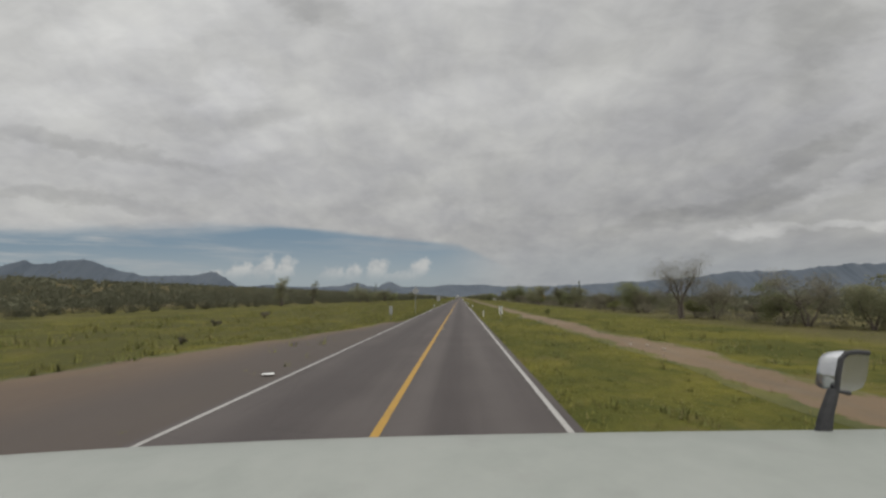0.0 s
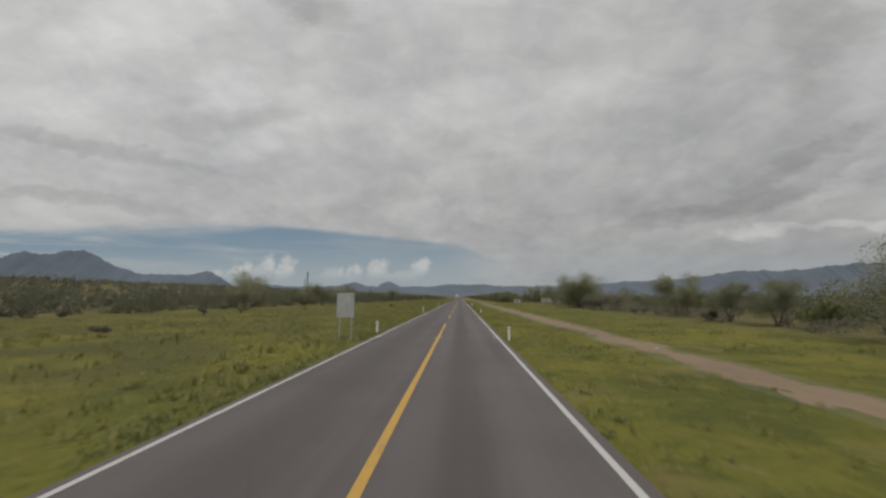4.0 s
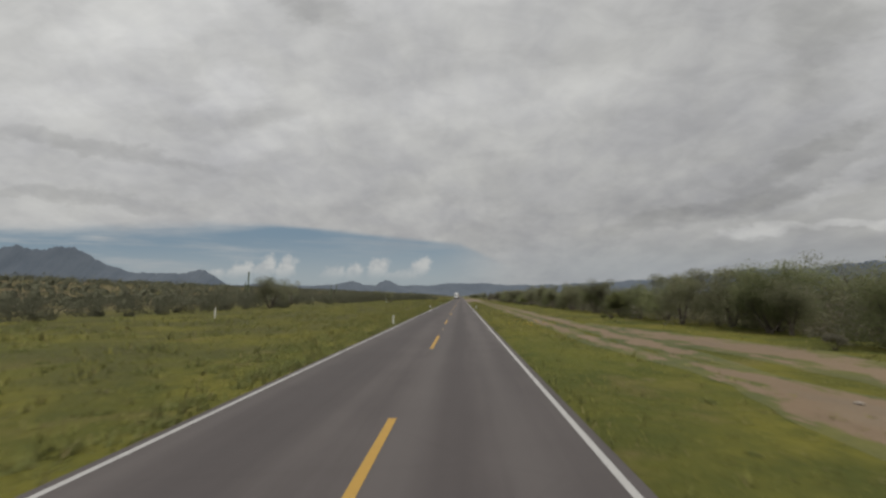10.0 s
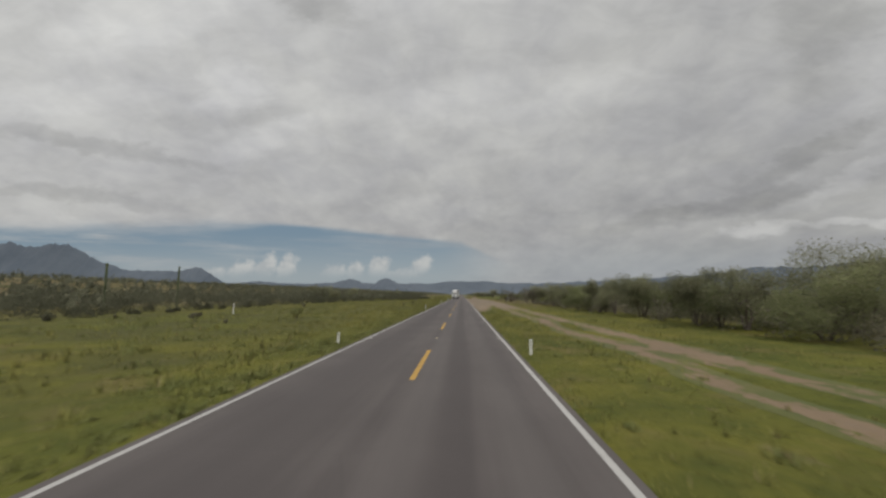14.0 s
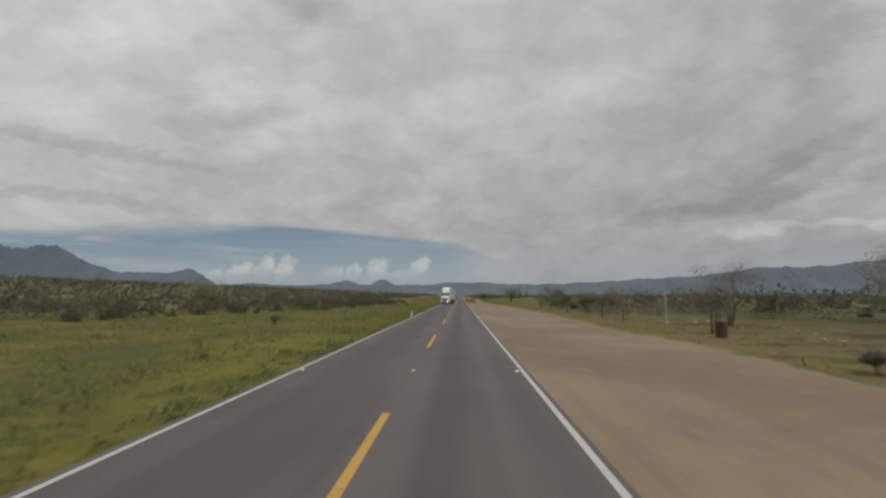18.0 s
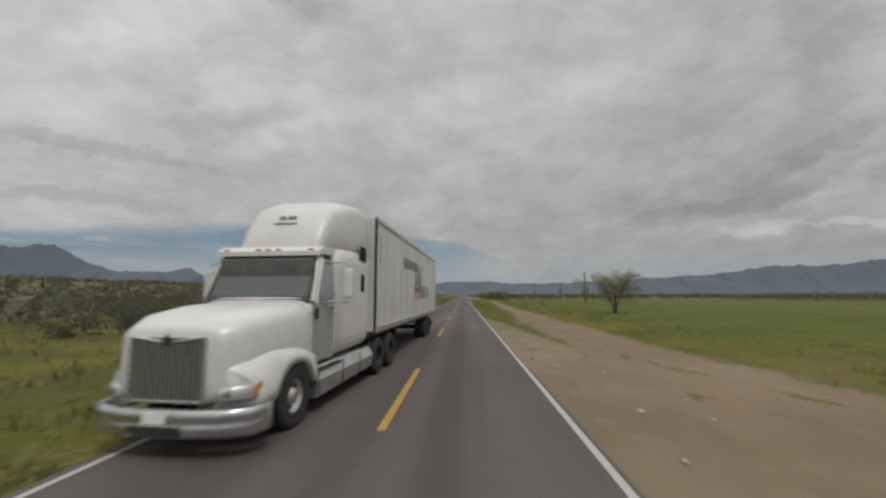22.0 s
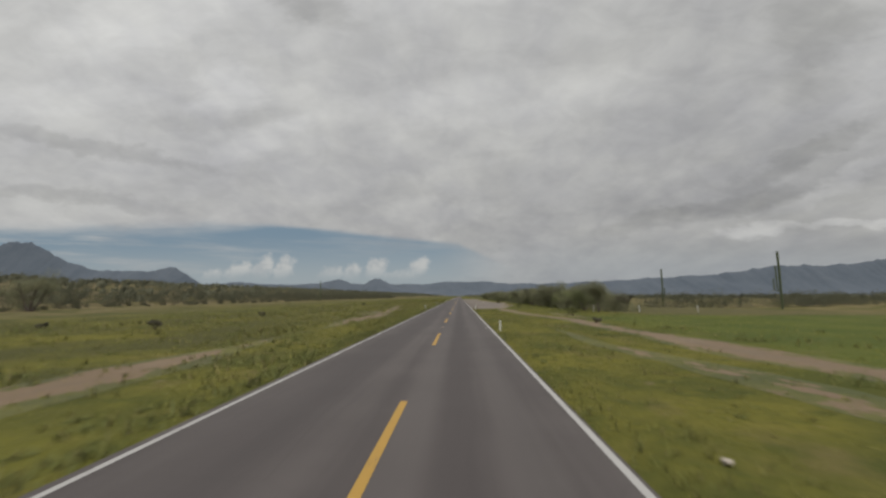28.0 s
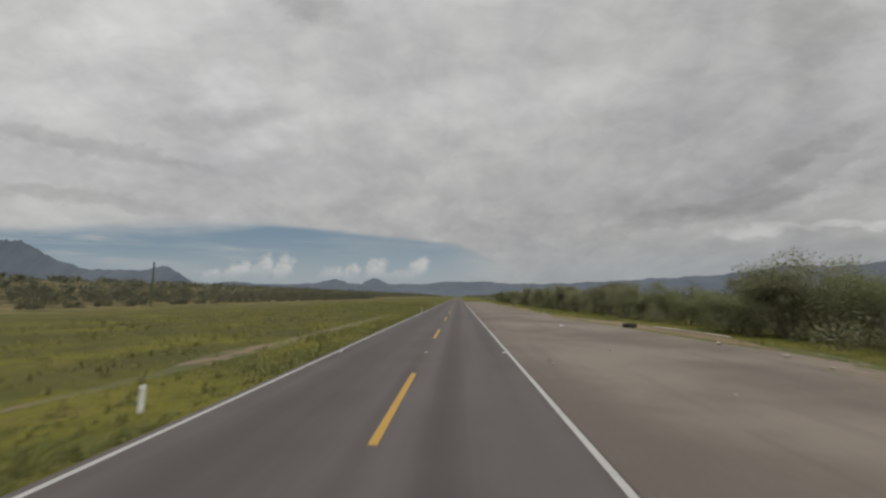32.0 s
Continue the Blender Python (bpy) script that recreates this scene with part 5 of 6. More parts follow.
big_tree("dense mesquite tree in the scrub", -53.8, 675.5, 7.2, 3.0, 136, 4200, MESQUITE, 0.10, 4)
big_tree("broad mesquite tree in the scrub", -63.0, 674.0, 6.0, 3.2, 137, 3400, MESQUITE, 0.10, 4)
big_tree("tall mesquite tree at the far side of the grass", -66.0, 752.0, 7.2, 3.2, 138, 3600, MESQUITE, 0.10, 4)
big_tree("broad mesquite tree beyond the grass", -51.0, 195.0, 6.4, 3.4, 139, 3600, MESQUITE, 0.10, 4)
big_tree("low mesquite tree beyond the grass", -46.5, 508.5, 4.9, 3.0, 140, 3200, MESQUITE, 0.10, 4)
big_tree("lone rounded mesquite tree far along the field", -37.8, 322.0, 6.0, 3.3, 114, 7000, MESQUITE, 0.10, 4)
big_tree("large mesquite tree at the edge of the gravel", 20.5, 818.0, 4.2, 3.0, 115, 6500, MESQUITE, 0.08, 5)


def rail_gate(width, height, rails, posts, at, turn, label, uprights=4):
    """A tubular field gate hung between posts: x runs along it."""
    top = thing("field_gate", label, "gate", "field gates", (at[0], at[1], float(ground_height(*at))), turn)
    for i in range(rails):
        z = 0.22 + (height - 0.25) * i / (rails - 1)
        part("rail", tubes([(0, 0, z), (width, 0, z)], 0.032, 8), GATE_WHITE, top)
    for i in range(uprights):
        x = 0.03 + (width - 0.06) * i / (uprights - 1)
        part("upright", tubes([(x, 0.0, 0.18), (x, 0.0, height)], 0.034, 8), GATE_WHITE, top)
    for x in posts:
        part("gate_post", tubes([(x, 0, -0.3), (x, 0, height + 0.16)], 0.07, 10), GATE_WHITE, top)
    return top


rail_gate(3.4, 1.25, 5, (-0.18, 0.45, 3.55, 3.95), (20.5, 250.7), -68, "white tubular steel field gate standing in the grass")
rail_gate(3.8, 1.45, 5, (-0.15, 0.55), (-27.4, 591.6), 22, "white tubular steel field gate, closed", 5)


def rail_fence(points, height, rails, label):
    """White corral panels: each post and each rail by itself."""
    top = thing("corral_fence", label, "fence")
    for p in points:
        part("post", tubes([(p[0], p[1], -0.4), (p[0], p[1], height + 0.08)], 0.065, 8), GATE_WHITE, top)
    for a, b in zip(points, points[1:]):
        for i in range(rails):
            z = 0.25 + (height - 0.3) * i / (rails - 1)
            part("rail", tubes([(*a, z), (*b, z)], 0.04, 6), GATE_WHITE, top)
    return top


rail_fence([(28.6, 240.5), (28.9, 239.0), (31.0, 238.2), (33.6, 237.6), (36.6, 236.9), (40.0, 236.2), (43.5, 235.4), (47.0, 234.6), (51, 233.6), (55, 232.6)], 1.55, 5, "white pipe corral fence at the edge of the trees")


def old_machine():
    """The yellow loader that stands behind the corral."""
    top = thing("loader", "yellow farm loader parked behind the corral", "loader", at=(52.0, 252.0, -0.1), turn=20)
    yellow = surface("faded yellow paint", (0.42, 0.25, 0.05), (0.56, 0.36, 0.08), 3.0, 0.5, bump=0.1, stain=(0.2, 0.12, 0.06))
    part("body", boxes((1.5, 3.2, 0.9), (0, 0, 1.3), 0.12), yellow, top)
    part("cab", boxes((1.3, 1.2, 1.2), (0, 0.5, 2.3), 0.1), yellow, top)
    part("roof", boxes((1.5, 1.5, 0.1), (0, 0.5, 2.98), 0.03), yellow, top)
    part("bucket", boxes((2.1, 0.7, 0.8), (0, -2.5, 0.75), 0.1), yellow, top)
    for s in (-0.55, 0.55):
        part("lift_arm", tubes([(s, -0.4, 1.8), (s, -1.5, 1.6), (s, -2.4, 0.9)], 0.09, 6), yellow, top)
    for x in (-0.8, 0.8):
        for y in (-1.0, 1.1):
            part("wheel", wheel_mesh(0.62, 0.4, x), RUBBER, top)
            top.children[-1].location = (x, y, 0.62)
    return top


def ring(bm, radius, x0, x1, r_in, sides=28, round_off=0.03):
    """A lathe round the x axis: an outer tread with rounded shoulders, open at the inner radius."""
    prof = [(x0, r_in), (x0, radius - round_off), (x0 + round_off, radius), (x1 - round_off, radius), (x1, radius - round_off), (x1, r_in)]
    rows = []
    for j in range(sides):
        a = 2 * math.pi * j / sides
        rows.append([bm.verts.new((x, r * math.cos(a), r * math.sin(a))) for x, r in prof])
    for j in range(sides):
        p, q = rows[j], rows[(j + 1) % sides]
        for i in range(len(prof) - 1):
            bm.faces.new((p[i], p[i + 1], q[i + 1], q[i]))
    return rows


def wheel_mesh(radius, width, side):
    bm = bmesh.new()
    rows = ring(bm, radius, -width / 2, width / 2, radius * 0.55)
    bm.faces.new([r[0] for r in rows]), bm.faces.new([r[-1] for r in rows])
    return finish(bm, "wheel", RUBBER)


old_machine()


def sign_post(bm_parts, name, label, category, at):
    top = thing(name, label, category, at=(at[0], at[1], float(ground_height(*at))))
    for n_, bm, mat, lab in bm_parts:
        part(n_, bm, mat, top, lab)
    return top


def km_sign(at, face):
    """A narrow upright kilometre board; face -1 looks at the coming car."""
    bits = [("pole", tubes([(0, 0.03, -0.3), (0, 0.03, 1.30)], 0.022, 8), GALV, ""),
            ("board", boxes((0.30, 0.012, 0.80), (0, 0, 1.02), 0.004), SIGN_FACE if face < 0 else SIGN_BACK, "narrow upright board")]
    if face < 0:
        bits.append(("emblem", boxes((0.17, 0.004, 0.13), (0, -0.009, 1.33), 0.0), BLACK, "dark printed emblem"))
        for i, (w, h) in enumerate(((0.10, 0.13), (0.13, 0.13), (0.13, 0.13))):
            bits.append(("printed_bar", boxes((w, 0.004, h), (0, -0.009, 1.12 - 0.18 * i), 0.0), BLACK, "dark bar of unreadable print"))
    return sign_post(bits, "kilometre_sign", "small white kilometre board on a thin pole" if face < 0 else "back of a small grey board on a thin pole", "road sign", at)


km_sign((4.1, 42.3), -1)
km_sign((-6.7, 42.6), 1)
diamond = sign_post([("pole", boxes((0.06, 0.06, 4.2), (0, 0, 1.75), 0.008), GALV, ""),
                     ("board", boxes((0.80, 0.012, 0.80), (0, -0.042, 3.16), 0.004, Euler((0, radians(45), 0)).to_matrix()), SIGN_BACK, "unpainted back of a diamond-shaped board")],
                    "warning_sign", "grey back of a diamond warning sign on a square pole", "road sign", (-6.4, 61.6))
sign_post([("pole", boxes((0.06, 0.06, 2.7), (-0.32, 0.04, 1.1), 0.008), GALV, ""), ("pole", boxes((0.06, 0.06, 2.7), (0.32, 0.04, 1.1), 0.008), GALV, ""),
           ("board", boxes((0.95, 0.012, 1.3), (0, 0, 1.85), 0.004), SIGN_BACK, "unpainted back of a rectangular board")],
          "road_sign", "pale back of a rectangular road sign on two poles", "road sign", (-6.2, 120.0))


def stake(name, label, at, height, radius, mat, lean=0.0, sides=7):
    top = thing(name, label, "post", at=(at[0], at[1], float(ground_height(*at))))
    part("stake", tubes([(0, 0, -0.3), (lean * 0.5, 0, height * 0.5), (lean, 0.02, height)], [radius, radius * 0.95, radius * 0.85], sides), mat, top)
    return top


for at, h in (((-26.0, 285.5), 1.15), ((-26.5, 386.0), 1.3), ((-19.5, 567.0), 1.2), ((19.7, 752.5), 0.95), ((34.0, 751.5), 0.95), ((26.0, 752.0), 0.95)):
    stake("boundary_post", "thin white boundary post in the grass", at, h, 0.06, POST_WHITE)
for at, h in (((15.2, 476.5), 1.0), ((15.2, 495.8), 1.0), ((15.6, 483.0), 1.35), ((15.8, 464.5), 1.5), ((15.3, 505.5), 1.0), ((15.6, 516.0), 1.0), ((28.5, 228.0), 1.6), ((25.0, 232.0), 1.6), ((18.6, 763.0), 1.5), ((18.6, 636.0), 1.3), ((19.4, 637.0), 1.2)):
    stake("fence_post", "dark weathered wooden fence post", at, h, 0.075, WOOD, 0.03)
stake("gate_mast", "tall pale gate mast with a rusty foot", (14.6, 467.5), 2.5, 0.05, GALV)

timber = thing("timber_gate", "old timber rail gate at the ranch entrance", "gate", at=(15.6, 463.2, -0.12), turn=62)
for z in (0.45, 0.8, 1.1):
    part("rail", boxes((3.6, 0.04, 0.10), (1.9, 0, z), 0.012), WOOD, timber)
for x in (0.2, 1.9, 3.6):
    part("upright", boxes((0.09, 0.05, 1.15), (x, 0.046, 0.62), 0.012), WOOD, timber)

drum = thing("steel_drum", "rusty steel drum beside the gate post", "drum", at=(14.9, 462.2, -0.13))
bm = bmesh.new()
for z0, z1, r in ((0, 0.28, 0.29), (0.28, 0.32, 0.305), (0.32, 0.58, 0.29), (0.58, 0.62, 0.305), (0.62, 0.88, 0.29)):
    bmesh.ops.create_cone(bm, cap_ends=True, segments=20, radius1=r, radius2=r, depth=z1 - z0, matrix=Matrix.Translation((0, 0, (z0 + z1) / 2)))
part("barrel", bm, surface("rusty steel", (0.045, 0.030, 0.024), (0.11, 0.065, 0.045), 5.0, 0.85, 0.2, 0.4), drum)


def stones(name, label, count, x0, x1, y0, y1, lo, hi, seed, mat=None):
    """Loose stones, each a small broken lump."""
    g = random.Random(seed)
    protos = []
    for i in range(4):
        bm = bmesh.new()
        bmesh.ops.create_icosphere(bm, subdivisions=1, radius=0.5)
        for v in bm.verts:
            v.co *= g.uniform(0.75, 1.2)
            v.co.z *= 0.6
        protos.append(finish(bm, name, mat or STONE))
    for i in range(count):
        x, y, s = g.uniform(x0, x1), g.uniform(y0, y1), g.uniform(lo, hi)
        ob = new(name, g.choice(protos))
        ob.matrix_world = pose(x, y, float(ground_height(x, y)) + 0.03 + s * 0.12, 0, 0, g.uniform(0, 360)) @ Matrix.Diagonal((s, s * g.uniform(0.7, 1.2), s, 1))
        tagged(ob, label, "stone", "loose stones on the verge")


stones("stone", "pale broken stone lying in the dirt", 46, 2.6, 5.2, 505, 565, 0.05, 0.16, 2)
stones("stone", "pale broken stone lying in the dirt", 30, 5.2, 11.0, 420, 560, 0.05, 0.13, 3)
stones("stone", "pale broken stone on the gravel", 26, 2.9, 11.5, 790, 900, 0.05, 0.14, 4)
stones("stone", "pale stone beside the track", 18, 3.0, 6.0, 640, 700, 0.08, 0.25, 5)
stones("stone", "reddish stone on the track", 26, 6.5, 9.8, 0, 260, 0.06, 0.2, 6)
stones("stone", "whitish stone under the trees", 22, 17.5, 24.0, 445, 475, 0.15, 0.4, 7)
stones("stone", "pale stone along the edge of the gravel lot", 22, 12.0, 13.2, 800, 900, 0.12, 0.35, 8)


def tyre(at, turn, label):
    top = thing("scrap_tyre", label, "tyre", at=at, turn=turn)
    bm = bmesh.new()
    rows = ring(bm, 0.5, -0.13, 0.13, 0.3, 24, 0.06)
    for j in range(24):
        a, b = rows[j], rows[(j + 1) % 24]
        bm.faces.new((a[-1], a[0], b[0], b[-1]))
    bmesh.ops.rotate(bm, verts=bm.verts, matrix=Matrix.Rotation(radians(90), 3, "Y"))
    part("carcass", bm, RUBBER, top)
    return top


tyre((12.9, 825.5, 0.05), 20, "black scrap tyre lying at the edge of the gravel")


def tyre_scrap(at, turn):
    """A curled strip of tread on the edge of the road."""
    top = thing("tyre_scrap", "black curled strip of tyre tread on the asphalt", "tyre scrap", at=at, turn=turn)
    v, f = [], []
    for i in range(10):
        a = -0.31 + 0.62 * i / 9
        z = 0.03 + 0.16 * (a * 3.2) ** 2 * (1.4 if i > 5 else 0.5)
        w = 0.10 + 0.03 * math.sin(i * 1.7)
        v += [(a, -w, z), (a, w, z + 0.02), (a, -w, z - 0.025), (a, w, z - 0.005)]
    for i in range(9):
        q = 4 * i
        f += [(q, q + 1, q + 5, q + 4), (q + 2, q + 6, q + 7, q + 3), (q, q + 4, q + 6, q + 2), (q + 1, q + 3, q + 7, q + 5)]
    f += [(0, 2, 3, 1), (36, 37, 39, 38)]
    part("tread", mesh_of("tread", v, f, RUBBER), RUBBER, top)


tyre_scrap((-3.75, 235.5, 0.0), 35)


def litter(at, size, turn, label, mat):
    top = thing("litter", label, "litter", at=at, turn=turn)
    bm = bmesh.new()
    bmesh.ops.create_grid(bm, x_segments=4, y_segments=3, size=0.5)
    for v in bm.verts:
        v.co.x, v.co.y = v.co.x * size, v.co.y * size * 0.6
        v.co.z = 0.02 + 0.05 * size * (1 + noise.noise((v.co.x * 9, v.co.y * 9, size)))
    bmesh.ops.solidify(bm, geom=bm.faces[:], thickness=0.01)
    part("sheet", bm, mat, top)


kerb = thing("concrete_strip", "pale broken concrete strip along the gravel's edge", "kerb", at=(15.0, 822.0, -0.12), turn=4)
for y, w in ((-2.9, 2.3), (-0.4, 2.4), (2.2, 2.5)):
    part("slab", boxes((0.28, w, 0.12), (0.02 * y, y, 0.05), 0.02, Euler((0, 0, radians(2 * y))).to_matrix()), STONE, kerb)

litter((-5.35, 14.7, -0.02), 0.34, 30, "crumpled white litter on the dirt shoulder", SIGN_FACE)
litter((8.0, 826.0, -0.06), 0.4, 80, "crumpled white litter on the gravel", SIGN_FACE)
litter((15.2, 806.0, -0.05), 0.3, 10, "crumpled pale litter in the grass", SIGN_FACE)
litter((-5.2, 571.6, -0.03), 0.14, 20, "flat pale litter at the road's edge", SIGN_FACE)

# a clump of yellow flowers on the verge
FLOWER = leafy("yellow petals", (0.50, 0.32, 0.03), (0.62, 0.44, 0.05), (0.55, 0.26, 0.04), 0.1)
g = np.random.default_rng(5)
pts = np.stack([g.uniform(3.6, 7.5, 150), g.uniform(274.0, 277.5, 150), g.uniform(0.15, 0.5, 150)], 1)
pts[:, 2] += ground_height(pts[:, 0], pts[:, 1])
tagged(new("flowers", mesh_of("flowers", *cards(pts, np.full(150, 0.045), 1.1, 3), FLOWER)), "yellow and orange wildflowers in the verge", "flowers", kind="stuff")

# ---------------------------------------------------------------- the oncoming lorry
LORRY_WHITE = surface("white lorry paint", (0.54, 0.545, 0.53), (0.62, 0.62, 0.60), 1.2, 0.32, bump=0.0, stain=(0.48, 0.465, 0.44))
TRAILER_WHITE = surface("dusty white trailer sheet", (0.50, 0.50, 0.48), (0.60, 0.60, 0.58), 0.6, 0.45, bump=0.05, stain=(0.42, 0.41, 0.38))
CHROME = surface("dull chrome", (0.50, 0.51, 0.52), (0.62, 0.63, 0.64), 3.0, 0.22, 0.9, 0.0, stain=(0.40, 0.38, 0.36))
ALLOY = surface("polished aluminium", (0.52, 0.52, 0.52), (0.66, 0.66, 0.66), 5.0, 0.3, 0.85, 0.0, stain=(0.36, 0.34, 0.32))
DARK = surface("black chassis paint and shaded openings", (0.014, 0.014, 0.014), (0.034, 0.033, 0.032), 5.0, 0.7, stain=(0.06, 0.055, 0.05))
TRIM = surface("dark plastic trim", (0.025, 0.025, 0.027), (0.05, 0.05, 0.052), 8.0, 0.6)
AMBER = surface("amber lamp lens", (0.34, 0.135, 0.02), (0.44, 0.19, 0.03), 14.0, 0.25, bump=0.2)
LAMP = surface("clear lamp lens", (0.42, 0.42, 0.42), (0.60, 0.60, 0.60), 14.0, 0.12, 0.5, 0.2)
RED = surface("red reflective tape", (0.34, 0.035, 0.03), (0.45, 0.06, 0.05), 9.0, 0.4, bump=0.05)
GREY_PRINT = surface("grey printed lettering", (0.10, 0.10, 0.105), (0.155, 0.155, 0.16), 4.0, 0.5, bump=0.0)


def build_glass(k, shader):
    shader.inputs["Base Color"].default_value = (0.34, 0.38, 0.38, 1)
    shader.inputs["Roughness"].default_value = 0.03
    shader.inputs["Transmission Weight"].default_value = 0.55
    shader.inputs["IOR"].default_value = 1.5


GLASS = material("tinted cab glass", build_glass)
CABIN = surface("dark cab insides", (0.060, 0.060, 0.060), (0.110, 0.108, 0.104), 3.0, 0.8)


def loft(sections, close=True):
    """A skin through sections, each a list of points; the ends are closed."""
    bm = bmesh.new()
    rows = [[bm.verts.new(p) for p in s] for s in sections]
    n_p = len(rows[0])
    for a, b in zip(rows, rows[1:]):
        for i in range(n_p - (0 if close else 1)):
            bm.faces.new((a[i], a[(i + 1) % n_p], b[(i + 1) % n_p], b[i]))
    if close:
        bm.faces.new(rows[0]), bm.faces.new(rows[-1])
    return bm


def hoop(y, half, low, top, power=3.2, count=28, shift=0.0):
    """A rounded-box section across the lorry."""
    out = []
    for i in range(count):
        a = 2 * math.pi * i / count
        c, s = math.cos(a), math.sin(a)
        x = half * math.copysign(abs(c) ** (2 / power), c)
        z = (low + top) / 2 + (top - low) / 2 * math.copysign(abs(s) ** (2 / power), s)
        out.append((x, y + shift * (z - low), z))
    return out


def quad(name, pts, mat, parent, thick=0.02, label=""):
    """A thin panel through four or more corners."""
    bm = bmesh.new()
    f = bm.faces.new([bm.verts.new(p) for p in pts])
    bmesh.ops.solidify(bm, geom=[f], thickness=thick)
    return part(name, bm, mat, parent, label)


def road_wheel(parent, x, y, radius, width, outward, rim=ALLOY):
    tyre_bm = bmesh.new()
    rows = ring(tyre_bm, radius, -width / 2, width / 2, radius * 0.56, 30, 0.05)
    for j in range(30):
        a, b = rows[j], rows[(j + 1) % 30]
        tyre_bm.faces.new((a[-1], a[0], b[0], b[-1]))
    w = part("wheel", tyre_bm, RUBBER, parent, "black lorry tyre")
    w.location = (x, y, radius)
    disc = bmesh.new()
    o = outward
    prof = [(0.0, 0.57), (0.10 * o, 0.55), (0.10 * o, 0.50), (0.02 * o, 0.44), (0.0 * o, 0.26), (0.09 * o, 0.22), (0.11 * o, 0.10), (0.11 * o, 0.02)]
    rr = [[disc.verts.new((px + o * 0.02, r * radius * math.cos(2 * math.pi * j / 24), r * radius * math.sin(2 * math.pi * j / 24))) for px, r in prof] for j in range(24)]
    for j in range(24):
        p, q = rr[j], rr[(j + 1) % 24]
        for i in range(len(prof) - 1):
            disc.faces.new((p[i], p[i + 1], q[i + 1], q[i]))
    part("rim", disc, rim, w, "polished disc wheel", True)
    # dark discs on the rim stand for the shade in its openings
    for j in range(8):
        a = 2 * math.pi * j / 8
        hole = bmesh.new()
        bmesh.ops.create_cone(hole, cap_ends=True, segments=8, radius1=0.035, radius2=0.035, depth=0.02, matrix=Matrix.Translation((o * 0.045, 0.35 * radius * math.cos(a), 0.35 * radius * math.sin(a))) @ Matrix.Rotation(radians(90), 4, "Y"))
        part("hand_hole", hole, DARK, w)
    return w


def make_lorry():
    """y = 0 at the front axle, the nose towards -y."""
    t = thing("lorry", "white bonneted tractor lorry coming the other way", "truck", at=(-3.82, 546.0, 0.0), turn=-4.6)
    # bonnet between the wings
    part("bonnet", loft([hoop(-1.12, 0.72, 0.78, 1.68, 6), hoop(-1.06, 0.83, 0.70, 1.79, 5), hoop(-0.7, 0.98, 0.70, 1.95, 4.8), hoop(0.0, 1.08, 0.72, 2.05, 5), hoop(0.7, 1.11, 0.75, 2.09, 5), hoop(1.12, 1.13, 0.80, 2.10, 5.5)]), LORRY_WHITE, t, "long white bonnet", True)
    for s in (-1, 1):
        # wings that flow from the bonnet and arch over the wheels
        rows = []
        for i in range(19):
            y = -1.06 + 2.1 * i / 18
            crest = 1.06 + 0.30 * math.sin(math.pi * min(1.0, (y + 1.06) / 2.3)) ** 0.8
            inside = 0.66 ** 2 - (y - 0.28) ** 2
            low = 0.50 + math.sqrt(inside) * 0.88 if inside > 0 else 0.62
            back = 0.26 * max(0.0, 1 - (y + 1.06) / 0.5)
            rows.append([(s * 0.70, y, crest + 0.16), (s * 0.88, y + back * 0.1, crest + 0.10), (s * 1.04, y + back * 0.4, crest + 0.0), (s * 1.16, y + back * 0.8, crest - 0.10),
                         (s * 1.22, y + back, min(crest - 0.16, low + 0.16)), (s * 1.22, y + back, low), (s * 1.14, y + back, low), (s * 0.70, y, low)])
        part("wing", loft(rows), LORRY_WHITE, t, "rounded white wing", True)
        front = lambda q, z, d: (s * (0.76 + 0.42 * q), -1.075 + 0.27 * q ** 2 + d, z)
        lens = lambda q: [front(q, 0.80, 0.0), front(q, 0.86, -0.035), front(q, 0.98 + 0.03 * q, -0.03), front(q, 1.03 + 0.02 * q, 0.03), front(q, 0.92, 0.10)]
        lamp_ob = part("headlight", loft([lens(q) for q in (0.0, 0.08, 0.3, 0.5, 0.7, 0.92)]), LAMP, t, "clear headlight", True)
        part("turn_lens", loft([lens(q) for q in (0.93, 0.98, 1.03)]), AMBER, lamp_ob, "amber turn lens", True)
        part("lamp_bowl", tubes([front(0.3, 0.91, -0.045), front(0.3, 0.91, -0.02)], 0.055, 12), CHROME, lamp_ob)
    # grille
    # a solid dark backing stands for the shade between the bars
    gr = part("grille", boxes((1.12, 0.05, 0.86), (0, -1.125, 1.18), 0.02), DARK, t, "dark backing for the shaded grille opening")
    for i in range(16):
        x = -0.52 + 1.04 * i / 15
        part("grille_bar", boxes((0.026, 0.03, 0.83), (x, -1.16, 1.18), 0.008), ALLOY, gr)
    for pts in (((-0.57, 0.75), (0.57, 0.75)), ((-0.57, 0.75), (-0.57, 1.62)), ((0.57, 0.75), (0.57, 1.62)), ((-0.57, 1.62), (0, 1.54)), ((0.57, 1.62), (0, 1.54))):
        part("grille_frame", tubes([(pts[0][0], -1.165, pts[0][1]), (pts[1][0], -1.165, pts[1][1])], 0.022, 6), CHROME, gr)
    part("badge", boxes((0.13, 0.02, 0.13), (0, -1.19, 1.58), 0.01, Euler((0, radians(45), 0)).to_matrix()), DARK, gr, "dark diamond badge")
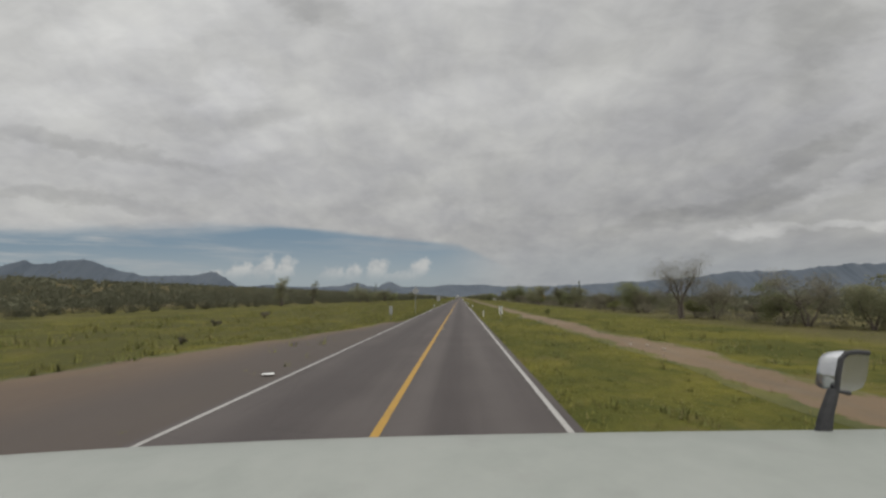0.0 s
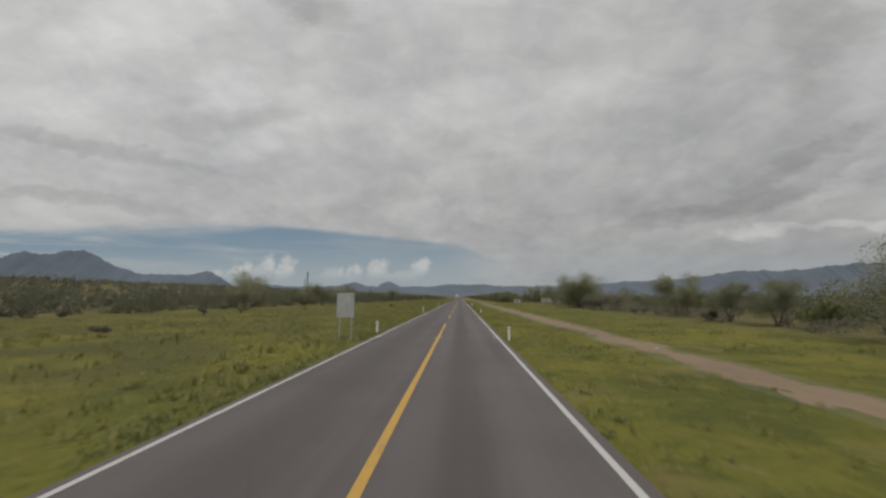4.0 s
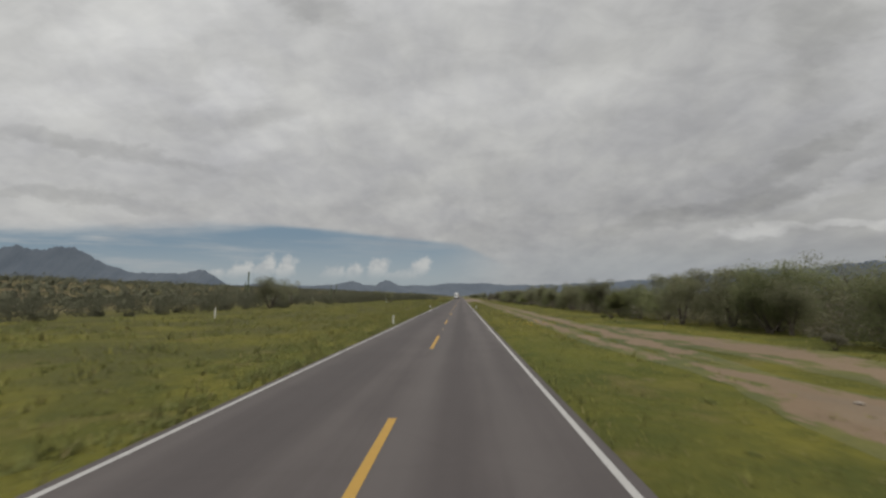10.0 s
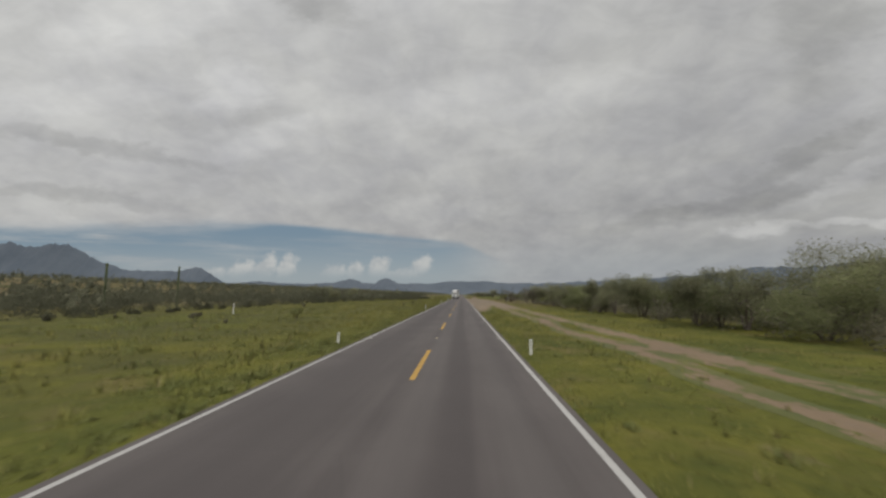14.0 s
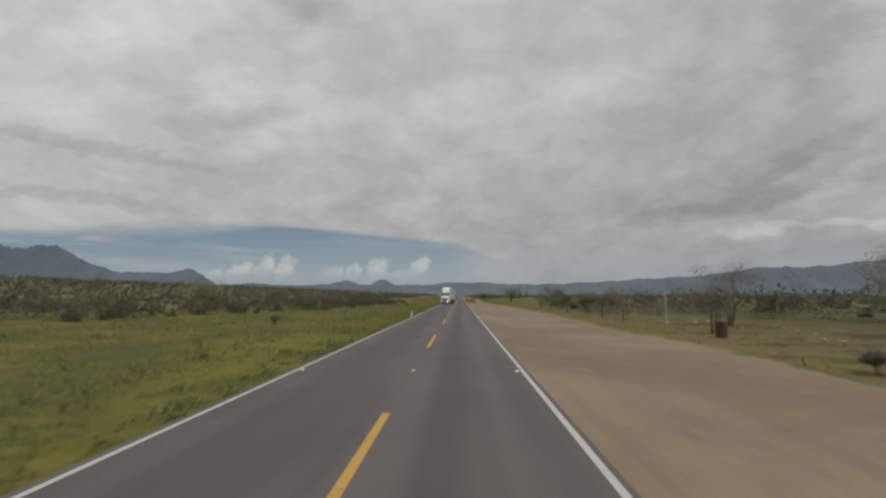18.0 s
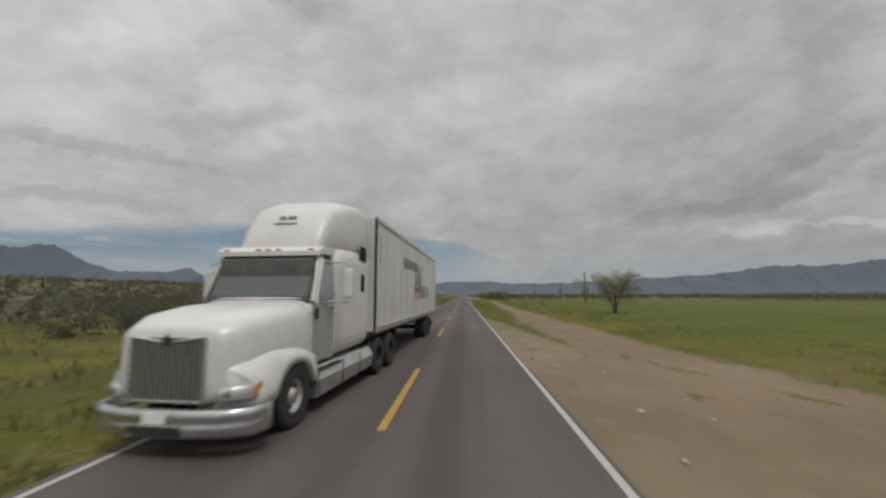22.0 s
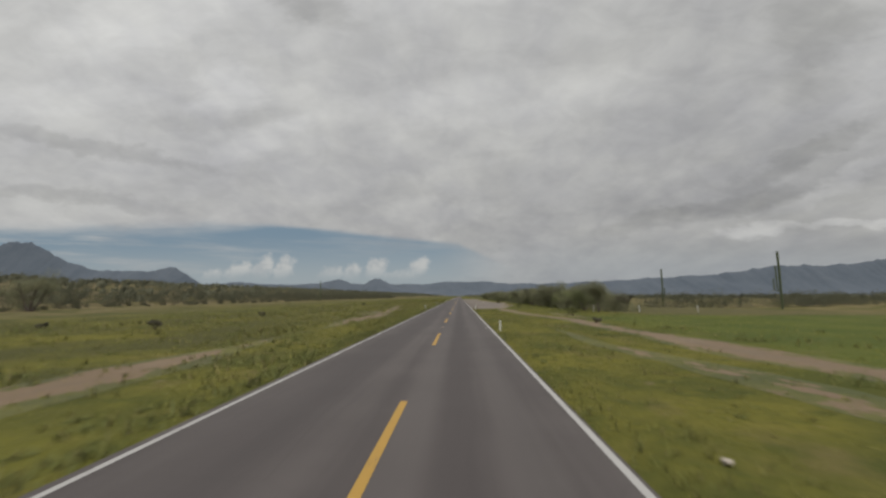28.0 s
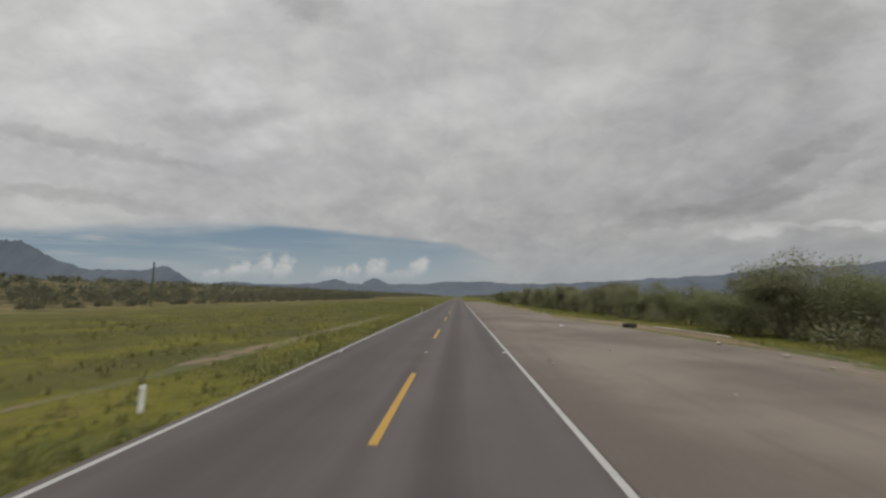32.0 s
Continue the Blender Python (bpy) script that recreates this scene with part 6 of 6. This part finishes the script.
    # bumper with swept ends
    sec = lambda x, y: [(x, y, 0.34), (x, y - 0.05, 0.40), (x, y - 0.06, 0.52), (x, y - 0.03, 0.56), (x, y - 0.06, 0.60), (x, y - 0.05, 0.70), (x, y + 0.02, 0.73), (x, y + 0.10, 0.68), (x, y + 0.10, 0.36)]
    bump = part("bumper", loft([sec(-1.30, -0.70), sec(-1.22, -0.98), sec(-0.9, -1.16), sec(-0.45, -1.24), sec(0.45, -1.24), sec(0.9, -1.16), sec(1.22, -0.98), sec(1.30, -0.70)]), CHROME, t, "wide chrome bumper", True)
    # dark block on the bumper in place of a shaded slot
    part("air_slot", boxes((0.8, 0.03, 0.12), (0, -1.295, 0.46), 0.02), DARK, bump)
    part("plate", boxes((0.34, 0.015, 0.15), (0, -1.315, 0.62), 0.004), SIGN_FACE, bump, "blank number plate")
    # cab and sleeper
    part("cab", loft([hoop(1.05, 1.10, 0.85, 2.10, 7), hoop(1.12, 1.12, 0.85, 2.12, 7), hoop(1.22, 1.13, 0.85, 2.2, 7)]), LORRY_WHITE, t)
    part("cab_back", loft([hoop(2.1, 1.14, 0.85, 3.10, 8), hoop(2.2, 1.15, 0.85, 3.12, 8), hoop(2.7, 1.17, 0.88, 3.3, 8), hoop(4.26, 1.18, 0.90, 3.4, 8), hoop(4.33, 1.15, 0.93, 3.36, 8)]), LORRY_WHITE, t, "white sleeper body")
    # a solid dark block stands in for the hollow cab behind the glass
    part("cab_lining", boxes((2.0, 0.7, 1.0), (0, 1.72, 2.45), 0.05), CABIN, t, "dark block filling the cab")
    part("dashboard", boxes((2.0, 0.3, 0.18), (0, 1.33, 2.12), 0.04), CABIN, t)
    quad("windscreen", [(-1.06, 1.18, 2.14), (1.06, 1.18, 2.14), (1.01, 1.54, 2.98), (-1.01, 1.54, 2.98)], GLASS, t, 0.012, "large tinted windscreen")
    for pts in (((-1.06, 1.15, 2.10), (1.06, 1.15, 2.10)), ((-1.0, 1.55, 2.98), (1.0, 1.55, 2.98)), ((-1.06, 1.15, 2.10), (-1.0, 1.55, 2.98)), ((1.06, 1.15, 2.10), (1.0, 1.55, 2.98))):
        part("screen_frame", tubes(pts, 0.04, 6), TRIM, t)
    for s in (-1, 1):
        part("screen_pillar", loft([[(s * 1.07, 1.14, 2.1), (s * 1.14, 1.16, 2.1), (s * 1.14, 1.30, 2.1), (s * 1.07, 1.26, 2.1)], [(s * 1.01, 1.52, 3.0), (s * 1.08, 1.54, 3.0), (s * 1.08, 1.66, 3.0), (s * 1.01, 1.64, 3.0)]]), LORRY_WHITE, t)
        door = quad("door", [(s * 1.135, 1.18, 0.95), (s * 1.15, 2.12, 0.95), (s * 1.15, 2.12, 2.12), (s * 1.135, 1.18, 2.12)], LORRY_WHITE, t, 0.03, "white cab door")
        quad("door_window", [(s * 1.145, 1.40, 2.04), (s * 1.155, 2.10, 2.14), (s * 1.115, 2.16, 2.86), (s * 1.10, 1.66, 2.84)], GLASS, door, 0.012, "side window")
        part("door_frame", tubes([(s * 1.13, 1.30, 2.04), (s * 1.09, 1.62, 2.92), (s * 1.10, 2.20, 2.94), (s * 1.15, 2.20, 2.10)], 0.035, 6), LORRY_WHITE, door)
        part("door_handle", boxes((0.03, 0.14, 0.04), (s * 1.17, 1.98, 1.95), 0.008), CHROME, door)
        part("vent", boxes((0.02, 0.16, 0.20), (s * 1.155, 1.30, 1.86), 0.004), DARK, door, "dark louvre")
        quad("sleeper_window", [(s * 1.185, 3.70, 2.30), (s * 1.19, 3.94, 2.30), (s * 1.19, 3.94, 2.73), (s * 1.185, 3.70, 2.73)], DARK, t, 0.01)
        quad("fairing_window", [(s * 1.185, 3.55, 3.10), (s * 1.19, 4.08, 3.06), (s * 1.185, 4.02, 3.42), (s * 1.18, 3.62, 3.46)], DARK, t, 0.01)
        # mirror on bent arms
        mir = part("mirror", boxes((0.20, 0.16, 0.62), (s * 1.56, 1.86, 2.45), 0.06), LORRY_WHITE, t, "tall white mirror housing")
        part("mirror_glass", boxes((0.15, 0.012, 0.52), (s * 1.56, 1.948, 2.45), 0.02), CHROME, mir)
        for z in (2.06, 2.86):
            part("mirror_arm", tubes([(s * 1.10, 1.62, z), (s * 1.30, 1.80, z + 0.03), (s * 1.56, 1.86, z)], 0.016, 6), CHROME, mir)
        # side skirts, steps and tank
        sk = part("side_skirt", loft([[(s * 1.20, 1.06, 0.30), (s * 1.24, 1.06, 0.62), (s * 1.12, 1.06, 0.86), (s * 0.9, 1.06, 0.86), (s * 0.9, 1.06, 0.30)], [(s * 1.20, 4.4, 0.34), (s * 1.24, 4.4, 0.62), (s * 1.12, 4.4, 0.84), (s * 0.9, 4.4, 0.84), (s * 0.9, 4.4, 0.34)]]), ALLOY, t, "silver side skirt")
        for y in (1.35, 1.95):
            part("step", boxes((0.10, 0.46, 0.05), (s * 1.20, y, 0.80), 0.01), DARK, sk)
        for y in (1.12, 2.3, 3.4):
            part("skirt_seam", boxes((0.012, 0.02, 0.50), (s * 1.232, y, 0.58), 0.0), TRIM, sk)
    # visor and roof fairing
    vis = part("visor", loft([[(-1.10, 1.42, 3.00), (1.10, 1.42, 3.00), (1.10, 1.42, 3.09), (-1.10, 1.42, 3.09)], [(-1.12, 1.62, 3.04), (1.12, 1.62, 3.04), (1.12, 1.62, 3.20), (-1.12, 1.62, 3.20)], [(-1.12, 2.15, 3.04), (1.12, 2.15, 3.04), (1.12, 2.15, 3.22), (-1.12, 2.15, 3.22)]]), LORRY_WHITE, t, "roof visor")
    for x in (-0.92, -0.22, 0.0, 0.22, 0.92):
        part("roof_lamp", boxes((0.12, 0.05, 0.04), (x, 1.46, 3.12), 0.015), AMBER, vis, "small amber roof lamp")
    fair = part("roof_fairing", loft([hoop(1.80, 0.86, 3.08, 3.22, 5), hoop(2.05, 0.91, 3.08, 3.75, 4.5), hoop(2.45, 0.97, 3.08, 4.25, 4.5), hoop(3.0, 1.04, 3.08, 4.46, 5), hoop(3.8, 1.12, 3.08, 4.53, 6), hoop(4.30, 1.14, 3.08, 4.50, 6), hoop(4.37, 1.12, 3.08, 4.44, 6)]), LORRY_WHITE, t, "white roof fairing", True)
    for x, w, h in ((-0.12, 0.14, 0.10), (0.10, 0.20, 0.08)):
        part("emblem", boxes((w, 0.012, h), (x, 2.165, 3.93), 0.0, Euler((radians(-38), 0, 0)).to_matrix()), GREY_PRINT, fair)
    part("printed_bar", boxes((0.52, 0.012, 0.03), (0, 2.045, 3.78), 0.0, Euler((radians(-38), 0, 0)).to_matrix()), GREY_PRINT, fair)
    # chassis and wheels
    for s in (-0.43, 0.43):
        part("chassis_rail", boxes((0.09, 7.6, 0.26), (s, 3.2, 0.86), 0.01), DARK, t)
    for s in (-1, 1):
        road_wheel(t, s * 1.04, 0.28, 0.52, 0.30, s)
        for y in (4.98, 6.28):
            road_wheel(t, s * 0.96, y, 0.51, 0.56, s)
        part("mud_flap", boxes((0.6, 0.02, 0.6), (s * 0.92, 6.98, 0.56), 0.005), DARK, t)
    for y in (0.28, 4.98, 6.28):
        part("axle", tubes([(-0.9, y, 0.52), (0.9, y, 0.52)], 0.07, 8), DARK, t)
    # the cab sits a little forward over the engine
    for o in t.children:
        if o.name.split(".")[0] in ("cab", "cab_back", "cab_lining", "dashboard", "windscreen", "screen_frame", "screen_pillar", "door", "sleeper_window", "fairing_window", "mirror", "visor", "roof_fairing"):
            o.location.y -= 0.22
    # the nose stands a little back over the axle
    for o in t.children:
        kind = o.name.split(".")[0]
        if kind in ("bonnet", "wing", "headlight", "grille", "bumper"):
            o.location.y = 0.05
            o.location.z = -0.07 if kind == "headlight" else -0.05 if kind == "bumper" else 0.0
        elif kind in ("wheel", "axle") and o.location.y < 1.0 and (kind == "wheel" or o.data.vertices[0].co.y < 1.0):
            o.location.y += 0.06
    return t


def make_trailer():
    t = thing("trailer", "long white box trailer coupled behind the lorry", "trailer", at=(-3.72, 546.0, 0.0), turn=-2.6)
    y0, y1, half, low, top = 4.46, 18.8, 1.30, 1.20, 4.42
    body = part("box_body", boxes((2 * half, y1 - y0, top - low), (0, (y0 + y1) / 2, (top + low) / 2), 0.02), TRAILER_WHITE, t, "riveted white box body")
    for s in (-1, 1):
        part("top_rail", boxes((0.05, y1 - y0, 0.12), (s * (half + 0.012), (y0 + y1) / 2, top - 0.05), 0.012), ALLOY, t, "grey top rail")
        part("bottom_rail", boxes((0.05, y1 - y0, 0.16), (s * (half + 0.012), (y0 + y1) / 2, low + 0.05), 0.012), ALLOY, t, "grey bottom rail")
        for e in (y0, y1):
            part("corner_post", boxes((0.06, 0.12, top - low), (s * (half - 0.01), e + (0.04 if e == y0 else -0.04), (top + low) / 2), 0.02), DARK if e == y0 else ALLOY, t)
        for i in range(1, 12):
            part("seam", boxes((0.008, 0.03, top - low - 0.2), (s * (half + 0.002), y0 + (y1 - y0) * i / 12, (top + low) / 2), 0.0), ALLOY, body)
        # lettering shown as plain shapes
        for i in range(9):
            part("printed_bar", boxes((0.008, 0.24, 0.42), (s * (half + 0.006), 8.6 + 0.36 * i, 3.45), 0.0), GREY_PRINT, body, "grey bar of print")
        for i, w in enumerate((0.30, 0.34, 0.30, 0.14, 0.34)):
            part("printed_bar", boxes((0.008, w, 0.62), (s * (half + 0.006), 13.0 + 0.55 * i, 2.35), 0.0), GREY_PRINT, body, "dark bar of print")
        for dy, lean in ((0.0, 8), (0.55, -20), (0.95, 20), (1.5, -8)):
            part("emblem", boxes((0.008, 0.26, 1.25), (s * (half + 0.006), 11.2 + dy, 2.95), 0.0, Euler((radians(lean), 0, 0)).to_matrix()), GREY_PRINT, body, "large dark emblem stroke")
        for dy in (0.0, 0.75, 1.5):
            part("emblem", boxes((0.009, 0.26, 0.5), (s * (half + 0.007), 11.15 + dy, 2.28), 0.0), RED, body, "red foot of the emblem")
        for i in range(4):
            part("printed_bar", boxes((0.008, 0.05, 0.14), (s * (half + 0.006), 4.95, 3.85 - 0.2 * i), 0.0), RED if i == 0 else GREY_PRINT, body)
        for i in range(7):
            part("reflector", boxes((0.008, 0.22, 0.05), (s * (half + 0.041), y0 + 0.8 + 2.2 * i, low + 0.08), 0.0), RED, t, "red reflective strip")
        for y in (14.9, 16.2):
            road_wheel(t, s * 0.98, y, 0.50, 0.56, s, DARK)
        part("mud_flap", boxes((0.62, 0.02, 0.62), (s * 0.95, 17.0, 0.58), 0.005), DARK, t)
        part("landing_leg", boxes((0.12, 0.14, 1.0), (s * 0.75, 7.2, 0.72), 0.01), DARK, t)
        part("slide_rail", boxes((0.10, 4.6, 0.22), (s * 0.5, 15.6, 0.98), 0.01), DARK, t)
        part("guard_upright", boxes((0.07, 0.07, 0.68), (s * 0.75, 18.5, 0.85), 0.01), DARK, t)
    part("floor_frame", boxes((2.3, 14.8, 0.12), (0, 11.1, 1.10), 0.01), DARK, t)
    part("rear_guard", boxes((2.4, 0.08, 0.10), (0, 18.52, 0.52), 0.015), DARK, t, "black rear bumper bar")
    for y in (14.9, 16.2):
        part("axle", tubes([(-0.9, y, 0.5), (0.9, y, 0.5)], 0.07, 8), DARK, t)
    for x in (-0.64, 0.64):
        part("rear_door", boxes((1.22, 0.03, 3.0), (x, 18.81, 2.80), 0.01), TRAILER_WHITE, t)
    return t


make_lorry()
make_trailer()

# ---------------------------------------------------------------- front of the lorry that carries the view, left at its start


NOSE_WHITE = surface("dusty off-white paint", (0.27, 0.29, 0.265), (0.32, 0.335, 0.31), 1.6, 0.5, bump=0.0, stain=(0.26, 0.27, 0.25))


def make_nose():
    # only the front is built; it stays behind when the view moves on
    t = thing("lorry_nose", "white bonnet and mirror of the lorry carrying the view, cut off behind", "truck", at=(0.16, 3.26, 0.0), turn=0.0)
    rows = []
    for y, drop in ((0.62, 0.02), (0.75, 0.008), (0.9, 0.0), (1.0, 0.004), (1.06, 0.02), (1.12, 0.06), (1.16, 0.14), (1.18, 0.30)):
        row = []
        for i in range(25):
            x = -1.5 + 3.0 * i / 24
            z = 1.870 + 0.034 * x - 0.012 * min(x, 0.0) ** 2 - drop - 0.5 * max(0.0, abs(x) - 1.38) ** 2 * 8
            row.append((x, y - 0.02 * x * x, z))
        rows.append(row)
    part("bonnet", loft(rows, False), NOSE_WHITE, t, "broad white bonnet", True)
    # unseen parts, added to carry the bonnet
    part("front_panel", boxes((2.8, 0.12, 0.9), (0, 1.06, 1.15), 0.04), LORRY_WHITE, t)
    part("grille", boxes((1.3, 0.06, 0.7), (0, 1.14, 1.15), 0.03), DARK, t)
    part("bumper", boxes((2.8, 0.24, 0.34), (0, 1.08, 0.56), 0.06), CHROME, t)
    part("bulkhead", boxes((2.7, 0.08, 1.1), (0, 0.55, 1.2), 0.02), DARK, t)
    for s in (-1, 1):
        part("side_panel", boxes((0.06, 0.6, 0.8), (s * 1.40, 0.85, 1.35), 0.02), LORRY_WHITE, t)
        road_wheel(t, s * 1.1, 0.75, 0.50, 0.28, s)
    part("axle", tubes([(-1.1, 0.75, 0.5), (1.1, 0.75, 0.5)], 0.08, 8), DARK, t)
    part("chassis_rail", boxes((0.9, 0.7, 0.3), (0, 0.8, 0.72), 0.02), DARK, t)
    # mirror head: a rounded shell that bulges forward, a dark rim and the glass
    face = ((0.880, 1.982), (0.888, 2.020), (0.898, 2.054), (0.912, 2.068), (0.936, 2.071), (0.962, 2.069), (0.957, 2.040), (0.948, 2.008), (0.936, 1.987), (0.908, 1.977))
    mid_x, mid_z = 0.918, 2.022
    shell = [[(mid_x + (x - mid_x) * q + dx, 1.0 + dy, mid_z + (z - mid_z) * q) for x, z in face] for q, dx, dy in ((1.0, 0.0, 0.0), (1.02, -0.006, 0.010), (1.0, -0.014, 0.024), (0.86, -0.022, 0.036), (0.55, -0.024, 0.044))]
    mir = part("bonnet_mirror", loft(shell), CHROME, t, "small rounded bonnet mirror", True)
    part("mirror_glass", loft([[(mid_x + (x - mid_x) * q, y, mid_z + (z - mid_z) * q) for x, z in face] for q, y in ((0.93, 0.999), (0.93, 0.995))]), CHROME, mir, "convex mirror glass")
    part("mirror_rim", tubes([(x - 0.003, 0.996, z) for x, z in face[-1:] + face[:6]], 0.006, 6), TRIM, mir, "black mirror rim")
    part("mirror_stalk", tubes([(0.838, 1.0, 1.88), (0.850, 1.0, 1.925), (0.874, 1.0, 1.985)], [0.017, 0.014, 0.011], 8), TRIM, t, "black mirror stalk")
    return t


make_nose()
